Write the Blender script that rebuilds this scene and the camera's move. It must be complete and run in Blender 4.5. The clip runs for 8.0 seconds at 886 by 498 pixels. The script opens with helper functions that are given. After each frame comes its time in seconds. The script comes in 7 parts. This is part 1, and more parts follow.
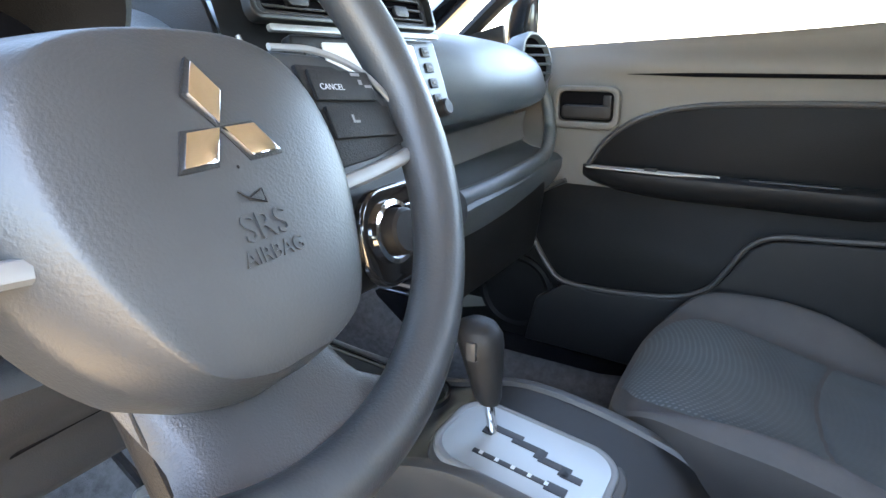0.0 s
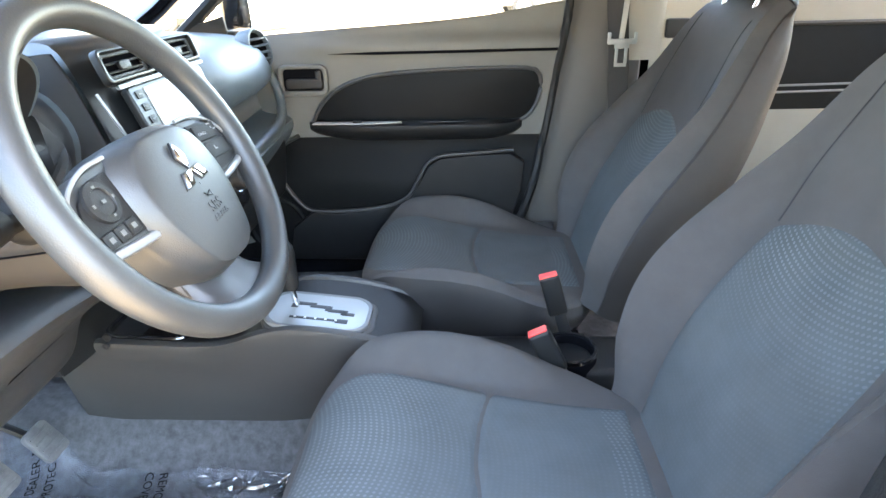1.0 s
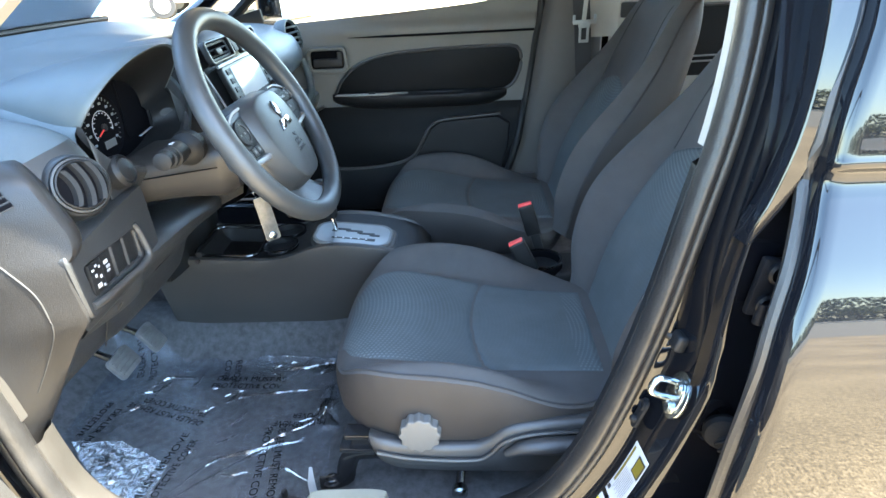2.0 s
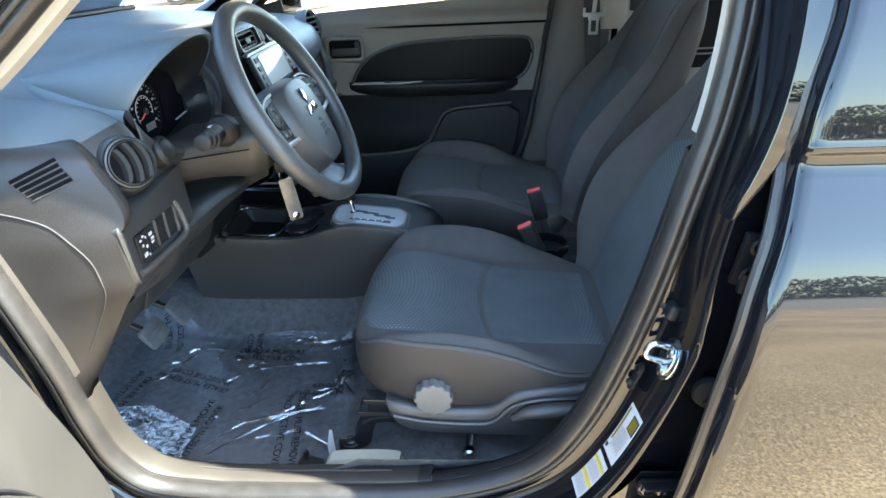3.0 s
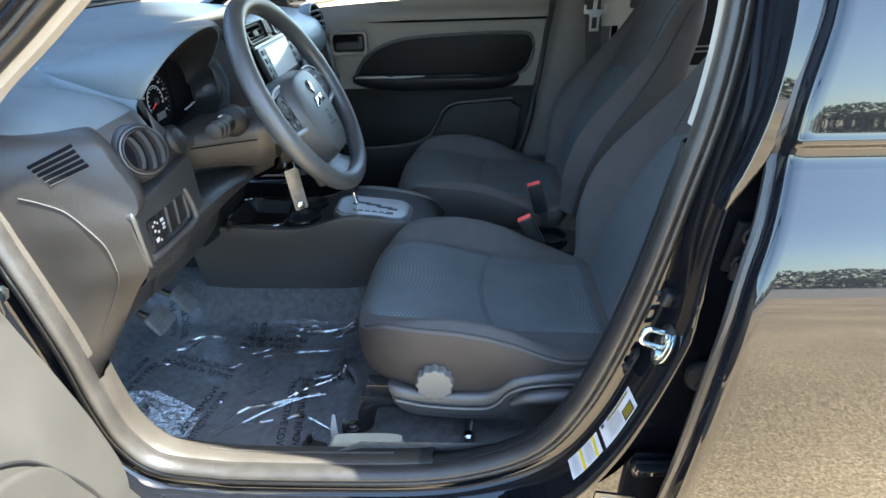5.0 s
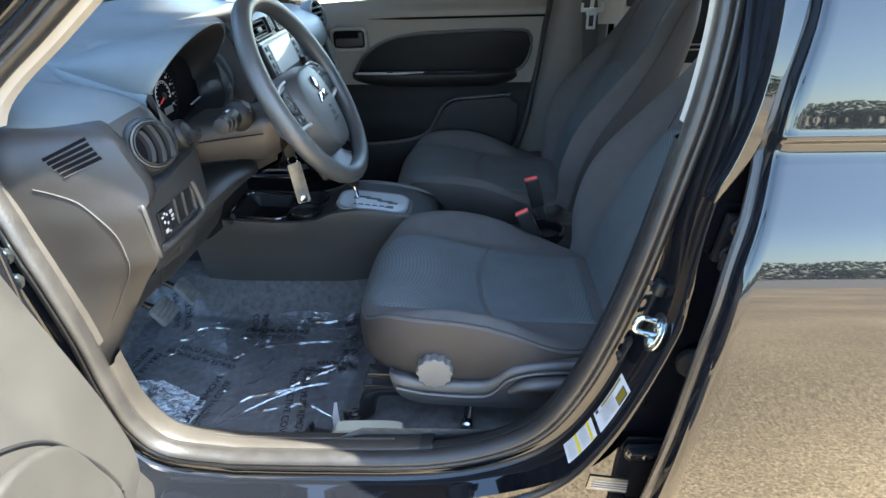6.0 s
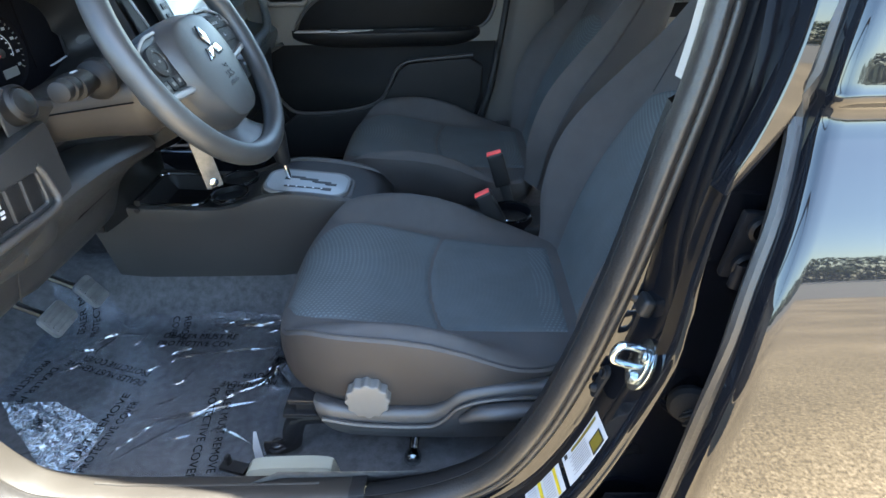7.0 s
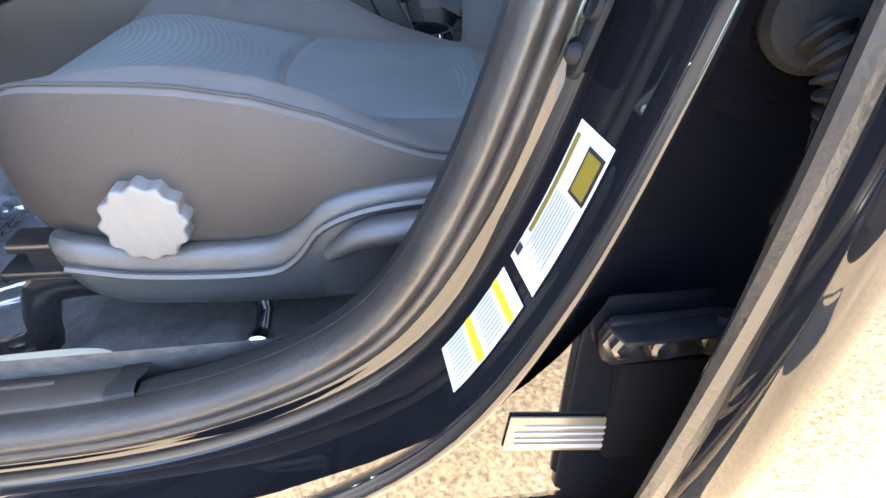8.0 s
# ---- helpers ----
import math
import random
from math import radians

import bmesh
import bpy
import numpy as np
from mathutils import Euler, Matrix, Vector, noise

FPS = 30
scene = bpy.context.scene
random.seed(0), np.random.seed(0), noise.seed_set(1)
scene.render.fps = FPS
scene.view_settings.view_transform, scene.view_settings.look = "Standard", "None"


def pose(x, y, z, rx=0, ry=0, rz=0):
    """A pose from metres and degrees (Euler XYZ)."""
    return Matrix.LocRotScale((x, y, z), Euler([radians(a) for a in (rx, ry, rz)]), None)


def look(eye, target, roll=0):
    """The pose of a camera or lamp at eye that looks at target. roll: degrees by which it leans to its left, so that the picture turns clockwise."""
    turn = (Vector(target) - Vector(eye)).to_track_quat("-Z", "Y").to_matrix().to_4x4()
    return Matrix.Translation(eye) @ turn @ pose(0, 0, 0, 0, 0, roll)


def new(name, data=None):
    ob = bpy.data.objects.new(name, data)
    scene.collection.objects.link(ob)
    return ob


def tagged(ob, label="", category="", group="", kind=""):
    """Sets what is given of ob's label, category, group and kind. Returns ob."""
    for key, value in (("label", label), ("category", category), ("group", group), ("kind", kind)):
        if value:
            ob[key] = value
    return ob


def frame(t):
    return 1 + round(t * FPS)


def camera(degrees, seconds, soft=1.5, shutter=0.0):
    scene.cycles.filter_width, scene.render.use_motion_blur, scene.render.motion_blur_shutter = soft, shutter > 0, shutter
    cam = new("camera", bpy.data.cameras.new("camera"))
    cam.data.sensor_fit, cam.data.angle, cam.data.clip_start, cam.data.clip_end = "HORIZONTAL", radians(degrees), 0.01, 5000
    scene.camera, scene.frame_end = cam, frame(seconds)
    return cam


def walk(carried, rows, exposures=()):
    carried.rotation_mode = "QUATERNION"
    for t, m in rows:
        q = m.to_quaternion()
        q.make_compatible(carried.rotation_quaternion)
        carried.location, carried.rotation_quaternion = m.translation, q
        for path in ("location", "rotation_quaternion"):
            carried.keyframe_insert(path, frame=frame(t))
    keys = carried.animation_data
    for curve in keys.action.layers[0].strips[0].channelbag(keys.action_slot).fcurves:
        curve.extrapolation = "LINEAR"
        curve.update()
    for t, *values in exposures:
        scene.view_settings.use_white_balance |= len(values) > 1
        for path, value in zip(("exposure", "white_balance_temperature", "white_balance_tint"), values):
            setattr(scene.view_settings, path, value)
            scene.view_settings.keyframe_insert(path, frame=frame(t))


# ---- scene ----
cam = camera(74.8, 8.0)
PATH = [
    (0, (0.206, -0.514, 0.982), (-0.753, 1.126, 0.359), 0.1),
    (0.5, (0.245, -0.675, 1.038), (-0.097, 1.136, 0.262), -0.7),
    (1, (0.292, -0.916, 1.128), (0.202, 0.891, 0.276), -1.6),
    (1.5, (0.311, -1.119, 1.161), (0.262, 0.666, 0.26), -2.2),
    (2, (0.304, -1.277, 1.183), (0.207, 0.499, 0.268), -3.1),
    (3.5, (0.296, -1.355, 1.2), (0.166, 0.398, 0.245), -2.6),
    (4, (0.298, -1.358, 1.199), (0.168, 0.394, 0.242), -2.4),
    (4.5, (0.295, -1.364, 1.199), (0.17, 0.389, 0.244), -2.3),
    (6, (0.285, -1.412, 1.21), (0.18, 0.335, 0.243), -1.7),
    (6.5, (0.295, -1.363, 1.198), (0.203, 0.363, 0.191), -1.9),
    (7, (0.347, -1.199, 1.137), (0.305, 0.498, 0.079), -1.7),
    (7.5, (0.392, -1.061, 0.979), (0.434, 0.602, -0.131), -1.6),
    (8, (0.408, -1.003, 0.724), (0.569, 0.656, -0.381), -1.1),
]
EXPOSURES = [(0, 5.2, 7300, 10), (0.5, 5.35, 7300, 10), (1.0, 5.52, 7500, 8), (1.5, 5.35, 6750, 5), (2.0, 4.62, 6350, 1), (3.5, 4.05, 6350, 1), (6.0, 3.93, 6350, 3), (7.0, 4.15, 6350, 3), (7.5, 4.8, 6450, 6), (8.0, 5.05, 6600, 10)]
walk(cam, [(t, look(eye, target, roll)) for t, eye, target, roll in PATH], EXPOSURES)

# ---- light: sun from behind the car and a clear sky ----
SUN = Vector((0.64, -0.02, 1.0)).normalized()
world = bpy.data.worlds.new("sky")
scene.world = world
world.use_nodes = True
wn = world.node_tree
sky = wn.nodes.new("ShaderNodeTexSky")
sky.sky_type = "NISHITA"
sky.sun_disc = False
sky.sun_elevation = math.asin(SUN.z)
sky.sun_rotation = math.atan2(SUN.x, SUN.y)
wn.links.new(sky.outputs["Color"], wn.nodes["Background"].inputs["Color"])
wn.nodes["Background"].inputs["Strength"].default_value = 0.13
sun_data = bpy.data.lights.new("sun", "SUN")
sun_data.energy = 4.6
sun_data.angle = radians(0.53)
sun_data.color = (1.0, 0.95, 0.87)
sun = new("sun", sun_data)
sun.matrix_world = look(SUN * 20, (0, 0, 0))


# ---- materials ----
def material(name, color, rough=0.6, metal=0.0, spec=0.5, coat=0.0, grain=None, bump=0.0, mottle=0.0, mscale=6.0, second=None):
    """A surface with fine grain (scale in 1/m, bump height in m) and a broad mottle."""
    m = bpy.data.materials.new(name)
    m.use_nodes = True
    nt = m.node_tree
    b = nt.nodes["Principled BSDF"]
    b.inputs["Base Color"].default_value = (*color, 1)
    b.inputs["Roughness"].default_value = rough
    b.inputs["Metallic"].default_value = metal
    b.inputs["Specular IOR Level"].default_value = spec
    b.inputs["Coat Weight"].default_value = coat
    b.inputs["Coat Roughness"].default_value = 0.03
    tc = nt.nodes.new("ShaderNodeTexCoord")
    if mottle:
        n = nt.nodes.new("ShaderNodeTexNoise")
        n.inputs["Scale"].default_value = mscale
        n.inputs["Detail"].default_value = 6
        n.inputs["Roughness"].default_value = 0.65
        nt.links.new(tc.outputs["Object"], n.inputs["Vector"])
        mix = nt.nodes.new("ShaderNodeMix")
        mix.data_type = "RGBA"
        c2 = second or tuple(min(1, c * (1 + mottle)) for c in color)
        c1 = color if second else tuple(c * (1 - mottle) for c in color)
        mix.inputs["A"].default_value = (*c1, 1)
        mix.inputs["B"].default_value = (*c2, 1)
        ramp = nt.nodes.new("ShaderNodeMapRange")
        ramp.inputs["From Min"].default_value = 0.32
        ramp.inputs["From Max"].default_value = 0.68
        nt.links.new(n.outputs["Fac"], ramp.inputs["Value"])
        nt.links.new(ramp.outputs["Result"], mix.inputs["Factor"])
        nt.links.new(mix.outputs["Result"], b.inputs["Base Color"])
        rr = nt.nodes.new("ShaderNodeMapRange")
        rr.inputs["To Min"].default_value = max(0.02, rough - 0.08)
        rr.inputs["To Max"].default_value = min(1, rough + 0.08)
        nt.links.new(n.outputs["Fac"], rr.inputs["Value"])
        nt.links.new(rr.outputs["Result"], b.inputs["Roughness"])
    if grain:
        g = nt.nodes.new("ShaderNodeTexNoise")
        g.inputs["Scale"].default_value = grain
        g.inputs["Detail"].default_value = 3
        nt.links.new(tc.outputs["Object"], g.inputs["Vector"])
        bp = nt.nodes.new("ShaderNodeBump")
        bp.inputs["Distance"].default_value = bump
        bp.inputs["Strength"].default_value = 0.8
        nt.links.new(g.outputs["Fac"], bp.inputs["Height"])
        nt.links.new(bp.outputs["Normal"], b.inputs["Normal"])
    return m


PAINT = material("black_car_paint", (0.004, 0.0045, 0.006), 0.022, spec=0.5)
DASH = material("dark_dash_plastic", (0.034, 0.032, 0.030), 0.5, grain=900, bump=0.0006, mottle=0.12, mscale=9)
# paler and bluer than DASH: the sky's light is put into the colour
DASHTOP = material("skylit_dash_plastic", (0.066, 0.082, 0.091), 0.44, spec=0.5, grain=900, bump=0.0006, mottle=0.15, mscale=9)
TRIM = material("grey_trim_plastic", (0.092, 0.089, 0.081), 0.55, grain=900, bump=0.0006, mottle=0.08, mscale=7)
DARKTRIM = material("black_trim_plastic", (0.0095, 0.0095, 0.010), 0.5, spec=0.3, grain=900, bump=0.0005, mottle=0.2, mscale=8)
WHEELSKIN = material("wheel_urethane", (0.026, 0.028, 0.030), 0.42, grain=620, bump=0.00026, mottle=0.1, mscale=12)
SEATCLOTH = material("charcoal_seat_cloth", (0.058, 0.055, 0.054), 0.82, spec=0.3, grain=1500, bump=0.0008, mottle=0.12, mscale=14)
CARPET = material("dark_carpet", (0.074, 0.075, 0.078), 0.98, spec=0.1, grain=600, bump=0.003, mottle=0.3, mscale=60)
RUBBER = material("black_rubber_seal", (0.018, 0.0165, 0.0155), 0.38, spec=0.45, grain=300, bump=0.0006, mottle=0.25, mscale=20)
SILVER = material("silver_painted_plastic", (0.25, 0.26, 0.26), 0.38, metal=0.4, mottle=0.05)
CHROME = material("chrome", (0.85, 0.85, 0.86), 0.08, metal=1.0)
ZINC = material("zinc_plated_steel", (0.46, 0.51, 0.53), 0.22, metal=1.0, mottle=0.25, mscale=90)
STEEL = material("dark_steel", (0.010, 0.010, 0.011), 0.22, metal=0.0, mottle=0.2, mscale=30)
WHITE = material("white_label", (0.40, 0.40, 0.40), 0.45)
INK = material("black_ink", (0.01, 0.01, 0.012), 0.5)
YELLOW = material("yellow_ink", (0.46, 0.34, 0.012), 0.45)
OLIVE = material("olive_ink", (0.13, 0.10, 0.01), 0.45)
RED = material("red_button", (0.75, 0.05, 0.04), 0.4)
SATINBLACK = material("satin_black_plastic", (0.010, 0.0105, 0.011), 0.33, spec=0.3, mottle=0.15, mscale=12)
GLOSSBLACK = material("piano_black", (0.008, 0.008, 0.009), 0.08, coat=1.0)
GROUND = material("tan_gravel", (0.32, 0.243, 0.155), 0.95, spec=0.2, grain=160, bump=0.004, mottle=0.6, mscale=110)
gt = GROUND.node_tree
gb = gt.nodes["Principled BSDF"]
gcol = gb.inputs["Base Color"].links[0].from_socket
gtc = gt.nodes.new("ShaderNodeTexCoord")
for gscale, gkind, glo, ghi in ((0.9, "noise", 0.72, 1.2), (85.0, "cell", 0.72, 1.28)):
    gn = gt.nodes.new("ShaderNodeTexNoise" if gkind == "noise" else "ShaderNodeTexVoronoi")
    gn.inputs["Scale"].default_value = gscale
    gt.links.new(gtc.outputs["Object"], gn.inputs["Vector"])
    gr = gt.nodes.new("ShaderNodeMapRange")
    gr.inputs["From Min"].default_value = 0.3 if gkind == "noise" else 0.0
    gr.inputs["From Max"].default_value = 0.7 if gkind == "noise" else 1.0
    gr.inputs["To Min"].default_value = glo
    gr.inputs["To Max"].default_value = ghi
    gt.links.new(gn.outputs["Fac"] if gkind == "noise" else gn.outputs["Color"], gr.inputs["Value"])
    gm = gt.nodes.new("ShaderNodeVectorMath")
    gm.operation = "SCALE"
    gt.links.new(gcol, gm.inputs[0])
    gt.links.new(gr.outputs["Result"], gm.inputs["Scale"])
    gcol = gm.outputs[0]
gt.links.new(gcol, gb.inputs["Base Color"])


# ---- builders ----
def part(name, bm, mat, parent=None, label="", angle=38, smooth=True):
    """Links a bmesh as one mesh object under a thing or a part."""
    me = bpy.data.meshes.new(name)
    bmesh.ops.recalc_face_normals(bm, faces=bm.faces)
    for f in bm.faces:
        f.smooth = smooth
    bm.to_mesh(me)
    bm.free()
    if smooth:
        me.set_sharp_from_angle(angle=radians(angle))
    me.materials.append(mat)
    ob = new(name, me)
    if parent is not None:
        ob.parent = parent
    if label:
        tagged(ob, label)
    return ob


def thing(name, label, category, group="", kind="", at=(0, 0, 0)):
    ob = new(name)
    ob.empty_display_size = 0.05
    ob.location = at
    return tagged(ob, label, category, group, kind)


def spline(keys, n):
    """n points on a smooth curve through the keys (tuples of any length)."""
    k = np.array(keys, float)
    if len(k) == 2:
        return [tuple(k[0] + (k[1] - k[0]) * i / (n - 1)) for i in range(n)]
    d = np.r_[0, np.cumsum(np.maximum(1e-9, np.sqrt(((k[1:] - k[:-1]) ** 2).sum(1))) ** 0.7)]
    out = []
    for s in np.linspace(0, d[-1], n):
        i = min(len(k) - 2, max(0, int(np.searchsorted(d, s, "right")) - 1))
        h = d[i + 1] - d[i]
        u = (s - d[i]) / h
        m = []
        for j in (i, i + 1):
            if j == 0:
                m.append((k[1] - k[0]) / (d[1] - d[0]))
            elif j == len(k) - 1:
                m.append((k[-1] - k[-2]) / (d[-1] - d[-2]))
            else:
                m.append((k[j + 1] - k[j - 1]) / (d[j + 1] - d[j - 1]))
        out.append(tuple((2 * u**3 - 3 * u**2 + 1) * k[i] + (u**3 - 2 * u**2 + u) * h * m[0]
                         + (3 * u**2 - 2 * u**3) * k[i + 1] + (u**3 - u**2) * h * m[1]))
    return out


def curve1(keys, x):
    """Smooth interpolation of (x, y) keys."""
    xs = [k[0] for k in keys]
    if x <= xs[0]:
        return keys[0][1]
    if x >= xs[-1]:
        return keys[-1][1]
    i = max(j for j in range(len(xs) - 1) if xs[j] <= x)
    u = (x - xs[i]) / (xs[i + 1] - xs[i])

    def slope(j):
        if j == 0 or j == len(xs) - 1:
            return 0.0 if len(xs) > 2 else (keys[-1][1] - keys[0][1]) / (xs[-1] - xs[0])
        return (keys[j + 1][1] - keys[j - 1][1]) / (xs[j + 1] - xs[j - 1])
    h = xs[i + 1] - xs[i]
    return ((2 * u**3 - 3 * u**2 + 1) * keys[i][1] + (u**3 - 2 * u**2 + u) * h * slope(i)
            + (3 * u**2 - 2 * u**3) * keys[i + 1][1] + (u**3 - u**2) * h * slope(i + 1))


def grid(rows, closed_v=False, closed_u=False, cap=False):
    """A skin over rows of points."""
    bm = bmesh.new()
    vs = [[bm.verts.new(p) for p in r] for r in rows]
    n, m = len(vs), len(vs[0])
    for i in range(n if closed_u else n - 1):
        for j in range(m if closed_v else m - 1):
            a, b, c, d = vs[i][j], vs[i][(j + 1) % m], vs[(i + 1) % n][(j + 1) % m], vs[(i + 1) % n][j]
            if len({a, b, c, d}) == 4:
                bm.faces.new((a, b, c, d))
    if cap:
        bm.faces.new(vs[0])
        bm.faces.new(vs[-1])
    return bm


def tube(path, r, n=10, closed=False, flat=1.0, up=(0, 0, 1), cap=True):
    """A round (or flattened) bar along a path; r a number or one for each point."""
    p = [Vector(q) for q in path]
    rows = []
    up = Vector(up)
    for i, q in enumerate(p):
        a = p[i - 1] if i or closed else p[0]
        b = p[(i + 1) % len(p)] if i < len(p) - 1 or closed else p[-1]
        t = (b - a).normalized()
        u = t.cross(up)
        if u.length < 1e-4:
            u = t.cross(Vector((1, 0, 0)))
        u.normalize()
        v = u.cross(t).normalized()
        rad = r[i] if isinstance(r, (list, tuple)) else r
        rows.append([q + (u * math.cos(2 * math.pi * k / n) + v * flat * math.sin(2 * math.pi * k / n)) * rad for k in range(n)])
    return grid(rows, closed_v=True, closed_u=closed, cap=cap and not closed)


def bevelled(bm, width, segs=2, angle=30):
    if width > 0:
        es = [e for e in bm.edges if len(e.link_faces) == 2 and e.calc_face_angle(0) > radians(angle)]
        bmesh.ops.bevel(bm, geom=es, offset=width, segments=segs, affect="EDGES", profile=0.6, clamp_overlap=True)
    return bm


def box(size, m=Matrix(), bevel=0.004, segs=2):
    bm = bmesh.new()
    bmesh.ops.create_cube(bm, size=1)
    bmesh.ops.scale(bm, vec=size, verts=bm.verts)
    bevelled(bm, bevel, segs)
    bmesh.ops.transform(bm, matrix=m, verts=bm.verts)
    return bm


def slab(outline, depth, m=Matrix(), bevel=0.002, segs=2):
    """A plate: an outline in x, y, extruded by depth along z, laid by m."""
    bm = bmesh.new()
    lo = [bm.verts.new((x, y, 0)) for x, y in outline]
    hi = [bm.verts.new((x, y, depth)) for x, y in outline]
    n = len(lo)
    bm.faces.new(hi)
    bm.faces.new(lo[::-1])
    for i in range(n):
        bm.faces.new((lo[i], lo[(i + 1) % n], hi[(i + 1) % n], hi[i]))
    bmesh.ops.recalc_face_normals(bm, faces=bm.faces)
    bevelled(bm, bevel, segs, 40)
    bmesh.ops.transform(bm, matrix=m, verts=bm.verts)
    return bm


def disc(r, depth, m=Matrix(), n=32, bevel=0.001, r2=None):
    bm = bmesh.new()
    bmesh.ops.create_cone(bm, cap_ends=True, segments=n, radius1=r, radius2=r if r2 is None else r2, depth=depth)
    bevelled(bm, bevel, 2, 40)
    bmesh.ops.transform(bm, matrix=m, verts=bm.verts)
    return bm


def lathe(profile, m=Matrix(), n=32):
    """Turns (radius, height) round z."""
    rows = [[m @ Vector((r * math.cos(2 * math.pi * k / n), r * math.sin(2 * math.pi * k / n), z)) for k in range(n)] for r, z in profile]
    return grid(rows, closed_v=True)


def join(*bms):
    out = bmesh.new()
    for b in bms:
        me = bpy.data.meshes.new("tmp")
        b.to_mesh(me)
        b.free()
        out.from_mesh(me)
        bpy.data.meshes.remove(me)
    return out


def rrect(w, h, r, n=5):
    """Outline of a rounded rectangle, counter-clockwise."""
    out = []
    for cx, cy, a in ((w / 2 - r, h / 2 - r, 0), (-w / 2 + r, h / 2 - r, 90), (-w / 2 + r, -h / 2 + r, 180), (w / 2 - r, -h / 2 + r, 270)):
        for k in range(n + 1):
            t = radians(a + 90 * k / n)
            out.append((cx + r * math.cos(t), cy + r * math.sin(t)))
    return out


def hollow(outer, inner, depth, m=Matrix(), round_=0.25):
    """A moulded frame between two outlines of as many points, with a rounded face."""
    def ring(k, z):
        return [m @ Vector((a + (c - a) * k, b + (d - b) * k, z)) for (a, b), (c, d) in zip(outer, inner)]
    return grid([ring(0, 0), ring(0, depth * 0.7), ring(round_ * 0.4, depth * 0.93), ring(round_, depth), ring(1 - round_, depth), ring(1 - round_ * 0.3, depth * 0.9), ring(1, depth * 0.6), ring(1, 0)], closed_v=True)


def basis(origin, x, y):
    """A frame with its x axis along x and y axis near y."""
    x = Vector(x).normalized()
    z = x.cross(Vector(y)).normalized()
    y = z.cross(x)
    return Matrix(((x.x, y.x, z.x, origin[0]), (x.y, y.y, z.y, origin[1]), (x.z, y.z, z.z, origin[2]), (0, 0, 0, 1)))


def insert_cloth():
    """Blue-black seat cloth with curved rows of fine pale dots that fade in and out."""
    m = material("dotted_seat_cloth", (0.062, 0.071, 0.074), 0.9, spec=0.25, mottle=0.16, mscale=7)
    nt = m.node_tree
    L = nt.links.new
    b = nt.nodes["Principled BSDF"]
    tc = nt.nodes.new("ShaderNodeUVMap")
    sep = nt.nodes.new("ShaderNodeSeparateXYZ")
    L(tc.outputs["UV"], sep.inputs[0])

    def math_node(op, a, c=None):
        n = nt.nodes.new("ShaderNodeMath")
        n.operation = op
        for i, s in enumerate((a, c)):
            if s is None:
                continue
            if isinstance(s, (int, float)):
                n.inputs[i].default_value = s
            else:
                L(s, n.inputs[i])
        return n.outputs[0]

    u, v = sep.outputs["X"], sep.outputs["Y"]
    # rows bend across the seat: v + k u^2
    bend = math_node("ADD", v, math_node("MULTIPLY", math_node("MULTIPLY", u, u), 2.2))
    a = math_node("SINE", math_node("MULTIPLY", bend, 2 * math.pi / 0.0078))
    c = math_node("SINE", math_node("MULTIPLY", u, 2 * math.pi / 0.0062))
    dots = math_node("GREATER_THAN", math_node("ADD", a, math_node("MULTIPLY", c, 0.75)), 0.75)
    big = nt.nodes.new("ShaderNodeTexNoise")
    big.inputs["Scale"].default_value = 5.0
    big.inputs["Detail"].default_value = 1.0
    L(tc.outputs["UV"], big.inputs["Vector"])
    fade = nt.nodes.new("ShaderNodeMapRange")
    fade.inputs["From Min"].default_value = 0.50
    fade.inputs["From Max"].default_value = 0.70
    L(big.outputs["Fac"], fade.inputs["Value"])
    # the dots stand out at the front of the cushion and the top of the back
    reach = []
    for lo, hi, least in ((0.15, 0.30, 0.10), (0.56, 0.68, 0.08)):
        mr = nt.nodes.new("ShaderNodeMapRange")
        mr.inputs["From Min"].default_value = lo
        mr.inputs["From Max"].default_value = hi
        mr.inputs["To Min"].default_value = 1.0
        mr.inputs["To Max"].default_value = least
        L(v, mr.inputs["Value"])
        reach.append(mr.outputs[0])
    weight = math_node("MAXIMUM", reach[0], math_node("MULTIPLY", reach[1], math_node("GREATER_THAN", v, 0.49)))
    amount = math_node("MULTIPLY", math_node("MULTIPLY", dots, weight), math_node("ADD", math_node("MULTIPLY", fade.outputs[0], 0.3), 0.3))
    old = b.inputs["Base Color"].links[0].from_socket
    mix = nt.nodes.new("ShaderNodeMix")
    mix.data_type = "RGBA"
    L(amount, mix.inputs["Factor"])
    L(old, mix.inputs["A"])
    mix.inputs["B"].default_value = (0.155, 0.178, 0.19, 1)
    L(mix.outputs["Result"], b.inputs["Base Color"])
    bp = nt.nodes.new("ShaderNodeBump")
    bp.inputs["Distance"].default_value = 0.0008
    bp.inputs["Strength"].default_value = 0.5
    L(dots, bp.inputs["Height"])
    L(bp.outputs["Normal"], b.inputs["Normal"])
    return m


DOTTED = insert_cloth()
SEATSIDE = material("dark_seat_side_cover", (0.0255, 0.0222, 0.0208), 0.58, spec=0.35, grain=1200, bump=0.0006, mottle=0.14, mscale=10)
SEAM = material("dark_seam_thread", (0.02, 0.021, 0.023), 0.9)
SHIELD = material("seat_shield_plastic", (0.034, 0.033, 0.033), 0.42, grain=800, bump=0.0005, mottle=0.12, mscale=10)
KNOBGREY = material("grey_knob_plastic", (0.088, 0.086, 0.082), 0.5, grain=900, bump=0.0003, mottle=0.06)
CREAM = material("pale_pillar_trim", (0.30, 0.285, 0.26), 0.55, grain=900, bump=0.0004, mottle=0.06)
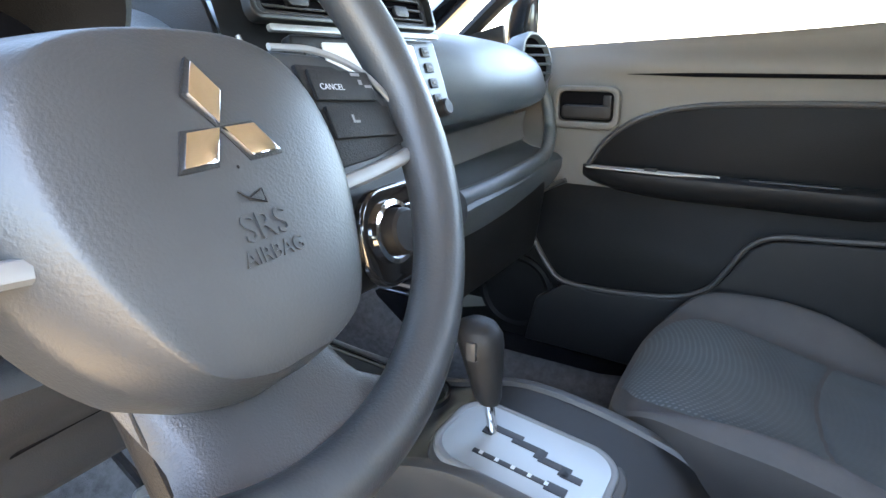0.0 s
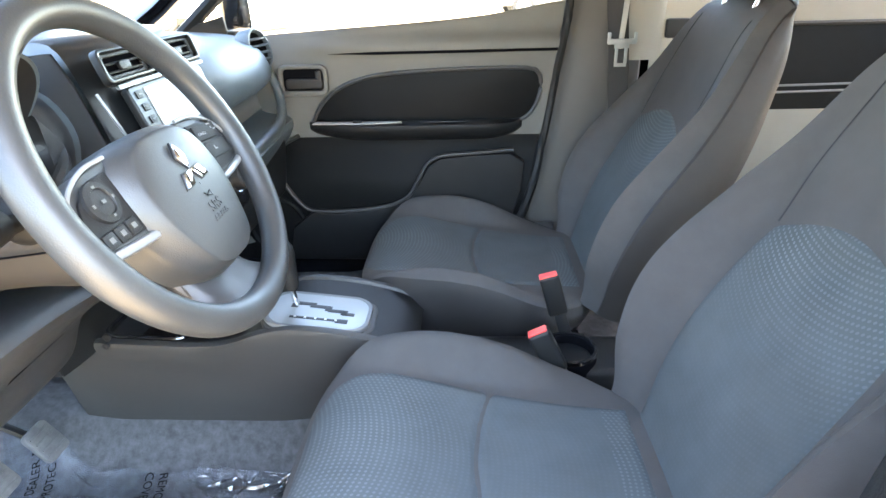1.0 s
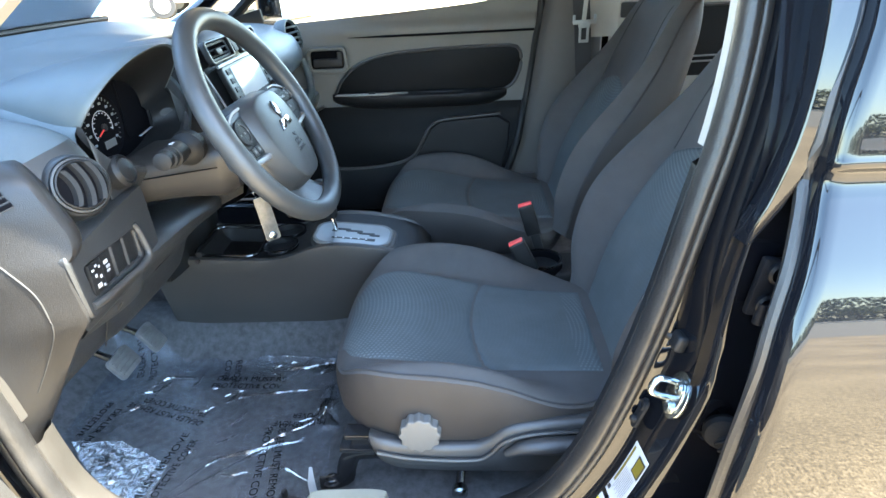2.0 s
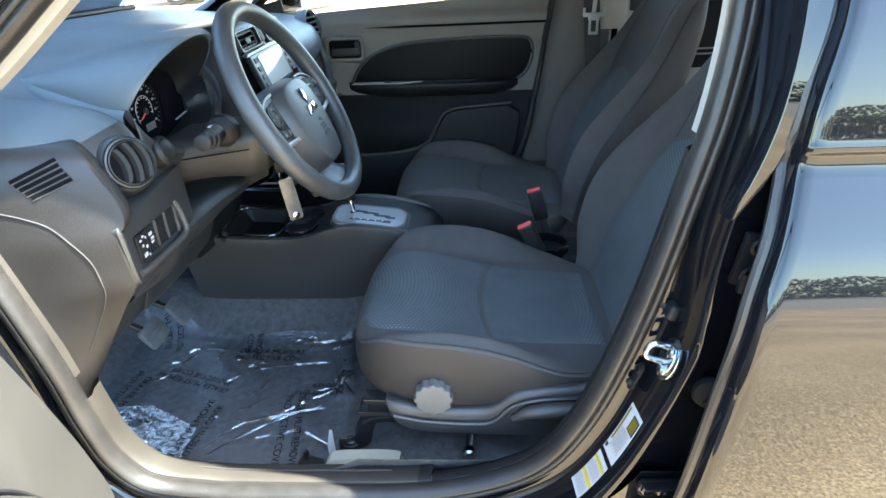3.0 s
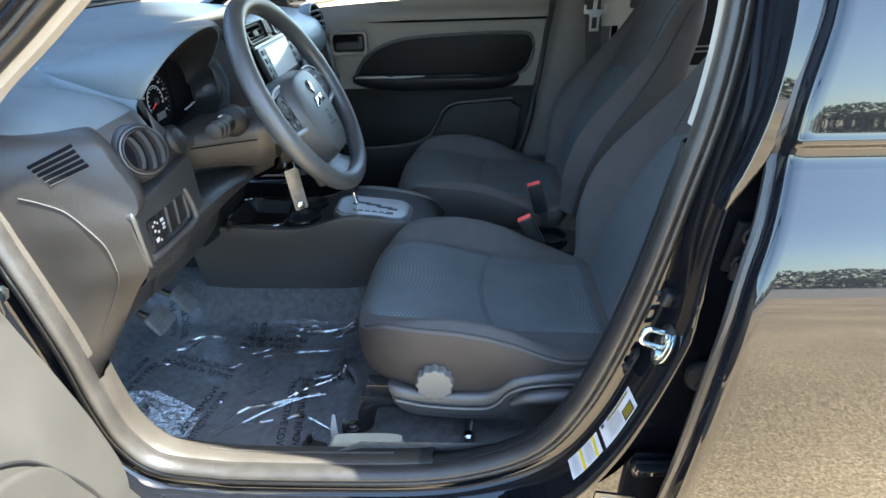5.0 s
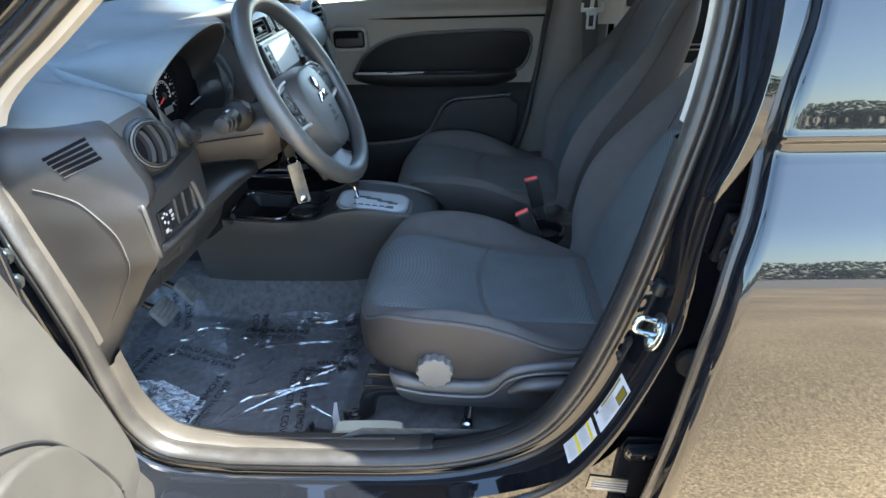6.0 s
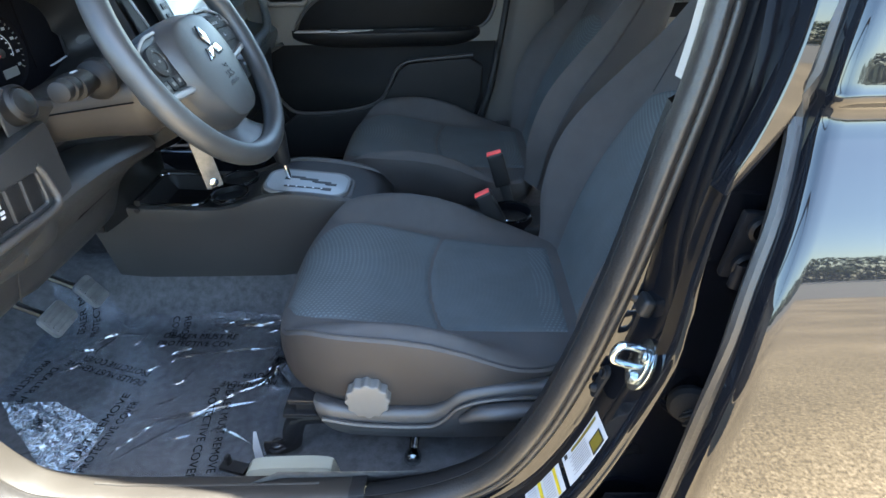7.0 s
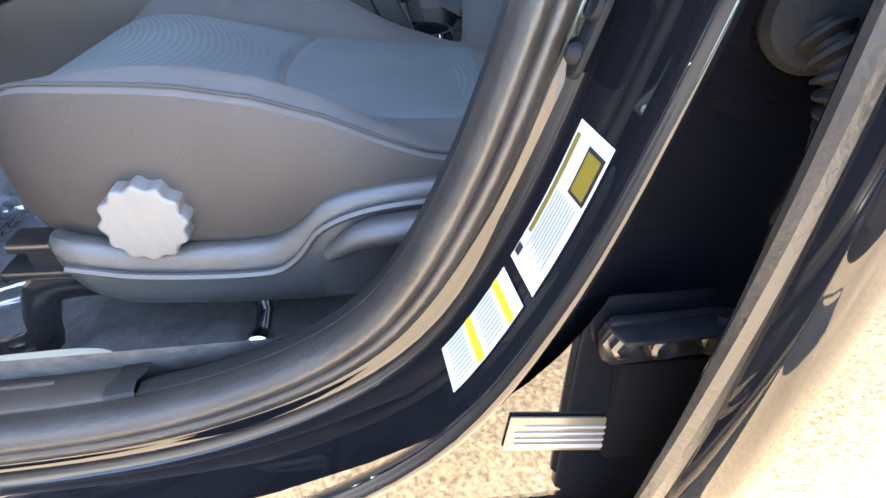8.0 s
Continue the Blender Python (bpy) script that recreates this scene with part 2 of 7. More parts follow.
LOWTRIM = material("charcoal_lower_trim", (0.011, 0.011, 0.0115), 0.5, spec=0.2, grain=900, bump=0.0006, mottle=0.15, mscale=8)
# near-black: shade of the passenger door's lower trim and insert, put into colour
DOORBLACK = material("door_shade_and_insert_black", (0.0045, 0.0046, 0.0050), 0.5, spec=0.10, grain=500, bump=0.0006, mottle=0.2, mscale=9)
WEBBING = material("black_belt_webbing", (0.02, 0.019, 0.019), 0.8, grain=700, bump=0.0008)
BEIGE = material("pale_beige_plastic", (0.25, 0.25, 0.205), 0.5, grain=800, bump=0.0004, mottle=0.06)
BOOT = material("grey_rubber_boot", (0.009, 0.009, 0.0095), 0.7, spec=0.15, grain=300, bump=0.0006, mottle=0.2, mscale=40)
PRINT = material("grey_print", (0.35, 0.35, 0.36), 0.5)
LABELPRINT = material("pale_grey_print", (0.17, 0.17, 0.175), 0.5)
PEDALGREY = material("faded_grey_print", (0.10, 0.10, 0.095), 0.6)
# gloss-free black: film print, and painted shade inside wells and slots
FLATBLACK = material("print_and_shade_black", (0.005, 0.005, 0.006), 1.0, spec=0.0)
BARK = material("bark", (0.12, 0.09, 0.06), 0.9, mottle=0.3)
LEAF = material("foliage", (0.10, 0.12, 0.06), 0.8, mottle=0.4, mscale=2)


def clear(name, tint, gloss_rough, rim):
    """Thin clear sheet: light passes straight through, with a gloss that grows at a low angle."""
    m = bpy.data.materials.new(name)
    m.use_nodes = True
    nt = m.node_tree
    nt.nodes.remove(nt.nodes["Principled BSDF"])
    tr = nt.nodes.new("ShaderNodeBsdfTransparent")
    tr.inputs["Color"].default_value = (*tint, 1)
    gl = nt.nodes.new("ShaderNodeBsdfGlossy")
    gl.inputs["Roughness"].default_value = gloss_rough
    fr = nt.nodes.new("ShaderNodeFresnel")
    fr.inputs["IOR"].default_value = rim
    mx = nt.nodes.new("ShaderNodeMixShader")
    nt.links.new(fr.outputs[0], mx.inputs[0])
    nt.links.new(tr.outputs[0], mx.inputs[1])
    nt.links.new(gl.outputs[0], mx.inputs[2])
    nt.links.new(mx.outputs[0], nt.nodes["Material Output"].inputs["Surface"])
    return m


GLASS = clear("car_glass", (0.93, 0.95, 0.94), 0.0, 1.45)
FILM = clear("plastic_film", (0.86, 0.88, 0.92), 0.22, 1.42)
FOLD = clear("folded_film", (0.72, 0.74, 0.77), 0.10, 2.3)
hz = FILM.node_tree
haze = hz.nodes.new("ShaderNodeBsdfDiffuse")
haze.inputs["Color"].default_value = (0.54, 0.58, 0.62, 1)
hm_ = hz.nodes.new("ShaderNodeMixShader")
hm_.inputs[0].default_value = 0.17
ftc = hz.nodes.new("ShaderNodeTexCoord")
fno = hz.nodes.new("ShaderNodeTexNoise")
fno.inputs["Scale"].default_value = 9
fno.inputs["Detail"].default_value = 8
fno.inputs["Roughness"].default_value = 0.7
fmr = hz.nodes.new("ShaderNodeMapRange")
fmr.inputs["From Min"].default_value = 0.3
fmr.inputs["From Max"].default_value = 0.7
fmr.inputs["To Min"].default_value = 0.035
fmr.inputs["To Max"].default_value = 0.13
hz.links.new(ftc.outputs["Object"], fno.inputs["Vector"])
hz.links.new(fno.outputs["Fac"], fmr.inputs["Value"])
hz.links.new(fmr.outputs["Result"], hm_.inputs[0])
old_out = hz.nodes["Material Output"].inputs["Surface"].links[0].from_socket
hz.links.new(old_out, hm_.inputs[1])
hz.links.new(haze.outputs[0], hm_.inputs[2])
hz.links.new(hm_.outputs[0], hz.nodes["Material Output"].inputs["Surface"])
GATHER = FILM.copy()
GATHER.name = "gathered_film"
GATHER.node_tree.nodes[fmr.name].inputs["To Min"].default_value = 0.12
GATHER.node_tree.nodes[fmr.name].inputs["To Max"].default_value = 0.23
SILLTRIM = material("sill_plastic", (0.025, 0.0215, 0.018), 0.5, grain=900, bump=0.0005, mottle=0.12, mscale=10)
DOORTRIM = material("driver_door_plastic", (0.022, 0.020, 0.018), 0.55, grain=900, bump=0.0006, mottle=0.1, mscale=9)
HINGE = material("dusty_black_enamel", (0.006, 0.006, 0.007), 0.4, spec=0.1, mottle=0.4, mscale=60)
SPOKEGREY = material("satin_grey_spoke", (0.033, 0.032, 0.032), 0.38, grain=900, bump=0.0004, mottle=0.1, mscale=10)
# same dash plastic, browned and darkened for ground bounce and shade
ENDTRIM = material("shaded_end_plastic", (0.0165, 0.0150, 0.0142), 0.38, grain=900, bump=0.0006, mottle=0.15, mscale=9)
# same dash plastic, darkened for the faces turned from the sky
FASCIA = material("shaded_fascia_plastic", (0.021, 0.0215, 0.0225), 0.46, grain=900, bump=0.0005, mottle=0.12, mscale=9)
COLUMNGREY = material("brown_grey_column_plastic", (0.023, 0.0205, 0.0185), 0.48, grain=900, bump=0.0005, mottle=0.12, mscale=9)
# trim plastic paled to beige: the sun on it is in the colour
SUNLITTRIM = material("sunlit_trim_beige", (0.24, 0.215, 0.18), 0.55, grain=900, bump=0.0004, mottle=0.06)
SATIN = material("satin_silver_plastic", (0.20, 0.20, 0.20), 0.4, metal=0.3, mottle=0.05)


# ---- ground ----
ground = part("ground", grid([[(-300 + 600 * i / 12, -300 + 600 * j / 12, 0) for j in range(13)] for i in range(13)]), GROUND)
tagged(ground, "sunlit tan gravel and worn asphalt of a car lot", "ground", kind="structure")

# ---- car shell: x runs to the tail, y to the passenger side ----
# the driver's door opening, round its seal
OPENING = [(-0.15, -0.705, 0.378), (0.0, -0.705, 0.378), (0.2, -0.705, 0.385), (0.32, -0.705, 0.415), (0.40, -0.705, 0.465),
           (0.455, -0.703, 0.55), (0.497, -0.70, 0.66), (0.53, -0.697, 0.78), (0.557, -0.69, 0.90), (0.582, -0.68, 1.02),
           (0.595, -0.66, 1.14), (0.592, -0.63, 1.26), (0.55, -0.605, 1.345), (0.40, -0.59, 1.385), (0.22, -0.585, 1.39),
           (0.05, -0.595, 1.35), (-0.12, -0.62, 1.245), (-0.28, -0.65, 1.12), (-0.38, -0.68, 1.03), (-0.40, -0.70, 0.94),
           (-0.375, -0.715, 0.85), (-0.352, -0.72, 0.76), (-0.335, -0.72, 0.66), (-0.325, -0.72, 0.56), (-0.31, -0.715, 0.47), (-0.265, -0.71, 0.405)]
LOOP = spline(OPENING + OPENING[:1], 150)[:-1]
MID = Vector((0.12, -0.66, 0.85))


def outward(i):
    """The way out from the opening, in its plane, at point i of the loop."""
    a, b = Vector(LOOP[i - 1]), Vector(LOOP[(i + 1) % len(LOOP)])
    t = (b - a).normalized()
    o = Vector((t.z, 0, -t.x)).normalized()
    return o if o.dot(Vector(LOOP[i]) - MID) > 0 else -o


def narrow(p):
    """The rear pillar's jamb turns sideways and narrows as it rises."""
    return curve1([(0.74, 1.0), (0.80, 0.72), (0.84, 0.5), (0.90, 0.33), (1.0, 0.22), (1.4, 0.22)], p[2]) if p[0] > 0.3 else 1.0


def band(offsets, closed=True, slim=False):
    """A strip swept round the opening: (outward, sideways y) steps from its edge."""
    rows = []
    for i, p in enumerate(LOOP):
        o = outward(i) * (narrow(p) if slim else 1.0)
        rows.append([Vector(p) + o * a + Vector((0, b, 0)) for a, b in offsets])
    return grid(rows, closed_u=True)


shell = thing("car_body", "glossy black painted car body round an open doorway", "car body", kind="structure")
part("door_jamb", band([(0.006, 0.002), (0.012, -0.004), (0.022, -0.002), (0.026, -0.012), (0.030, -0.03), (0.034, -0.062), (0.036, -0.072), (0.040, -0.079), (0.044, -0.080), (0.047, -0.076), (0.048, -0.05)], slim=True), PAINT, shell, angle=80)
part("inner_return", band([(0.006, 0.002), (0.03, 0.03), (0.06, 0.06)]), PAINT, shell)
SEALCUT = spline([(0.008, 0.012), (0.010, 0.003), (0.007, -0.006), (0.001, -0.0105), (-0.0035, -0.0095), (-0.0050, -0.0068), (-0.0068, -0.0098), (-0.0125, -0.0118), (-0.018, -0.008), (-0.0215, -0.001), (-0.0225, 0.008), (-0.019, 0.018), (-0.012, 0.027)], 44)
seal = part("door_seal", band(SEALCUT), RUBBER, shell, "black rubber door seal dulled by dust")

# outer skin under the sill and behind the pillar
part("rocker_panel", grid([[(x, y, z) for y, z in ((-0.783, 0.352), (-0.792, 0.343), (-0.797, 0.32), (-0.795, 0.28), (-0.78, 0.24), (-0.74, 0.21), (-0.6, 0.2))] for x in np.linspace(-1.2, 1.7, 12)]), PAINT, shell)
rows = []
for z in np.linspace(0.36, 0.535, 10):
    y = -0.775
    rows.append([(x, y, z) for x in np.linspace(curve1([(0.36, 0.20), (0.41, 0.36), (0.46, 0.46), (0.54, 0.52), (0.69, 0.565), (0.8, 0.585), (1.0, 0.60), (1.4, 0.62)], z), 0.80, 5)])
part("pillar_skin", grid(rows), PAINT, shell)
rows = []
for z in np.linspace(0.40, 1.36, 30):
    y = curve1([(0.40, -0.755), (1.0, -0.752), (1.1, -0.730), (1.2, -0.695), (1.36, -0.615)], z)
    x0 = curve1([(0.40, 0.38), (0.46, 0.47), (0.54, 0.52), (0.69, 0.55), (0.8, 0.562), (0.9, 0.568), (1.0, 0.585), (1.36, 0.592)], z)
    rows.append([(x, y + 0.006 * math.sin((x - x0) * 30), z) for x in np.linspace(x0 - 0.01, 0.74, 8)])
part("pillar_recess", grid(rows), PAINT, shell)
rows = []
for z in np.linspace(0.92, 1.37, 24):
    y = curve1([(0.92, -0.777), (1.0, -0.777), (1.06, -0.771), (1.13, -0.757), (1.2, -0.735), (1.37, -0.65)], z)
    x0 = curve1([(0.92, 0.565), (0.97, 0.580), (1.04, 0.595), (1.13, 0.603), (1.37, 0.605)], z)
    x1 = curve1([(0.92, 0.568), (0.95, 0.587), (1.0, 0.605), (1.04, 0.613), (1.13, 0.628), (1.37, 0.64)], z)
    rows.append([(x0 - 0.004, y + 0.02, z), (x0, y + 0.003, z), (x0 + 0.002, y, z), (x1, y, z), (x1 + 0.002, y + 0.003, z), (x1 + 0.003, y + 0.03, z)])
part("pillar_outer_skin", grid(rows), PAINT, shell)
# roof and its rails
def front_x(y):
    return -0.10 - 0.23 * (1 - (y / 0.62) ** 2)


rows = []
for u in np.linspace(0, 1, 16):
    x = -0.1 + 2 * u
    zc = 1.43 + 0.03 * math.sin(max(0, min(1, (x + 0.2) / 2)) * math.pi) - (0.03 * max(0, 0.15 - x) / 0.2)
    rows.append([(front_x(y) + (1.9 - front_x(y)) * u, y, zc - 0.06 * (abs(y) / 0.6) ** 4) for y in [-0.615 + 1.26 * k / 14 for k in range(15)]])
roof = part("roof", grid(rows), PAINT, shell)
liner = []
for u in np.linspace(0, 1, 10):
    liner.append([(front_x(y) + 0.02 + (1.88 - front_x(y)) * u, y, 1.385 - 0.05 * (abs(y) / 0.57) ** 4) for y in np.linspace(-0.57, 0.57, 9)])
tagged(part("ceiling", grid(liner), CREAM), "light grey headliner under the roof", "ceiling", kind="structure")
# windscreen pillars, and the far side's frame
for s in (-1, 1):
    o = 0.03 * (s > 0)
    pill = spline([(-0.95, s * 0.70 + o, 0.93 - o), (-0.6, s * 0.675 + o, 1.05 - o), (-0.3, s * 0.635 + o, 1.22), (-0.08, s * 0.60, 1.365)], 14)
    part("windscreen_pillar", tube(pill, [0.05 - 0.012 * i / 13 for i in range(14)], 10, flat=0.55), PAINT, shell)
part("roof_rail", tube([(0.50, -0.617, 1.368), (0.8, -0.617, 1.372), (1.4, -0.617, 1.372), (1.9, -0.615, 1.36)], 0.03, 10), PAINT, shell)
part("header_rail", tube([(front_x(y), y, 1.365 + 0.045 * (1 - (y / 0.6) ** 4)) for y in np.linspace(-0.6, 0.6, 9)], 0.03, 8), TRIM, shell)
# floor pan with the tunnel and the toe board
rows = []
for x in np.linspace(-1.05, 1.9, 40):
    toe = 0.27 + max(0, -0.62 - x) * 1.1
    rise = 0.055 * max(0, min(1, (x + 0.005) / 0.06))
    rows.append([(x, y, toe + rise + 0.1 * math.exp(-(y / 0.10) ** 4) * (1 if x > -0.9 else 0.5) + 0.10 * max(0, (abs(y) - 0.60) / 0.06) ** 2) for y in np.linspace(-0.66, 0.66, 45)])
tagged(part("floor", grid(rows), CARPET), "dark charcoal carpet over the car floor", "car floor", kind="structure")
# far side: sill and outer skin
part("far_rocker", box((2.9, 0.17, 0.20), pose(0.3, 0.725, 0.30), 0.02, 3), PAINT, shell)
part("far_skin", grid([[(x, y, z) for y, z in ((0.80, 0.36), (0.825, 0.6), (0.81, 0.88), (0.77, 0.95), (0.69, 0.965))] for x in np.linspace(-0.9, 1.8, 8)]), PAINT, shell)
# firewall, tail and under-floor close the shell
part("firewall", box((0.02, 1.4, 0.8), pose(-1.06, 0, 0.6)), DARKTRIM, shell)
part("tail_panel", box((0.04, 1.3, 1.0), pose(1.9, 0, 0.75)), TRIM, shell)
# ---- dashboard ----
dash = thing("dashboard", "dark grey moulded plastic dashboard with air vents and screen", "dashboard")


def dash_row(y):
    """Section of the dashboard at y: from the windscreen over the top and down the face."""
    xb = curve1([(-0.69, -0.345), (-0.665, -0.295), (-0.63, -0.255), (-0.58, -0.232), (-0.52, -0.228), (-0.485, -0.345), (-0.275, -0.345), (-0.225, -0.252), (-0.18, -0.24), (0.0, -0.235), (0.12, -0.205), (0.22, -0.175), (0.38, -0.17), (0.50, -0.19), (0.60, -0.22)], y)
    zt = curve1([(-0.69, 0.94), (-0.665, 0.958), (-0.62, 0.983), (-0.5, 1.0), (-0.1, 1.02), (0.05, 1.03), (0.2, 1.015), (0.6, 1.0)], y)
    p = curve1([(-0.7, 0.0), (0.08, 0.0), (0.16, 1.0), (0.7, 1.0)], y)
    xl = curve1([(-0.69, -0.36), (-0.66, -0.29), (-0.62, -0.25), (-0.56, -0.225), (-0.47, -0.22), (-0.43, -0.30), (-0.27, -0.32), (-0.225, -0.25), (-0.18, -0.24), (0.15, -0.2), (0.6, -0.22)], y)
    zm = curve1([(-0.69, 0.86), (-0.5, 0.86), (0.1, 0.88), (0.2, 0.90), (0.6, 0.905)], y)
    xf = -0.825 - 0.10 * (1 - (y / 0.67) ** 2)
    return spline([(xf, 1.038), (-0.70, 1.040), (-0.56, zt + 0.026), (xb - 0.09, zt + 0.010), (xb - 0.02, zt - 0.012), (xb + 0.006, zt - 0.045),
                   (xb + 0.012, zt - 0.08), (xb - 0.005, zm), (xb - 0.055 * p + (xl - xb) * 0.3 * (1 - p), zm - 0.018), (xl - 0.05 * p, zm - 0.05),
                   (xl - 0.03 * p, zm - 0.085), (xl + 0.045 * p, zm - 0.105), (xl + 0.04 * p, 0.76), (xl - 0.02 + 0.02 * p, 0.715), (xl - 0.08, 0.68), (-0.50, 0.64)], 64)


pad_rows = [[(x, y, z) for x, z in dash_row(y)] for y in [-0.673 + 0.068 * k / 7 for k in range(8)] + list(np.linspace(-0.595, 0.60, 100))]
mid_row = min(range(len(pad_rows)), key=lambda i: abs(pad_rows[i][0][1] + 0.19))
# top in the sky-tinted colour, driver's face in the shaded one
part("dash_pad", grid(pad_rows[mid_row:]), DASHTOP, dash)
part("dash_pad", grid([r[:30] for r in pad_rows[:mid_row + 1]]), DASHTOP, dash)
part("driver_fascia", grid([r[29:] for r in pad_rows[:mid_row + 1]]), FASCIA, dash, "driver side fascia, its shade put into the colour")
# end panel and kick trim beside the door
rear = [(-0.31, -0.575, 0.962), (-0.285, -0.600, 0.977), (-0.257, -0.624, 0.975), (-0.228, -0.639, 0.957), (-0.207, -0.646, 0.922), (-0.193, -0.648, 0.892), (-0.192, -0.654, 0.868), (-0.204, -0.661, 0.850),
        (-0.202, -0.661, 0.80), (-0.201, -0.660, 0.773), (-0.226, -0.658, 0.740), (-0.288, -0.655, 0.648), (-0.345, -0.652, 0.56), (-0.37, -0.65, 0.52), (-0.375, -0.655, 0.44)]
front = [(-0.46, -0.600, 0.982), (-0.45, -0.630, 0.988), (-0.435, -0.656, 0.983), (-0.42, -0.675, 0.964), (-0.41, -0.686, 0.937), (-0.403, -0.69, 0.907), (-0.397, -0.691, 0.88), (-0.392, -0.693, 0.85),
         (-0.385, -0.695, 0.82), (-0.375, -0.698, 0.77), (-0.37, -0.70, 0.74), (-0.355, -0.705, 0.65), (-0.35, -0.70, 0.56), (-0.36, -0.70, 0.51), (-0.37, -0.69, 0.44)]
ra, fa = spline(rear, 56), spline(front, 56)


def end_point(u, t):
    """A point of the dash end: u counts down its section, t runs from the hinge side to the rear edge."""
    k = min(int(u), 54)
    a, b = Vector(ra[k]).lerp(Vector(ra[k + 1]), u - k), Vector(fa[k]).lerp(Vector(fa[k + 1]), u - k)
    return b + (a - b) * t + Vector((0, -0.006 * math.sin(math.pi * t), 0))


END = [(k / 4, m / 60, end_point(k / 4, m / 60)) for k in range(4, 215) for m in range(2, 60)]


def end_at(x, z):
    """The dash end's surface nearest to x and z, with its outward normal."""
    u, t, p = min(END, key=lambda q: (q[2].x - x) ** 2 + (q[2].z - z) ** 2)
    out = (end_point(u + 0.5, t) - end_point(u - 0.5, t)).cross(end_point(u, t + 0.02) - end_point(u, t - 0.02)).normalized()
    out = out if out.y < 0 else -out
    return Vector((x, p.y + ((x - p.x) * out.x + (z - p.z) * out.z) / max(0.3, -out.y), z)), out


rows = []
for k in range(56):
    a, b = Vector(ra[k]), Vector(fa[k])
    w = max(0.0, min(1.0, (a.z - 0.845) / 0.03))
    turn = [((0.001, 0.004), (0.003, 0.008)), ((-0.001, 0.008), (0.003, 0.017)), ((-0.008, 0.014), (-0.004, 0.028)), ((-0.03, 0.024), (-0.022, 0.040)), ((-0.09, 0.05), (-0.07, 0.060)), ((-0.25, 0.10), (-0.2, 0.10))]
    rows.append([b + Vector((-0.02, 0.01, 0))] + [end_point(k, t) for t in np.linspace(0, 1, 12)] + [a + Vector((p + (q - p) * w, m + (n - m) * w, 0)) for (p, m), (q, n) in turn])
kick = part("end_panel", grid(rows), ENDTRIM, dash, "dash end and kick panel, shade and ground tint in the colour")
seam = [end_at(x, z) for x, z in spline([(-0.337, 0.902), (-0.312, 0.893), (-0.28, 0.875), (-0.247, 0.829), (-0.24, 0.79), (-0.242, 0.766), (-0.263, 0.727), (-0.298, 0.669)], 34)]
part("panel_seam", tube([c + n * 0.0006 for c, n in seam], 0.0011, 5), DASH, kick)
# defroster slots in the dash end
for i in range(5):
    line = [end_at(-0.316 + 0.0056 * i + (0.054 - 0.0008 * i) * q, 0.9410 - 0.0055 * i + (0.0225 - 0.0008 * i) * q) for q in np.linspace(0, 1, 8)]
    n = sum((v for _, v in line), Vector()).normalized()
    along = (line[-1][0] - line[0][0]).normalized()
    side = n.cross(along).normalized()
    side = side if side.z > 0 else -side
    # flush near-black strip painted for the shade in the slot
    part("defroster_slot", grid([[c - side * 0.0027, c - side * 0.0025 + n * 0.0014, c + side * 0.0025 + n * 0.0014, c + side * 0.0027] for c, _ in line]), FLATBLACK, dash)
    part("slot_edge", tube([c - side * 0.0034 + n * 0.0008 for c, _ in line], 0.0008, 5), DASH, dash)


def round_vent(c, n, up, r, name="round_vent"):
    """Round air vent: ring, dished body and curved vanes."""
    m = basis(c, Vector(up).cross(Vector(n)), up)
    v = part(name, lathe([(r * 1.16, -0.03), (r * 1.17, -0.004), (r * 1.12, 0.004), (r * 1.04, 0.005), (r * 0.99, 0.001), (r * 0.97, -0.008), (r * 0.95, -0.03), (0.0001, -0.034)], m, 40), FASCIA, dash)
    # black disc stands for the shade inside the vent
    part("vent_shade", disc(r * 0.96, 0.003, m @ pose(0, 0, -0.001), 32, 0.0), FLATBLACK, v)
    part("vent_ring", lathe([(r * 0.99, 0.0), (r * 1.0, 0.006), (r * 0.94, 0.007), (r * 0.90, 0.003), (r * 0.89, -0.01)], m, 40), DARKTRIM, v)
    m = m @ pose(0, 0, 0.010)
    for k in (-0.55, -0.05, 0.45):
        h = math.sqrt(1 - k * k) * 0.9
        rows = []
        for t in np.linspace(-1, 1, 13):
            x = r * (k + 0.22 * (1 - t * t))
            rows.append([m @ Vector((x, r * h * t, -0.003)), m @ Vector((x + 0.006, r * h * t, -0.002)), m @ Vector((x - 0.008, r * h * t, -0.026)), m @ Vector((x - 0.012, r * h * t, -0.025))])
        part("vane", grid(rows, closed_v=True, cap=True), LOWTRIM, v)
    return v


dv = round_vent((-0.206, -0.577, 0.932), (0.80, -0.45, 0.32), (-0.25, 0.1, 0.96), 0.0325)
part("vent_pod", lathe([(0.038, 0.001), (0.040, -0.001), (0.0415, -0.010), (0.046, -0.035), (0.054, -0.07)], basis((-0.206, -0.577, 0.932), Vector((-0.25, 0.1, 0.96)).cross(Vector((0.80, -0.45, 0.32))), (-0.25, 0.1, 0.96)), 40), FASCIA, dv)
pm = basis((-0.205, 0.518, 0.981), (0.18, 0.98, 0.0), (-0.25, 0, 0.97))
pv = part("round_vent", lathe([(0.050, -0.03), (0.050, -0.002), (0.047, 0.006), (0.043, 0.006), (0.041, 0.000), (0.040, -0.02), (0.0001, -0.022)], pm, 40), DASHTOP, dash)
# black disc in place of the vent's shaded inside
part("vent_shade", disc(0.040, 0.002, pm @ pose(0, 0, -0.004), 32, 0), FLATBLACK, pv)
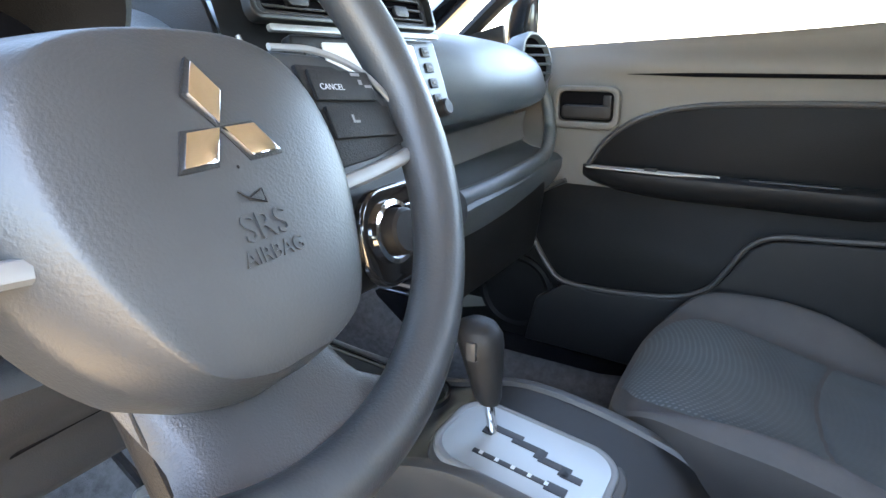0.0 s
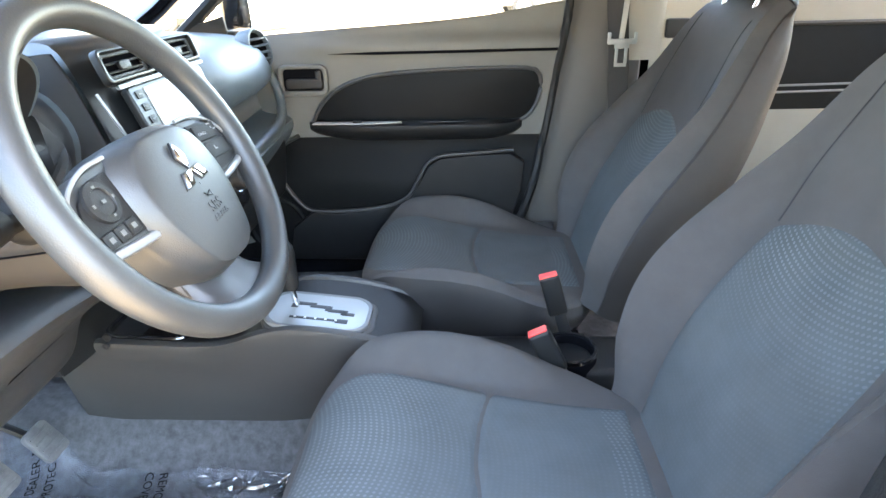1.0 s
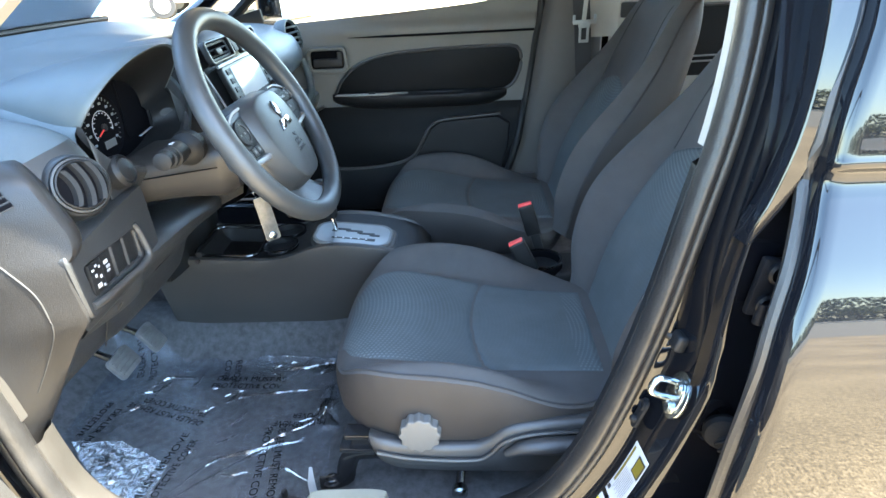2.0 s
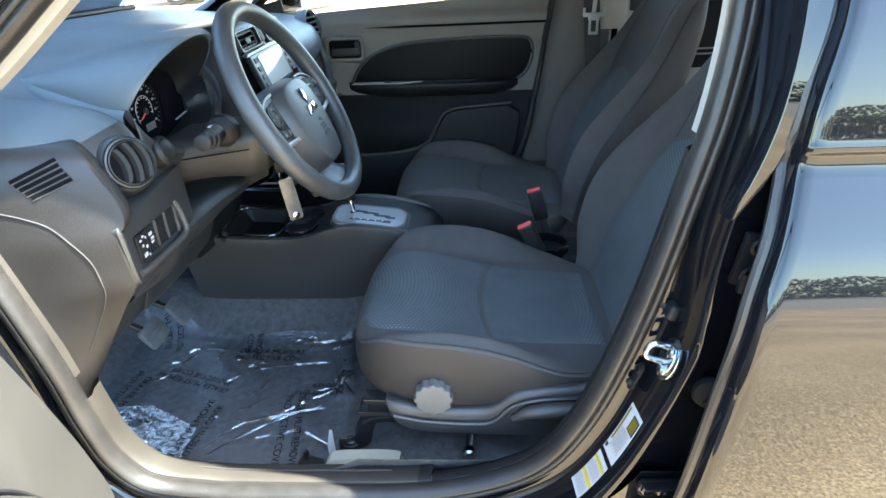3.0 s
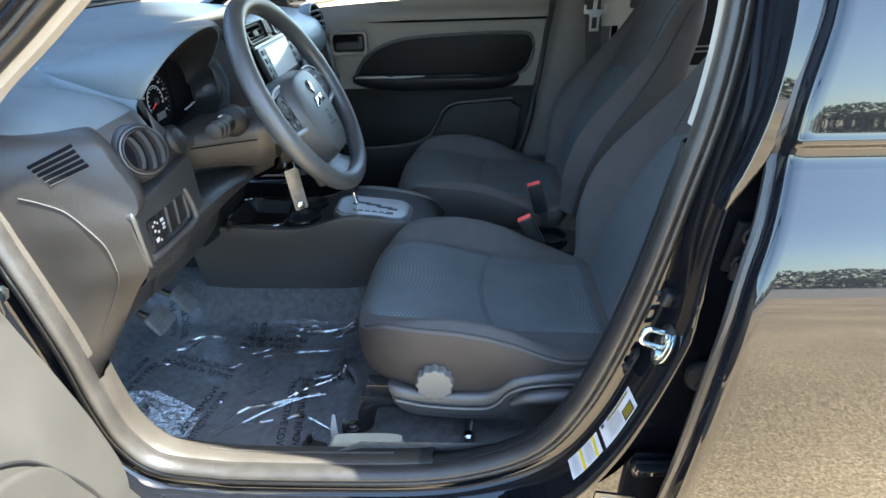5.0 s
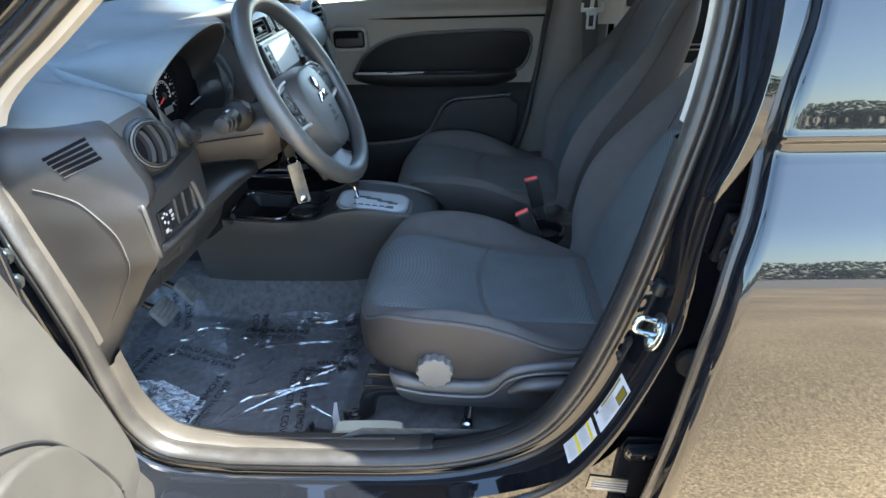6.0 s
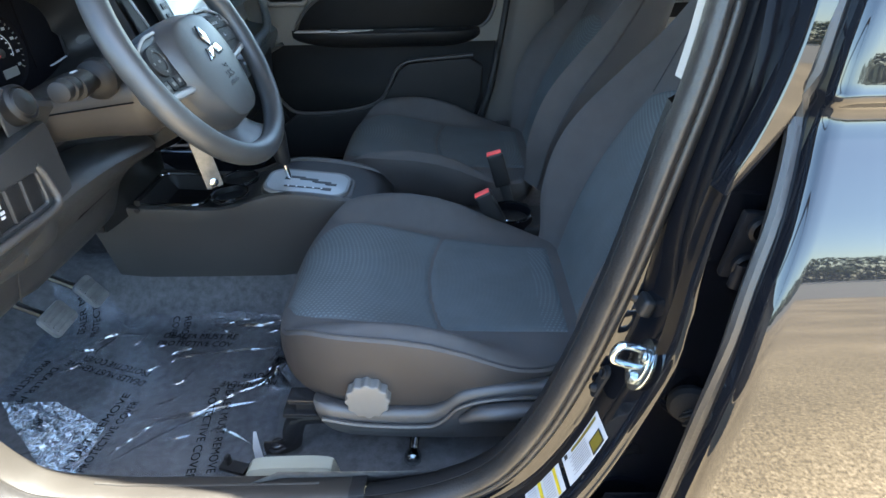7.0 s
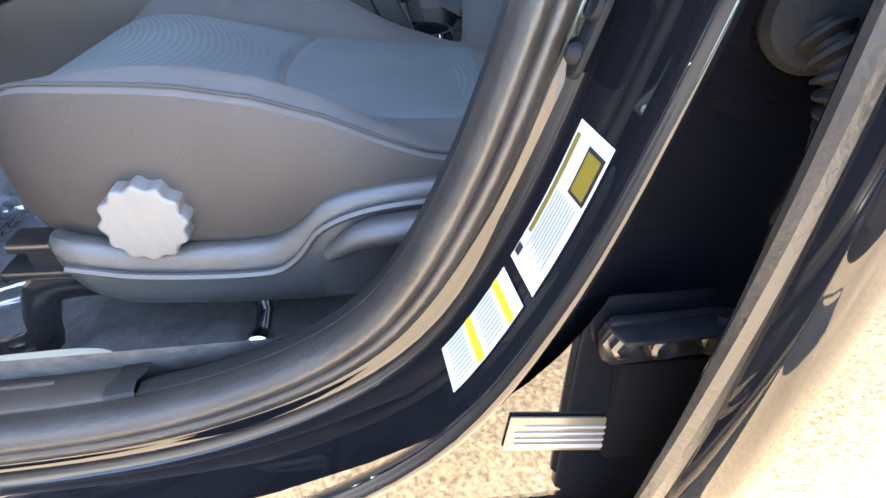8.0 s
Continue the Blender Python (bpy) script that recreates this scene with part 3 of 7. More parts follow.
for k in (-0.024, -0.008, 0.008, 0.024):
    part("vane", box((2 * math.sqrt(0.040 ** 2 - k * k), 0.004, 0.012), pm @ pose(0, k, 0.001, 16, 0, 0), 0.0015), DASHTOP, pv)
part("mirror_knob", lathe([(0.026, -0.02), (0.025, 0.000), (0.021, 0.004), (0.019, 0.002), (0.017, 0.005), (0.0001, 0.009)], basis((-0.209, -0.470, 0.915), (0, 1, 0), (-0.3, 0, 0.95)), 28), DARKTRIM, dash)
# switch panel beside the column
def switch_point(y, z, d=0.0):
    return Vector((-0.197 - 0.05 * (y + 0.66) + d, y, z))


def soft_loop(corners, r):
    """Corners of a flat outline rounded by r, five points each."""
    pts = []
    for i, c in enumerate(corners):
        c, a, b = Vector(c), Vector(corners[i - 1]), Vector(corners[(i + 1) % len(corners)])
        p, q = c + (a - c).normalized() * r, c + (b - c).normalized() * r
        pts += [p * (1 - t) ** 2 + c * 2 * t * (1 - t) + q * t * t for t in (0, 0.25, 0.5, 0.75, 1)]
    return pts


FACE = ((-0.662, 0.868), (-0.652, 0.768), (-0.436, 0.778), (-0.440, 0.884))
WELL = ((-0.637, 0.842), (-0.634, 0.793), (-0.498, 0.785), (-0.499, 0.834))
rows = [[switch_point(p.x, p.y, d) for p in soft_loop(c, r)] for c, r, d in ((FACE, 0.012, -0.04), (FACE, 0.012, -0.004), (((-0.659, 0.866), (-0.649, 0.770), (-0.439, 0.780), (-0.443, 0.882)), 0.012, -0.0005), (WELL, 0.008, 0.0), (((-0.635, 0.840), (-0.632, 0.795), (-0.500, 0.787), (-0.501, 0.832)), 0.007, -0.002), (((-0.635, 0.840), (-0.632, 0.795), (-0.500, 0.787), (-0.501, 0.832)), 0.007, -0.022))]
panel = part("switch_panel", grid(rows, closed_v=True), FASCIA, dash, "grey switch panel with four switches")
sm = basis(switch_point(-0.567, 0.8135, -0.010), (-0.05, 1.0, -0.057), (0, 0.057, 1))
# floor of the switch recess painted black as shade
part("switch_recess_shade", box((0.136, 0.054, 0.004), sm @ pose(0, 0, -0.004), 0), FLATBLACK, panel)
part("well_lip", tube([switch_point(*p) for p in spline([(-0.644, 0.786, 0.000), (-0.62, 0.784, 0.004), (-0.56, 0.780, 0.005), (-0.505, 0.777, 0.005), (-0.489, 0.783, 0.006), (-0.487, 0.80, 0.004), (-0.490, 0.828, 0.0), (-0.494, 0.838, -0.003)], 36)], 0.0055, 10), DASH, panel, "light edge round the switch recess")
for i, lift in enumerate((0.006, 0.001, 0.001, 0.001)):
    part("switch", slab([(-0.0145, -0.023), (0.0145, -0.022), (0.0145, 0.022), (-0.0145, 0.022)], 0.006, sm @ pose(-0.0505 + 0.0335 * i, 0, lift), 0.002), LOWTRIM if i == 1 else DARKTRIM, panel)
    if i:
        part("switch_divider", box((0.0025, 0.044, 0.010), sm @ pose(-0.0675 + 0.0335 * i, 0, 0.005), 0.001), DASH, panel)
for x, y, w, h in ((-0.058, 0.012, 0.005, 0.003), (-0.050, 0.016, 0.004, 0.003), (-0.043, 0.012, 0.003, 0.003), (-0.054, 0.003, 0.004, 0.004), (-0.044, -0.002, 0.004, 0.004), (-0.052, -0.012, 0.009, 0.006), (-0.042, -0.016, 0.003, 0.003),
                   (-0.019, 0.008, 0.009, 0.005), (-0.016, 0.000, 0.008, 0.004), (-0.017, -0.006, 0.007, 0.003)):
    part("switch_mark", box((w, h, 0.001), sm @ pose(x, y, 0.0125 if x < -0.03 else 0.0075), 0), PRINT, panel)

# instrument hood: a cowl that grows out of the pad and ends in an arched lip
HY = -0.362


def hood_point(t, a, drop=0.0):
    hw = curve1([(0, 0.03), (0.2, 0.068), (0.5, 0.105), (0.8, 0.130), (1, 0.138)], t) * (1.0 if a < math.pi / 2 else 0.92)
    xe, xt = -0.47 + 0.232 * t, -0.47 + 0.300 * t
    ze = curve1([(0, 1.020), (0.5, 1.008), (1, 0.989)], t)
    zt = curve1([(0, 1.024), (0.4, 1.052), (0.75, 1.071), (1, 1.077)], t)
    h = math.sin(a) ** 0.8 if 0 < a < math.pi else 0.0
    return Vector((xe + (xt - xe) * h, HY - hw * math.cos(a), ze + (zt - ze) * h - drop))


ARC = np.linspace(0, math.pi, 41)
hood = [[hood_point(t, a) for a in ARC] for t in np.linspace(0, 1, 26)]
rim_top = hood[-1]
for k in (0, -1):
    part("hood_skirt", grid([[r[k] + Vector((0, 0, 0.0005)), r[k] + Vector((0.0, 0.010 * (1 if k else -1), -0.008)), r[k] + Vector((0.004, 0.018 * (1 if k else -1), -0.03)), r[k] + Vector((0.012, 0.012 * (1 if k else -1), -0.09))] for r in hood]), DASHTOP, dash)
eye_mid = Vector((-0.215, -0.355, 0.965))
hood.append([p + (eye_mid - p) * 0.012 + Vector((0.004, 0, 0)) for p in rim_top])
hood.append([p + (eye_mid - p) * 0.04 + Vector((0.002, 0, 0)) for p in rim_top])
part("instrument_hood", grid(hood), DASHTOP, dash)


def bowl_low(a):
    """Lower half of the binnacle's rim, from its right end round to its left."""
    k = -math.sin(a)
    side = 0.138 if math.cos(a) > 0 else 0.127
    return Vector((-0.238 + 0.030 * k, HY - (side + (0.045 if math.cos(a) < 0 else 0.0) * math.sin(2 * min(math.pi / 4, a - math.pi)) ) * math.cos(a), 0.989 - 0.092 * k ** 0.85 if k > 0 else 0.989))


LOWARC = np.linspace(math.pi, 2 * math.pi, 41)
rim_low = [bowl_low(a) for a in LOWARC]
rim = list(hood[-1]) + rim_low[1:-1]


def toward(k, x):
    """The binnacle's wall on its way to the dials."""
    out = []
    for p in rim:
        q = Vector((-0.272, -0.362 + (p.y + 0.362) * 0.80, 0.962 + (p.z - 0.985) * 0.72))
        out.append(p.lerp(q, k) + Vector((x, 0, 0)))
    return out


part("hood_lining", grid([toward(k, 0) for k in (0.0, 0.25, 0.6, 1.0)] + [toward(1.0, -0.03)], closed_v=True), DARKTRIM, dash)
# fascia under the dials, with a rounded top edge
rows = []
for p in rim_low:
    rows.append([p + Vector((-0.006, 0, 0.001)), p + Vector((0.001, 0, 0.002)), p + Vector((0.007, 0, -0.002)), p + Vector((0.009, 0, -0.010)), Vector((-0.222, p.y, min(p.z - 0.014, 0.87))), Vector((-0.25, p.y, 0.82)), Vector((-0.33, p.y, 0.79))])
part("cluster_fascia", grid(rows), FASCIA, dash)
cm = basis((-0.282, -0.345, 0.965), (0, 1, 0), (0, 0, 1))
part("dial_panel", slab([(-0.125, -0.075), (0.125, -0.075), (0.125, 0.040), (0.07, 0.062), (-0.07, 0.062), (-0.125, 0.040)], 0.006, cm, 0.002), FLATBLACK, dash)
dial = part("dial", lathe([(0.052, 0.006), (0.054, 0.010), (0.051, 0.0105), (0.049, 0.007), (0.0001, 0.007)], cm @ pose(-0.042, -0.006, 0), 48), FLATBLACK, dash, "dark dial with white scale and red needle")
for i in range(26):
    a = radians(215 - 250 * i / 25)
    big = i % 5 == 0
    part("tick", box((0.005 if big else 0.003, 0.0011, 0.001), cm @ pose(-0.042, -0.006, 0.0075) @ pose(0, 0, 0, 0, 0, math.degrees(a)) @ pose(0.045, 0, 0), 0), PEDALGREY, dial)
for i in range(10):
    a = radians(215 - 250 * i / 9)
    part("numeral_bar", box((0.006, 0.0035, 0.001), cm @ pose(-0.042 + 0.037 * math.cos(a), -0.006 + 0.037 * math.sin(a), 0.0075), 0.0), LABELPRINT, dial)
part("inner_scale", tube([cm @ Vector((-0.042 + 0.026 * math.cos(a), -0.006 + 0.026 * math.sin(a), 0.0076)) for a in np.linspace(radians(-20), radians(215), 36)], 0.0007, 4), PRINT, dial)
for i in range(12):
    a = radians(210 - 225 * i / 11)
    part("inner_tick", box((0.0025, 0.0016, 0.001), cm @ pose(-0.042 + 0.0225 * math.cos(a), -0.006 + 0.0225 * math.sin(a), 0.0076), 0), PRINT, dial)
part("needle", box((0.022, 0.002, 0.0015), cm @ pose(-0.042, -0.006, 0.011, 0, 0, 205) @ pose(0.011, 0, 0), 0.0005), RED, dial)
part("needle_hub", disc(0.006, 0.004, cm @ pose(-0.042, -0.006, 0.010), 20, 0.001), DARKTRIM, dial)
part("odometer", box((0.030, 0.012, 0.001), cm @ pose(-0.034, -0.034, 0.0076), 0), PEDALGREY, dial)
part("info_display", box((0.075, 0.095, 0.003), cm @ pose(0.056, 0.006, 0.008), 0.002), FLATBLACK, dash)
part("display_edge", box((0.004, 0.100, 0.006), cm @ pose(0.096, 0.004, 0.010), 0.001), INK, dash)
part("display_edge", box((0.045, 0.0014, 0.004), cm @ pose(0.072, -0.044, 0.010, 0, 0, 5), 0.0004), PRINT, dash)

# centre stack
SY = -0.025
stack = part("stack_panel", grid([[(x + 0.012 * (1 - (abs(y) / 0.14) ** 3), SY + y, z) for x, z in spline([(-0.33, 1.060), (-0.25, 1.066), (-0.224, 1.056), (-0.204, 1.01), (-0.172, 0.90), (-0.145, 0.80), (-0.158, 0.752), (-0.22, 0.725), (-0.32, 0.70), (-0.36, 0.64), (-0.37, 0.55)], 44)] for y in np.linspace(-0.147, 0.147, 29)]), SATINBLACK, dash, "black centre stack")
for s in (-1, 1):
    part("stack_cheek", slab([(-0.33, 1.045), (-0.44, 0.55), (-0.375, 0.55), (-0.365, 0.64), (-0.325, 0.70), (-0.225, 0.727), (-0.163, 0.757), (-0.155, 0.80), (-0.182, 0.90), (-0.214, 1.01), (-0.234, 1.052)], 0.006, basis((0, SY + s * 0.145 + 0.003, 0), (1, 0, 0), (0, 0, 1)), 0.002), DARKTRIM, dash)
    edge = spline([(-0.192, SY + s * 0.140, 1.00), (-0.172, SY + s * 0.135, 0.95), (-0.158, SY + s * 0.122, 0.90), (-0.146, SY + s * 0.105, 0.86)], 24)
    part("silver_edge", tube(edge, 0.0022, 6), SATIN, dash)
fm = basis((-0.1815, 0.0, 1.030), (0, 1, 0), (-0.36, 0, 0.93))
for y, w in ((-0.108, 0.122), (0.050, 0.118)):
    lean = [(px_ + 0.12 * py_, py_) for px_, py_ in rrect(w, 0.046, 0.010)]
    hole = [(px_ + 0.12 * py_, py_) for px_, py_ in rrect(w - 0.014, 0.034, 0.007)]
    fr = part("vent_frame", hollow(lean, hole, 0.010, fm @ pose(y, 0, 0.0)), SATINBLACK, dash, "black vent frame")
    # black plate painted as the shaded depth behind the vanes
    part("vent_shade", slab(hole, 0.002, fm @ pose(y, 0, -0.004), 0), FLATBLACK, fr)
    part("inner_frame", hollow([(a * 0.98, b * 0.98) for a, b in hole], [(a * 0.80, b * 0.70) for a, b in hole], 0.003, fm @ pose(y, 0, 0.001)), LOWTRIM, fr)
    for k in (-0.007, 0.004):
        part("vane", box((w - 0.034, 0.0025, 0.010), fm @ pose(y, k, -0.001, 18, 0, 0), 0.001), LOWTRIM, fr)
    part("vent_tab", slab(rrect(0.026, 0.012, 0.004), 0.006, fm @ pose(y - 0.004, -0.002, 0.002), 0.002), DARKTRIM, fr)
part("hazard_switch", slab(rrect(0.022, 0.030, 0.005), 0.005, fm @ pose(-0.027, 0.0, 0.002), 0.0015), DARKTRIM, dash)
part("silver_bar", slab(rrect(0.262, 0.006, 0.0025), 0.005, fm @ pose(SY, -0.028, 0.003), 0.001), SILVER, dash)
SCREEN = material("pale_glass_screen", (0.62, 0.66, 0.66), 0.12)
rm = basis((-0.1655, -0.012, 0.962), (0, 1, 0), (-0.33, 0, 0.94))
radio = part("touch_screen", slab(rrect(0.236, 0.084, 0.006), 0.012, rm @ pose(0, -0.002, -0.004), 0.003, 3), SATINBLACK, dash, "touch screen showing a pale page in a black frame")
part("display", slab(rrect(0.150, 0.066, 0.003), 0.0015, rm @ pose(-0.006, 0.000, 0.0082), 0.0005), SCREEN, radio)
for x in (-0.098, 0.092):
    for k in range(4):
        part("radio_key", slab(rrect(0.016, 0.011, 0.002), 0.002, rm @ pose(x, 0.026 - 0.018 * k, 0.0078), 0.0006), DARKTRIM, radio)
        part("key_mark", box((0.007, 0.0022, 0.0006), rm @ pose(x, 0.026 - 0.018 * k, 0.0101), 0), PEDALGREY, radio)
part("volume_knob", lathe([(0.010, 0.006), (0.010, 0.018), (0.008, 0.020), (0.0001, 0.020)], rm @ pose(0.092, -0.040, 0), 20), DARKTRIM, radio)
am = basis((-0.128, -0.012, 0.812), (0, 1, 0), (-0.22, 0, 0.97))
clim = part("climate_panel", slab(rrect(0.19, 0.10, 0.04, 8), 0.012, am, 0.004, 3), GLOSSBLACK, dash, "gloss black climate panel with chrome rings")
for x in (-0.05, 0.05):
    part("knob_ring", lathe([(0.032, 0.012), (0.032, 0.018), (0.027, 0.019), (0.027, 0.012)], am @ pose(x, 0.004, 0), 32), CHROME, clim)
    part("knob", lathe([(0.024, 0.012), (0.023, 0.03), (0.02, 0.033), (0.0001, 0.033)], am @ pose(x, 0.004, 0), 28), DARKTRIM, clim)
for k in range(3):
    part("chrome_strip", box((0.05, 0.004, 0.003), am @ pose(0.0, 0.024 - 0.02 * k, 0.013), 0.001), CHROME, clim)
# open tray before the passenger, with its rounded ledge
TRAYGREY = material("lit_tray_and_border_grey", (0.12, 0.12, 0.118), 0.45, grain=900, bump=0.0005, mottle=0.1, mscale=9)
# pale sheet laid over the dash recess, painted as bounced light on it
part("tray_panel", grid([[(-0.234 - 0.006 * math.sin(math.pi * t), y, (0.818 + 0.045 * (y - 0.15)) + 0.052 * t) for t in np.linspace(0, 1, 8)] for y in np.linspace(0.14, 0.555, 20)]), TRAYGREY, dash, "back of the open tray, painted pale as lit by bounce")
part("tray_ledge", tube(spline([(-0.175, 0.13, 0.794), (-0.165, 0.25, 0.798), (-0.165, 0.40, 0.806), (-0.168, 0.49, 0.816), (-0.178, 0.54, 0.842), (-0.190, 0.562, 0.885), (-0.205, 0.556, 0.935)], 40), [0.016 - 0.006 * i / 39 for i in range(40)], 12), DASHTOP, dash)
# glovebox
gm = basis((-0.195, 0.345, 0.70), (0, 1, 0), (0.12, 0, 0.99))
gb = part("glovebox_lid", slab(rrect(0.36, 0.15, 0.03), 0.014, gm, 0.006, 3), DARKTRIM, dash)
part("glovebox_latch", box((0.06, 0.02, 0.01), gm @ pose(-0.13, 0.06, 0.014), 0.004), DARKTRIM, gb)
# knee panel, the gap over it and the fuse lid
def knee_row(y):
    """Section of the panel below the column, from its rounded top edge down and forward."""
    zt = curve1([(-0.66, 0.775), (-0.46, 0.784), (-0.43, 0.790), (-0.33, 0.785), (-0.22, 0.768), (-0.15, 0.760)], y)
    back = curve1([(-0.66, 0.010), (-0.46, 0.010), (-0.43, 0.0), (-0.20, 0.0), (-0.175, 0.02), (-0.155, 0.075)], y)
    return [(x - back, y, z) for x, z in spline([(-0.30, zt + 0.002), (-0.24, zt + 0.004), (-0.212, zt), (-0.201, zt - 0.012), (-0.206, zt - 0.028), (-0.232, 0.728), (-0.287, 0.680), (-0.333, 0.60), (-0.42, 0.565), (-0.52, 0.555)], 34)]


part("knee_panel", grid([knee_row(y) for y in list(np.linspace(-0.652, -0.46, 8)) + list(np.linspace(-0.45, -0.20, 12)) + [-0.19, -0.182, -0.175, -0.168, -0.161, -0.155]]), FASCIA, dash, "knee panel in the shaded dash colour")
# paler tube painted for the light caught along the lid's edge
part("lid_edge_highlight", tube([(-0.224, -0.551, 0.735), (-0.245, -0.540, 0.712), (-0.288, -0.510, 0.680), (-0.331, -0.482, 0.604)], 0.0014, 6), DASH, dash)
part("knee_recess", grid([[(x, y, z) for x, z in spline([(-0.30, 0.76), (-0.285, 0.72), (-0.32, 0.66), (-0.40, 0.60), (-0.52, 0.56)], 14)] for y in np.linspace(-0.26, -0.12, 8)]), LOWTRIM, dash)
# black plate on the knee panel stands for a shaded slot
part("fuse_slot_shade", slab(rrect(0.108, 0.020, 0.008), 0.003, basis((-0.2860, -0.302, 0.6830), (0.0, 1.0, 0.02), (0.77, 0.0, 0.64)), 0.001), FLATBLACK, dash)

# ---- windscreen cowl strip ----
tagged(part("cowl", grid([[(x, y, z) for x, z in ((-0.95, 0.965), (-1.0, 0.945), (-1.08, 0.85), (-1.3, 0.73), (-1.60, 0.62), (-1.80, 0.48))] for y in np.linspace(-0.72, 0.72, 9)]), PAINT), "glossy black bonnet and cowl beyond the windscreen", "bonnet", kind="structure")
# ---- steering wheel ----
WC, WT = Vector((-0.019, -0.351, 0.957)), 0.478
WN = Vector((math.cos(WT), 0, math.sin(WT)))
WM = basis(WC, (0, 1, 0), (-math.sin(WT), 0, math.cos(WT)))
wheel = thing("steering_wheel", "grey urethane three-spoke steering wheel with silver trim", "steering wheel")
rows = []
for a in np.linspace(0, 2 * math.pi, 121)[:-1]:
    grip = 1 + 0.10 * math.exp(-((abs(math.sin(a)) - 0.25) / 0.2) ** 2)
    rows.append([WM @ Vector(((0.1705 + 0.0165 * grip * math.cos(b)) * math.cos(a), (0.1705 + 0.0165 * grip * math.cos(b)) * math.sin(a), 0.0165 * math.sin(b))) for b in np.linspace(0, 2 * math.pi, 19)[:-1]])
part("rim", grid(rows, closed_v=True, closed_u=True), WHEELSKIN, wheel)
half = spline([(0.0, 0.046), (0.045, 0.044), (0.080, 0.034), (0.095, 0.008), (0.091, -0.034), (0.076, -0.076), (0.050, -0.108), (0.022, -0.121), (0.0, -0.122)], 36)
crest = spline([(0.0, 0.036), (0.034, 0.033), (0.057, 0.022), (0.069, 0.0), (0.071, -0.034), (0.061, -0.070), (0.044, -0.102), (0.020, -0.113), (0.0, -0.114)], 36)
outline = [(x, y) for x, y in half] + [(-x, y) for x, y in half[-2:0:-1]]
ridge = [(x, y) for x, y in crest] + [(-x, y) for x, y in crest[-2:0:-1]]
rows = []
for k, z in ((0.0, -0.045), (0.0, -0.020), (0.02, -0.0155), (0.08, -0.012), (0.5, 0.0005), (0.92, 0.0105), (1.0, 0.0118)):
    rows.append([WM @ Vector((x + (u - x) * k, y + (v - y) * k, z)) for (x, y), (u, v) in zip(outline, ridge)])
for k, z in ((0.97, 0.0128), (0.92, 0.0138), (0.84, 0.0152), (0.72, 0.0168), (0.55, 0.0182), (0.35, 0.0192), (0.15, 0.0197), (0.01, 0.0198)):
    rows.append([WM @ Vector((x * k, -0.03 + (y + 0.03) * k, z)) for x, y in ridge])
cover = part("airbag_cover", grid(rows, closed_v=True), WHEELSKIN, wheel, "grained grey airbag cover")
for s in (1, -1):
    sp = [(s * x, y) for x, y in ((0.07, 0.036), (0.11, 0.033), (0.14, 0.020), (0.158, 0.0), (0.166, -0.026), (0.158, -0.036), (0.12, -0.042), (0.075, -0.045))]
    spoke = part("spoke", slab(sp if s > 0 else sp[::-1], 0.022, WM @ pose(0, 0, -0.026), 0.004, 3), WHEELSKIN, wheel)
    edge = spline([(s * 0.070, 0.036, -0.002), (s * 0.105, 0.034, -0.002), (s * 0.138, 0.021, -0.002), (s * 0.156, 0.0, -0.002), (s * 0.163, -0.022, -0.002), (s * 0.154, -0.035, -0.002), (s * 0.12, -0.041, -0.002), (s * 0.078, -0.045, -0.002)], 40)
    part("silver_frame", tube([WM @ Vector(p) for p in edge], [0.0022 + 0.0026 * max(0, min(1, (i - 18) / 10)) for i in range(40)], 8, flat=0.8, up=WN), SATIN, spoke, "satin silver spoke frame")
    bp = [(s * x, y) for x, y in ((0.082, 0.026), (0.112, 0.024), (0.135, 0.012), (0.148, -0.008), (0.152, -0.028), (0.12, -0.034), (0.085, -0.036))]
    pad = part("button_panel", slab(bp if s > 0 else bp[::-1], 0.004, WM @ pose(0, 0, -0.005), 0.0015), LOWTRIM, spoke)
    if s > 0:
        part("button", box((0.052, 0.019, 0.003), WM @ pose(0.113, 0.011, 0.0, 0, 0, -4), 0.0015), LOWTRIM, pad)
        part("button", box((0.056, 0.020, 0.003), WM @ pose(0.117, -0.012, 0.0, 0, 0, -4), 0.0015), LOWTRIM, pad)
        for x, y, w, h in ((0.126, 0.017, 0.008, 0.0018), (0.128, 0.012, 0.003, 0.003), (0.134, 0.009, 0.006, 0.0016), (0.108, -0.010, 0.0018, 0.005), (0.111, -0.012, 0.004, 0.0016)):
            part("button_mark", box((w, h, 0.0006), WM @ pose(x, y, 0.0016, 0, 0, -4), 0), LABELPRINT, pad)
    else:
        part("round_pad", lathe([(0.020, 0.0), (0.019, 0.003), (0.013, 0.004), (0.012, 0.0025), (0.0001, 0.003)], WM @ pose(-0.113, 0.004, -0.001), 28), DARKTRIM, pad)
        for x, y, w, h in ((-0.113, 0.018, 0.004, 0.003), (-0.113, -0.010, 0.004, 0.003), (-0.127, 0.004, 0.003, 0.004), (-0.099, 0.004, 0.003, 0.004), (-0.113, 0.004, 0.006, 0.004)):
            part("button_mark", box((w * 0.8, h * 0.8, 0.0008), WM @ pose(x, y, 0.003), 0), PEDALGREY, pad)
        for x in (-0.135, -0.118, -0.100):
            part("button", box((0.015, 0.014, 0.003), WM @ pose(x, -0.026, 0.0), 0.001), DARKTRIM, pad)
            part("button_mark", box((0.006, 0.005, 0.0008), WM @ pose(x, -0.026, 0.0018), 0), PEDALGREY, pad)
rows = []
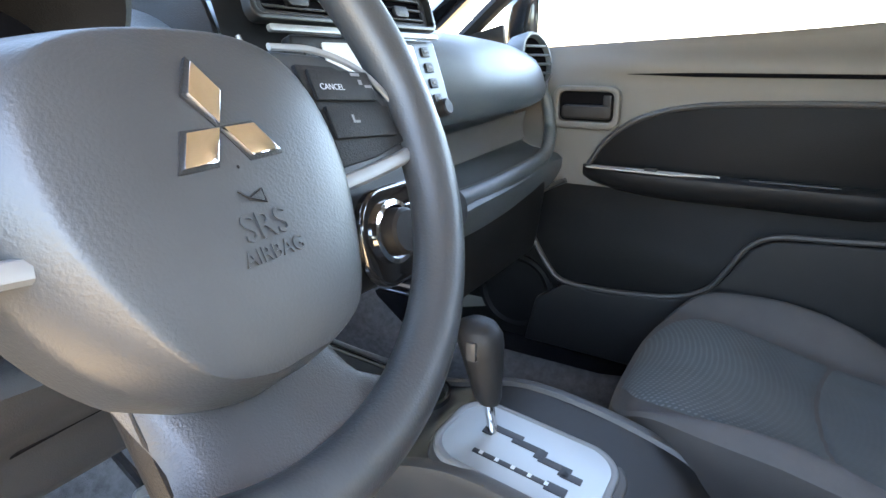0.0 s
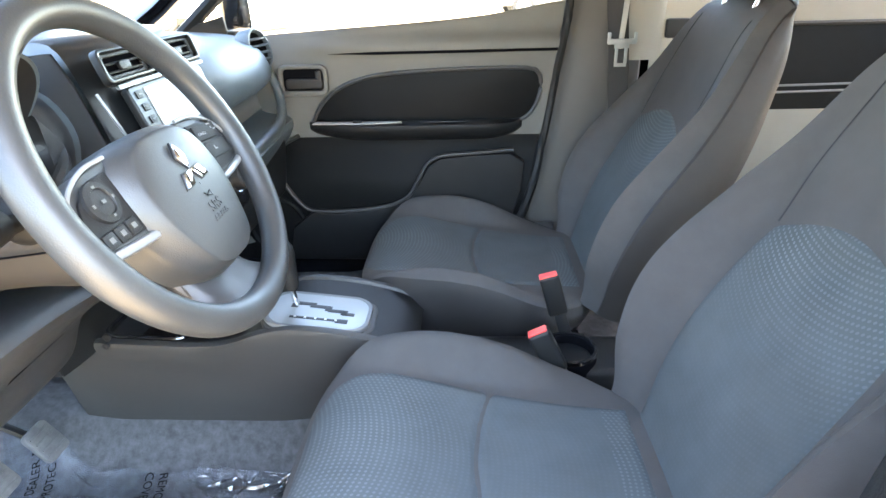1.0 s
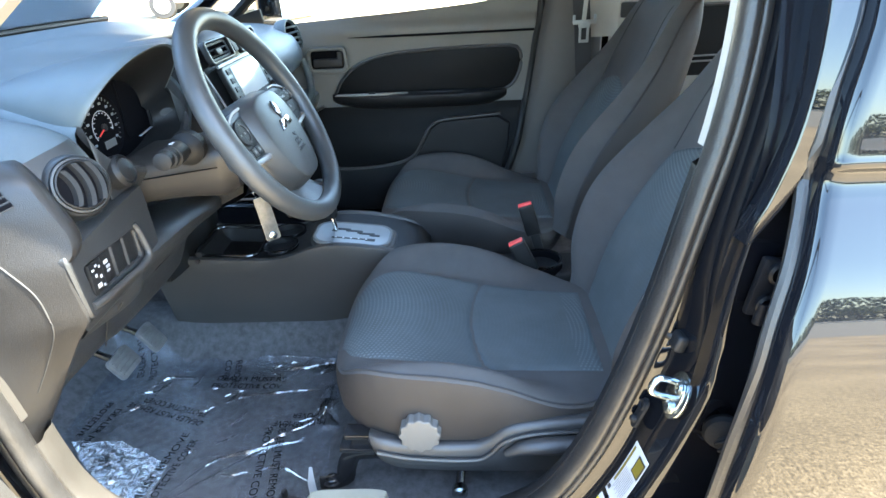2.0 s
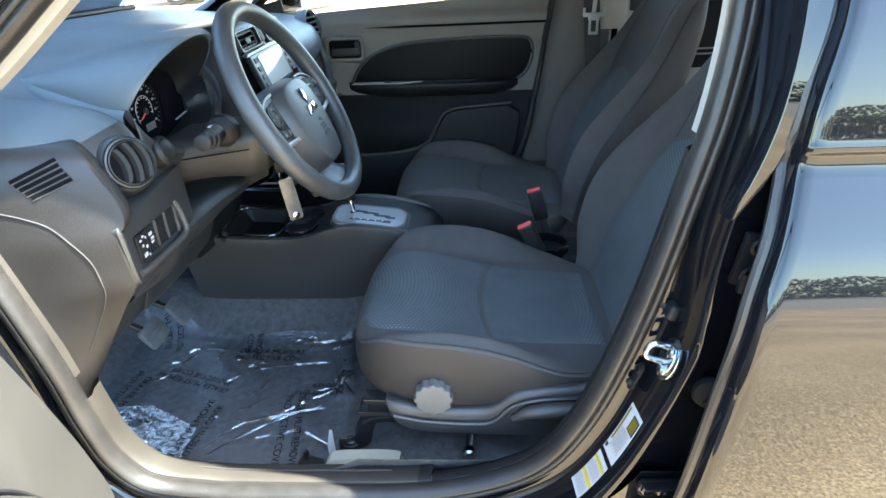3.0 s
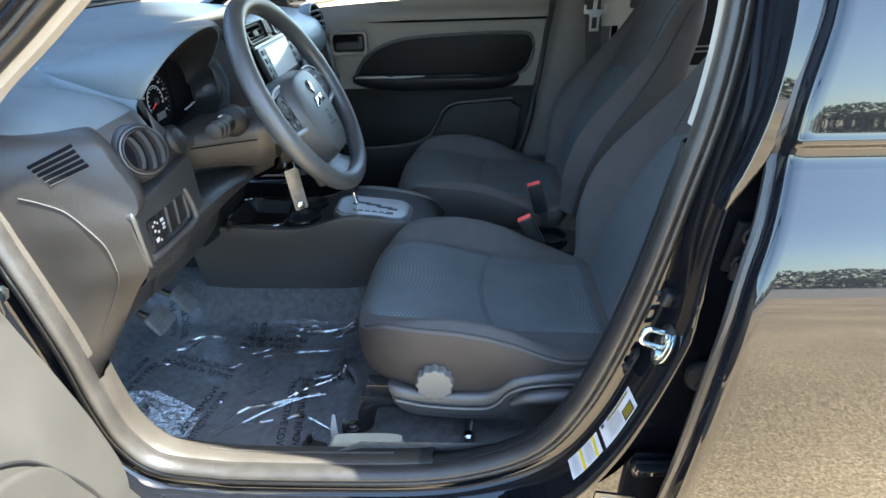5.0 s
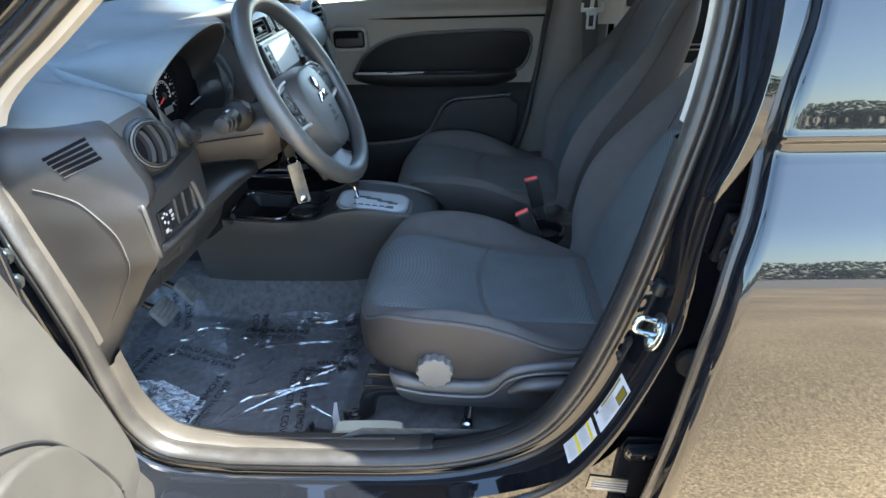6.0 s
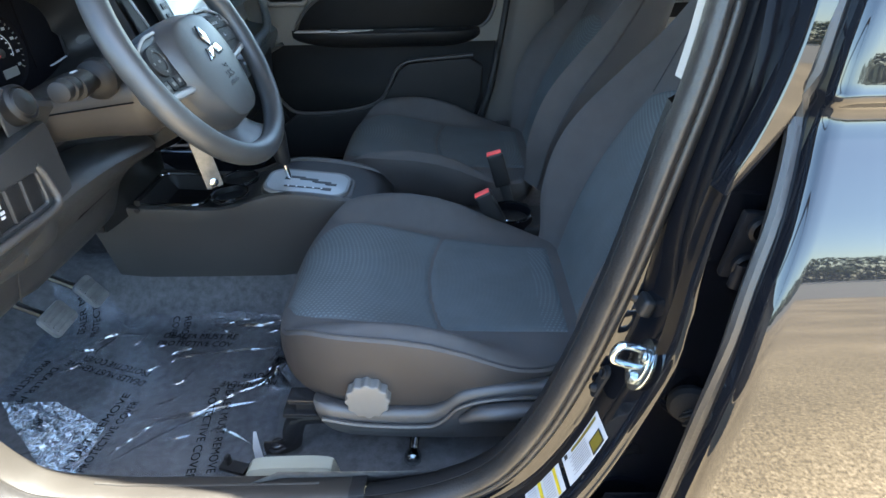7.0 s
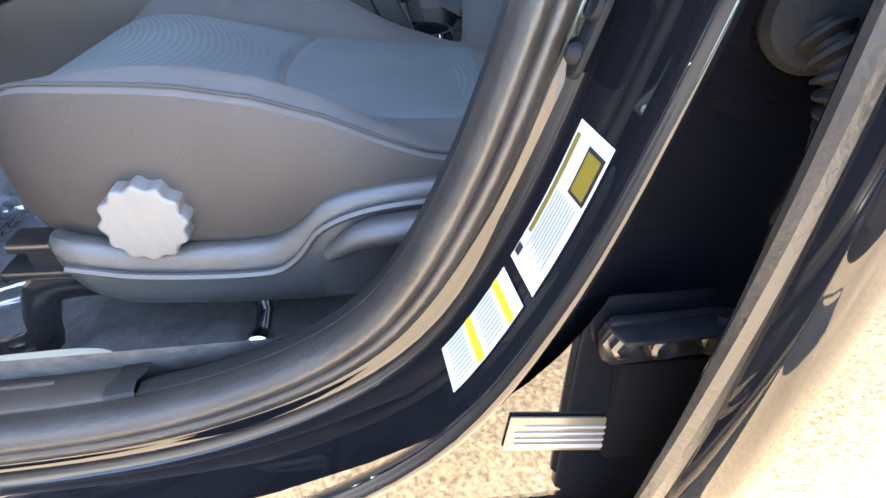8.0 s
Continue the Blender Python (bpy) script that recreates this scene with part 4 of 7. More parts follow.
for t in np.linspace(0, 1, 14):
    w = curve1([(0, 0.064), (0.4, 0.056), (0.75, 0.055), (1, 0.078)], t)
    z = curve1([(0, -0.030), (0.5, -0.024), (1, -0.004)], t)
    y = -0.070 - 0.092 * t
    rows.append([WM @ Vector((w * v, y - 0.006 * (1 - abs(v)) * t, z - 0.010 * abs(v) ** 4 + (0 if abs(v) < 1 else -0.006))) for v in np.linspace(-1, 1, 21)])
lowsp = part("lower_spoke", grid(rows), SPOKEGREY, wheel, "satin grey lower spoke")
part("spoke_back", box((0.11, 0.075, 0.02), WM @ pose(0, -0.115, -0.045), 0.008), DARKTRIM, wheel)
# badge: three plain chrome lozenges on a recessed bed
for a in (90, 210, 330):
    m = WM @ pose(-0.001, -0.0125, 0.0175) @ pose(0, 0, 0, 0, 0, a + 2)
    part("badge_bed", slab([(-0.001, 0.0), (0.0152, -0.0100), (0.0315, 0.0), (0.0152, 0.0100)], 0.0026, m, 0.0004), DARKTRIM, cover)
    part("badge_lozenge", slab([(0.0010, 0.0), (0.0151, -0.0080), (0.0288, 0.0), (0.0151, 0.0080)], 0.0046, m, 0.0006), CHROME, cover, "plain chrome lozenge")


def lettering(name, text, size, m, mat, parent, depth=0.0004, label=""):
    """Raised words in the built-in font."""
    cu = bpy.data.curves.new(name, "FONT")
    cu.body = text
    cu.size = size
    cu.extrude = depth
    cu.align_x, cu.align_y = "CENTER", "CENTER"
    tmp = bpy.data.objects.new(name, cu)
    scene.collection.objects.link(tmp)
    me = bpy.data.meshes.new_from_object(tmp.evaluated_get(bpy.context.evaluated_depsgraph_get()))
    bpy.data.objects.remove(tmp)
    me.materials.clear()
    me.materials.append(mat)
    ob = new(name, me)
    ob.parent = parent
    ob.matrix_local = m
    if label:
        tagged(ob, label)
    return ob


lettering("button_text", "CANCEL", 0.0052, WM @ pose(0.1015, 0.0100, 0.0018, 0, 0, -4), PRINT, wheel, 0.0001)
lettering("embossed_text", "SRS", 0.0165, WM @ pose(0.001, -0.0565, 0.0194), WHEELSKIN, cover, 0.0009)
lettering("embossed_text", "AIRBAG", 0.0095, WM @ pose(0.001, -0.0680, 0.0186), WHEELSKIN, cover, 0.0009)
part("horn_mark", tube([WM @ Vector(p) for p in ((-0.006, -0.040, 0.0205), (-0.002, -0.044, 0.0205), (0.006, -0.041, 0.0205), (0.006, -0.047, 0.0205), (-0.002, -0.044, 0.0205))], 0.0006, 5), DARKTRIM, cover)

# ---- steering column with its stalks ----
column = thing("steering_column", "grey plastic steering column shroud with stalks and ignition", "steering column")
rows = []
for t in np.linspace(0, 1, 18):
    x = -0.066 - 0.185 * t
    zc = curve1([(0, 0.905), (0.5, 0.892), (1, 0.875)], t)
    w = curve1([(0, 0.050), (0.12, 0.064), (0.6, 0.072), (1, 0.076)], t)
    up, dn = curve1([(0, 0.018), (0.2, 0.030), (1, 0.040)], t), curve1([(0, 0.060), (0.12, 0.072), (0.5, 0.060), (1, 0.05)], t)
    ring = []
    for a in np.linspace(0, 2 * math.pi, 41)[:-1]:
        c, k = math.cos(a), math.sin(a)
        ring.append((x + 0.014 * k, WC.y + w * math.copysign(abs(c) ** 0.6, c) * (1 - 0.22 * max(0, -k)), zc + (up if k > 0 else dn) * math.copysign(abs(k) ** 0.75, k)))
    rows.append(ring)
part("shroud", grid(rows, closed_v=True, cap=True), COLUMNGREY, column)
part("shroud_joint", tube([(x, WC.y - 0.0715 - 0.004 * (-x - 0.08) / 0.15, 0.899 + (x + 0.08) * 0.12) for x in np.linspace(-0.09, -0.24, 12)], 0.0012, 5), FLATBLACK, column)
part("hub_collar", lathe([(0.040, -0.07), (0.050, -0.055), (0.052, -0.045), (0.046, -0.036), (0.02, -0.034)], WM @ pose(0, -0.02, 0), 36), DARKTRIM, column)
st = Vector((-0.138, -0.351, 0.922))
stalk = part("light_stalk", tube([st + Vector((0.008, -0.06, 0.007)), st + Vector((0.013, -0.10, 0.011)), st + Vector((0.018, -0.14, 0.016))], [0.010, 0.009, 0.0085], 14), LOWTRIM, column, "black light stalk with pale markings")
sa = (Vector((0.12, -0.95, 0.11))).normalized()
part("stalk_collar", lathe([(0.027, -0.012), (0.026, 0.004), (0.020, 0.010), (0.012, 0.014), (0.0001, 0.014)], basis(st + sa * 0.074, (0, 0, 1), sa.cross(Vector((0, 0, 1)))), 26), LOWTRIM, column)
for d, r, w in ((0.128, 0.016, 0.032), (0.155, 0.0145, 0.014), (0.172, 0.0125, 0.016)):
    part("stalk_end", lathe([(0.0001, -w / 2), (r, -w / 2), (r * 1.04, 0), (r, w / 2), (r * 0.6, w / 2 + 0.002), (0.0001, w / 2 + 0.002)], basis(st + Vector((0.0, 0.0, 0.002)) + sa * d, (0, 0, 1), sa.cross(Vector((0, 0, 1)))), 20), LOWTRIM, stalk)
for k in range(3):
    part("stalk_mark", box((0.004, 0.006, 0.004), pose(*(st + sa * (0.118 + 0.007 * k) + Vector((0.0, 0, 0.017)))), 0), WHITE, stalk)
part("wiper_stalk", tube([st + Vector((0, 0.06, 0.0)), st + Vector((0.02, 0.12, 0.006)), st + Vector((0.03, 0.17, 0.008))], [0.010, 0.009, 0.012], 14), DARKTRIM, column)
ig = Vector((-0.105, -0.278, 0.865))
part("ignition_lock", lathe([(0.016, -0.03), (0.016, 0.004), (0.012, 0.007), (0.0001, 0.007)], basis(ig, (0, 0, 1), (0.3, -0.9, 0)), 22), DARKTRIM, column)
# ---- centre console ----
console = thing("center_console", "dark grey plastic centre console with tray and cup holder", "centre console")
ZT = [(-0.46, 0.58), (-0.36, 0.572), (-0.26, 0.566), (-0.17, 0.563), (-0.12, 0.570), (-0.07, 0.588), (-0.02, 0.597), (0.05, 0.592), (0.13, 0.575), (0.18, 0.555), (0.2, 0.53)]
for s, nm in ((-1, "side_panel"), (1, "side_panel")):
    rows = []
    for x in np.linspace(-0.46, 0.2, 44):
        zt = curve1(ZT, x)
        lo = curve1([(-0.46, 0.34), (-0.38, 0.31), (0.2, 0.305)], x)
        dip = 0.008 * math.exp(-((x + 0.13) / 0.05) ** 2)
        rows.append([(x, s * y, z) for y, z in ((0.03, lo - 0.02), (0.040, lo), (0.052, lo + 0.03), (0.075, lo + 0.13), (0.092 - dip, zt - 0.05), (0.104 - dip * 0.5, zt - 0.012), (0.102, zt - 0.003), (0.096, zt), (0.088, zt - 0.001), (0.084, zt - 0.008))])
    part(nm, grid(rows), DASH, console)
# top deck: front tray, cup holder, shifter base
rows = []
for x in np.linspace(-0.46, 0.2, 60):
    zt = curve1(ZT, x) - 0.006
    tray = -0.035 * max(0, min(1, (x + 0.345) / 0.015, (-0.215 - x) / 0.015))
    rows.append([(x, y, zt + (tray if abs(y) < 0.075 else tray * max(0, (0.086 - abs(y)) / 0.011))) for y in np.linspace(-0.086, 0.086, 31)])
part("top_deck", grid(rows), DARKTRIM, console)
part("tray_rim", tube([(x, y, curve1(ZT, x) - 0.002) for x, y in [(-0.28 + q[0], q[1]) for q in rrect(0.155, 0.16, 0.03, 6)]], 0.004, 8, closed=True), GLOSSBLACK, console)
for y in (-0.040, 0.040):
    cup = part("cup_holder", lathe([(0.041, 0.006), (0.040, 0.010), (0.036, 0.008), (0.034, -0.05), (0.0001, -0.05)], pose(-0.155, y, 0.562), 32), DARKTRIM, console)
    part("cup_rim", lathe([(0.043, 0.004), (0.0425, 0.011), (0.039, 0.0115), (0.038, 0.006)], pose(-0.155, y, 0.562), 32), GLOSSBLACK, cup)
SM = basis((0.023, -0.032, 0.583), (0.985, 0, -0.12), (0, 1, 0))
part("screw", lathe([(0.007, -0.002), (0.007, 0.003), (0.004, 0.004), (0.0001, 0.003)], basis((-0.326, -0.108, 0.585), (1, 0, 0), (0, 0, 1)), 14), DARKTRIM, console)
part("screw", lathe([(0.006, -0.002), (0.006, 0.003), (0.003, 0.004), (0.0001, 0.003)], basis((-0.335, -0.105, 0.565), (1, 0, 0), (0, 0, 1)), 14), DARKTRIM, console)

shifter = thing("gear_shifter", "black gear lever in a silver gated plate", "gear shifter")
part("surround", slab(rrect(0.20, 0.135, 0.045, 8), 0.012, SM @ pose(0.003, 0, -0.010), 0.005, 3), DASH, shifter)
part("plate_border", hollow(rrect(0.186, 0.120, 0.039, 8), rrect(0.168, 0.102, 0.032, 8), 0.011, SM @ pose(0, 0, -0.002), 0.3), TRAYGREY, shifter, "grey plate border")
plate = part("gate_plate", slab(rrect(0.178, 0.112, 0.036, 8), 0.008, SM, 0.004, 3), SILVER, shifter, "satin silver gate plate")
for nm, sx, sy, x, y in (("gate_slot", 0.040, 0.010, -0.030, 0.018), ("gate_slot", 0.012, 0.018, -0.047, 0.012), ("gate_slot", 0.036, 0.010, -0.002, 0.012), ("gate_slot", 0.012, 0.016, 0.014, 0.008),
                         ("gate_slot", 0.032, 0.010, 0.030, 0.002), ("gate_slot", 0.012, 0.016, 0.044, -0.001), ("gate_slot", 0.022, 0.010, 0.052, -0.005)):
    part(nm, box((sx, sy, 0.003), SM @ pose(x, y, 0.0075), 0.001), INK, plate)
part("position_strip", box((0.095, 0.007, 0.002), SM @ pose(0.0, -0.028, 0.0078), 0.001), INK, plate)
part("position_strip", box((0.022, 0.013, 0.002), SM @ pose(0.044, -0.029, 0.0079), 0.001), INK, plate)
for k in range(5):
    part("position_mark", box((0.004, 0.0045, 0.001), SM @ pose(-0.038 + 0.018 * k, -0.028, 0.0092), 0), WHITE, plate)
base = SM @ Vector((-0.044, 0.012, 0.008))
top = base + Vector((-0.022, 0.004, 0.118))
part("lever", tube([base, base + (top - base) * 0.5], 0.0055, 12), CHROME, shifter, "chrome lever shaft")
ax = (top - base).normalized()
rows = []
for t, r in ((0.28, 0.010), (0.34, 0.0135), (0.5, 0.016), (0.7, 0.0195), (0.85, 0.0225), (0.95, 0.0225), (1.03, 0.018), (1.07, 0.010), (1.08, 0.001)):
    c = base + (top - base) * t
    rows.append([c + Vector((r * 1.15 * math.cos(a), r * math.sin(a), 0)) for a in np.linspace(0, 2 * math.pi, 25)[:-1]])
knob = part("knob", grid(rows, closed_v=True, cap=True), DARKTRIM, shifter, "black pear-shaped lever knob")
part("release_button", box((0.012, 0.008, 0.022), pose(*(top + Vector((0.004, -0.022, -0.018)))), 0.003), SHIELD, knob)
# rear part between the seats
rear_con = thing("rear_console", "black plastic console between the seats with a cup holder", "console")
part("tray_body", join(box((0.42, 0.12, 0.16), pose(0.44, 0, 0.40), 0.015, 3)), LOWTRIM, rear_con)
# cup coloured near-black for the shade in its hole
part("cup_holder", lathe([(0.052, -0.02), (0.052, 0.010), (0.048, 0.013), (0.044, 0.010), (0.041, -0.06), (0.0001, -0.06)], pose(0.475, -0.015, 0.487), 36), FLATBLACK, rear_con)
part("cup_rim", lathe([(0.0525, 0.008), (0.051, 0.014), (0.046, 0.0145), (0.045, 0.008)], pose(0.475, -0.015, 0.487), 36), GLOSSBLACK, rear_con)
# ---- passenger door ----
pdoor = thing("passenger_door", "closed passenger door in grey trim, insert and lower half darkened as shade", "car door")


def pbelt(x):
    return curve1([(-0.40, 0.985), (-0.2, 1.0), (0.3, 1.03), (0.62, 1.07)], x)


REAR_EDGE = [(0.36, 0.385), (0.405, 0.46), (0.44, 0.55), (0.47, 0.66), (0.495, 0.78), (0.515, 0.92), (0.535, 1.07)]


def pedge(z):
    return curve1([(b, a) for a, b in REAR_EDGE], z)


def pface(x, z):
    """How far the trim's face stands at x, z."""
    y = 0.605
    y += 0.02 * curve1([(0.93, 0), (1.0, 1)], z) if z > 0.93 else 0
    roll = math.exp(-((z - 0.975) / 0.03) ** 2) * curve1([(-0.25, 0), (-0.05, 1), (0.6, 1)], x)
    y -= 0.016 * roll
    y -= 0.03 * curve1([(0.40, 0.0), (0.5, 1.0), (0.62, 1.0), (0.72, 0.0), (1.1, 0)], z)
    return y


rows = []
for k in np.linspace(0, 1, 46):
    col = []
    for t in np.linspace(0, 1, 48):
        z0 = 0.745
        x = -0.40 + (pedge(1.0) + 0.40) * k
        zt = pbelt(x)
        z = z0 + (zt - z0) * t
        x = -0.40 + (pedge(z) + 0.40) * k
        col.append((x, pface(x, z), z))
    col += [(x, 0.628, zt + 0.006), (x, 0.65, zt + 0.004), (x, 0.67, zt - 0.01)]
    rows.append(col)
part("upper_trim", grid(rows), TRIM, pdoor, "light grey grained upper door trim")
rows = []
for k in np.linspace(0, 1, 30):
    col = []
    for t in np.linspace(0, 1, 20):
        z = 0.38 + 0.365 * t
        x = -0.40 + (pedge(z) + 0.40) * k
        col.append((x, pface(x, z) + 0.012, z))
    rows.append(col)
# grey door plastic, coloured near-black for the shade below the armrest
low = part("lower_trim", grid(rows), DOORBLACK, pdoor, "lower door trim painted near-black as shade")
# edge line of the grey trim where the painted shade below begins
edge = spline([(-0.16, 0.598, 0.752), (-0.215, 0.596, 0.72), (-0.235, 0.592, 0.675), (-0.215, 0.585, 0.625), (-0.175, 0.577, 0.57), (-0.145, 0.574, 0.549), (-0.05, 0.572, 0.546), (0.07, 0.571, 0.560), (0.125, 0.570, 0.585),
               (0.155, 0.569, 0.63), (0.18, 0.568, 0.675), (0.215, 0.567, 0.698), (0.30, 0.567, 0.706), (0.41, 0.567, 0.714)], 70)
part("pocket_lip", tube(edge, 0.0065, 8, flat=0.8), DASH, pdoor)
front = [(-0.40, 0.75), (-0.20, 0.75), (-0.222, 0.71), (-0.238, 0.67), (-0.218, 0.62), (-0.18, 0.565), (-0.25, 0.46), (-0.40, 0.42)]
wedge = part("front_cheek", slab(front, -0.018, basis((0, 0.600, 0), (1, 0, 0), (0, 0, 1)) @ pose(0, 0, 0.0), 0.004), TRIM, pdoor)
pk = [(0.40, 0.705), (0.30, 0.70), (0.215, 0.692), (0.185, 0.672), (0.158, 0.625), (0.128, 0.58), (0.07, 0.556), (-0.05, 0.541), (-0.14, 0.544), (-0.20, 0.50), (-0.22, 0.40), (0.34, 0.39), (0.40, 0.50), (0.435, 0.60), (0.44, 0.68)]
# pocket of the same grey plastic, its shade put into the colour
part("map_pocket", slab(pk[::-1], 0.03, basis((0, 0.597, 0), (1, 0, 0), (0, 0, 1)), 0.006, 3), LOWTRIM, pdoor, "map pocket panel darkened as in shade")
part("speaker_grille", lathe([(0.088, 0.0), (0.086, 0.010), (0.078, 0.012), (0.07, 0.006), (0.0001, 0.010)], basis((-0.25, 0.588, 0.50), (1, 0, 0), (0, 0, 1)), 36), DOORBLACK, pdoor)
# insert darkened as in shade, with a bright lip
ins = spline([(-0.118, 0.786), (-0.09, 0.832), (-0.045, 0.870), (0.01, 0.893), (0.08, 0.906), (0.20, 0.913), (0.34, 0.916), (0.44, 0.915)], 40) + spline([(0.462, 0.910), (0.474, 0.894), (0.476, 0.86), (0.464, 0.82), (0.445, 0.795), (0.42, 0.782)], 16)
part("door_insert", slab([(x, z) for x, z in ins][::-1], 0.004, basis((0, 0.604, 0), (1, 0, 0), (0, 0, 1)), 0.001), DOORBLACK, pdoor, "textured door insert painted near-black as shade")
part("insert_lip", tube([(x, 0.600, z) for x, z in ins], 0.005, 8, flat=1.0), SHIELD, pdoor)
# dark tube laid on the trim as the shade of a groove
part("groove_shade", tube([(x, pface(x, 0.957) - 0.0005, 0.957 + 0.002 * (x - 0.2)) for x in np.linspace(-0.06, 0.515, 40)], [0.0005 + 0.0035 * min(1, k / 8) for k in range(40)], 6), FLATBLACK, pdoor)
# armrest with the window switch
rows = []
for t in np.linspace(0, 1, 40):
    x = -0.128 + 0.56 * t
    k = math.sin(math.pi * min(1, t * 3) / 2) ** 0.6 * (1 if t < 0.8 else math.cos((t - 0.8) / 0.2 * math.pi / 2) ** 0.6)
    d, h = 0.006 + 0.050 * k, 0.006 + 0.014 * k
    rows.append([(x, 0.606, 0.787), (x, 0.606 - d * 0.8, 0.788), (x, 0.606 - d * 0.97, 0.784), (x, 0.606 - d, 0.778), (x, 0.606 - d * 0.9, 0.778 - h * 0.7), (x, 0.606 - d * 0.6, 0.778 - h * 1.6), (x, 0.606, 0.778 - h * 2.2)])
arm = part("armrest", grid(rows, cap=True), LOWTRIM, pdoor, "dark armrest with window switch")
# cream colour paints the patch of sun on the armrest's front
part("switch_plate", slab([(-0.112, -0.012), (0.04, -0.020), (0.12, -0.002), (0.115, 0.006), (-0.105, 0.012)], 0.003, basis((0, 0.575, 0.7875), (1, 0, 0), (0, 1, 0)), 0.001), CREAM, arm, "switch plate painted pale as sunlit")
part("window_switch", box((0.022, 0.012, 0.006), pose(0.005, 0.572, 0.792), 0.002), DARKTRIM, arm)
for x in (-0.035, -0.022):
    part("switch_mark", box((0.007, 0.006, 0.001), pose(x, 0.572, 0.7915), 0), WHITE, arm)
part("pull_slot", box((0.13, 0.014, 0.003), pose(0.23, 0.580, 0.788), 0.001), INK, arm)
# door handle in its bezel
hm = basis((-0.126, 0.590, 0.898), (1, 0, 0), (0, 0, 1))
bez = part("handle_bezel", hollow([(a, b - 0.002) for a, b in rrect(0.126, 0.078, 0.018)], rrect(0.104, 0.054, 0.012), 0.012, hm, 0.3), TRIM, pdoor, "grey rounded handle bezel")
# black plate painted as the shade behind the handle
part("handle_recess_shade", slab(rrect(0.106, 0.056, 0.012), 0.002, hm @ pose(0, 0, -0.001), 0), FLATBLACK, bez)
part("door_handle", slab(rrect(0.096, 0.026, 0.009), 0.012, hm @ pose(0.002, -0.010, 0.001), 0.004, 3), DARKTRIM, bez, "dark plastic inner door handle")
part("lock_lever", slab(rrect(0.016, 0.036, 0.004), 0.011, hm @ pose(0.040, 0.004, 0.001), 0.003), DARKTRIM, bez)
# window frame, glass and mirror
part("window_frame", tube(spline([(-0.46, 0.66, 1.0), (-0.28, 0.645, 1.14), (-0.08, 0.615, 1.28), (0.12, 0.59, 1.37), (0.35, 0.58, 1.385), (0.50, 0.59, 1.36), (0.555, 0.62, 1.22), (0.545, 0.65, 1.07)], 40), 0.017, 8), DARKTRIM, pdoor)
pane = part("side_glass", grid([[(x0 + (x1 - x0) * t, y, z) for t in np.linspace(0, 1, 5)] for z, y, x0, x1 in ((0.99, 0.652, -0.42, 0.54), (1.14, 0.635, -0.28, 0.55), (1.28, 0.607, -0.08, 0.545), (1.365, 0.585, 0.1, 0.50))]), GLASS, pdoor, "clear side window")
pane.visible_shadow = False
part("mirror_sail", slab([(-0.46, 0.985), (-0.34, 0.99), (-0.325, 1.01), (-0.33, 1.05), (-0.41, 1.03)], 0.012, basis((0, 0.655, 0), (1, 0, 0), (0, 0, 1)), 0.003), DARKTRIM, pdoor)
mir = thing("door_mirror", "black door mirror on the passenger side with bright glass", "door mirror")
part("mirror_shell", box((0.11, 0.20, 0.135), pose(-0.30, 0.83, 1.06, 0, 0, -28), 0.035, 4), PAINT, mir)
part("mirror_arm", box((0.05, 0.1, 0.03), pose(-0.31, 0.70, 1.0), 0.01), DARKTRIM, mir)
part("mirror_glass", box((0.004, 0.165, 0.105), pose(-0.2505, 0.8037, 1.06, 0, 0, -28), 0.001), CHROME, mir, "mirror glass")

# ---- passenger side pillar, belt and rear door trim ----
# darker copy of the pillar plastic, for the part out of the sun
PILLARTRIM = material("shaded_pillar_plastic", (0.048, 0.043, 0.038), 0.55, grain=900, bump=0.0005, mottle=0.1, mscale=8)
bp = thing("pillar_right", "grey door pillar trim with a hanging seat belt", "pillar trim", kind="structure")
rows = []
for z in np.linspace(0.40, 1.38, 26):
    x0 = pedge(min(z, 1.05)) + 0.006
    y = 0.60 - max(0, z - 1.0) * 0.12
    rows.append([(x0, y + 0.05, z), (x0, y + 0.012, z), (x0 + 0.008, y, z), (x0 + 0.035, y - 0.012, z), (0.60, y - 0.02, z), (0.68, y - 0.015, z), (0.715, y - 0.003, z), (0.725, y + 0.02, z), (0.725, y + 0.06, z)])
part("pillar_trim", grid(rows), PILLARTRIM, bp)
part("pillar_seal", tube([(pedge(z) + 0.004, pface(0.5, min(z, 0.93)) + 0.004 - max(0, z - 1.0) * 0.1, z) for z in np.linspace(0.42, 1.3, 30)], 0.012, 8), DARKTRIM, bp)
# upper part of the pillar, its sunlight painted as beige
part("pillar_sunlit_part", grid([[(0.655, 0.588 - max(0, z - 1.0) * 0.12, z), (0.70, 0.580 - max(0, z - 1.0) * 0.12, z), (0.745, 0.584 - max(0, z - 1.0) * 0.12, z), (0.765, 0.60 - max(0, z - 1.0) * 0.12, z), (0.77, 0.66, z)] for z in np.linspace(0.93, 1.37, 14)]), SUNLITTRIM, bp, "upper pillar trim painted beige as sunlit")
belt = thing("seat_belt", "black seat belt webbing with a silver latch tongue", "seat belt")
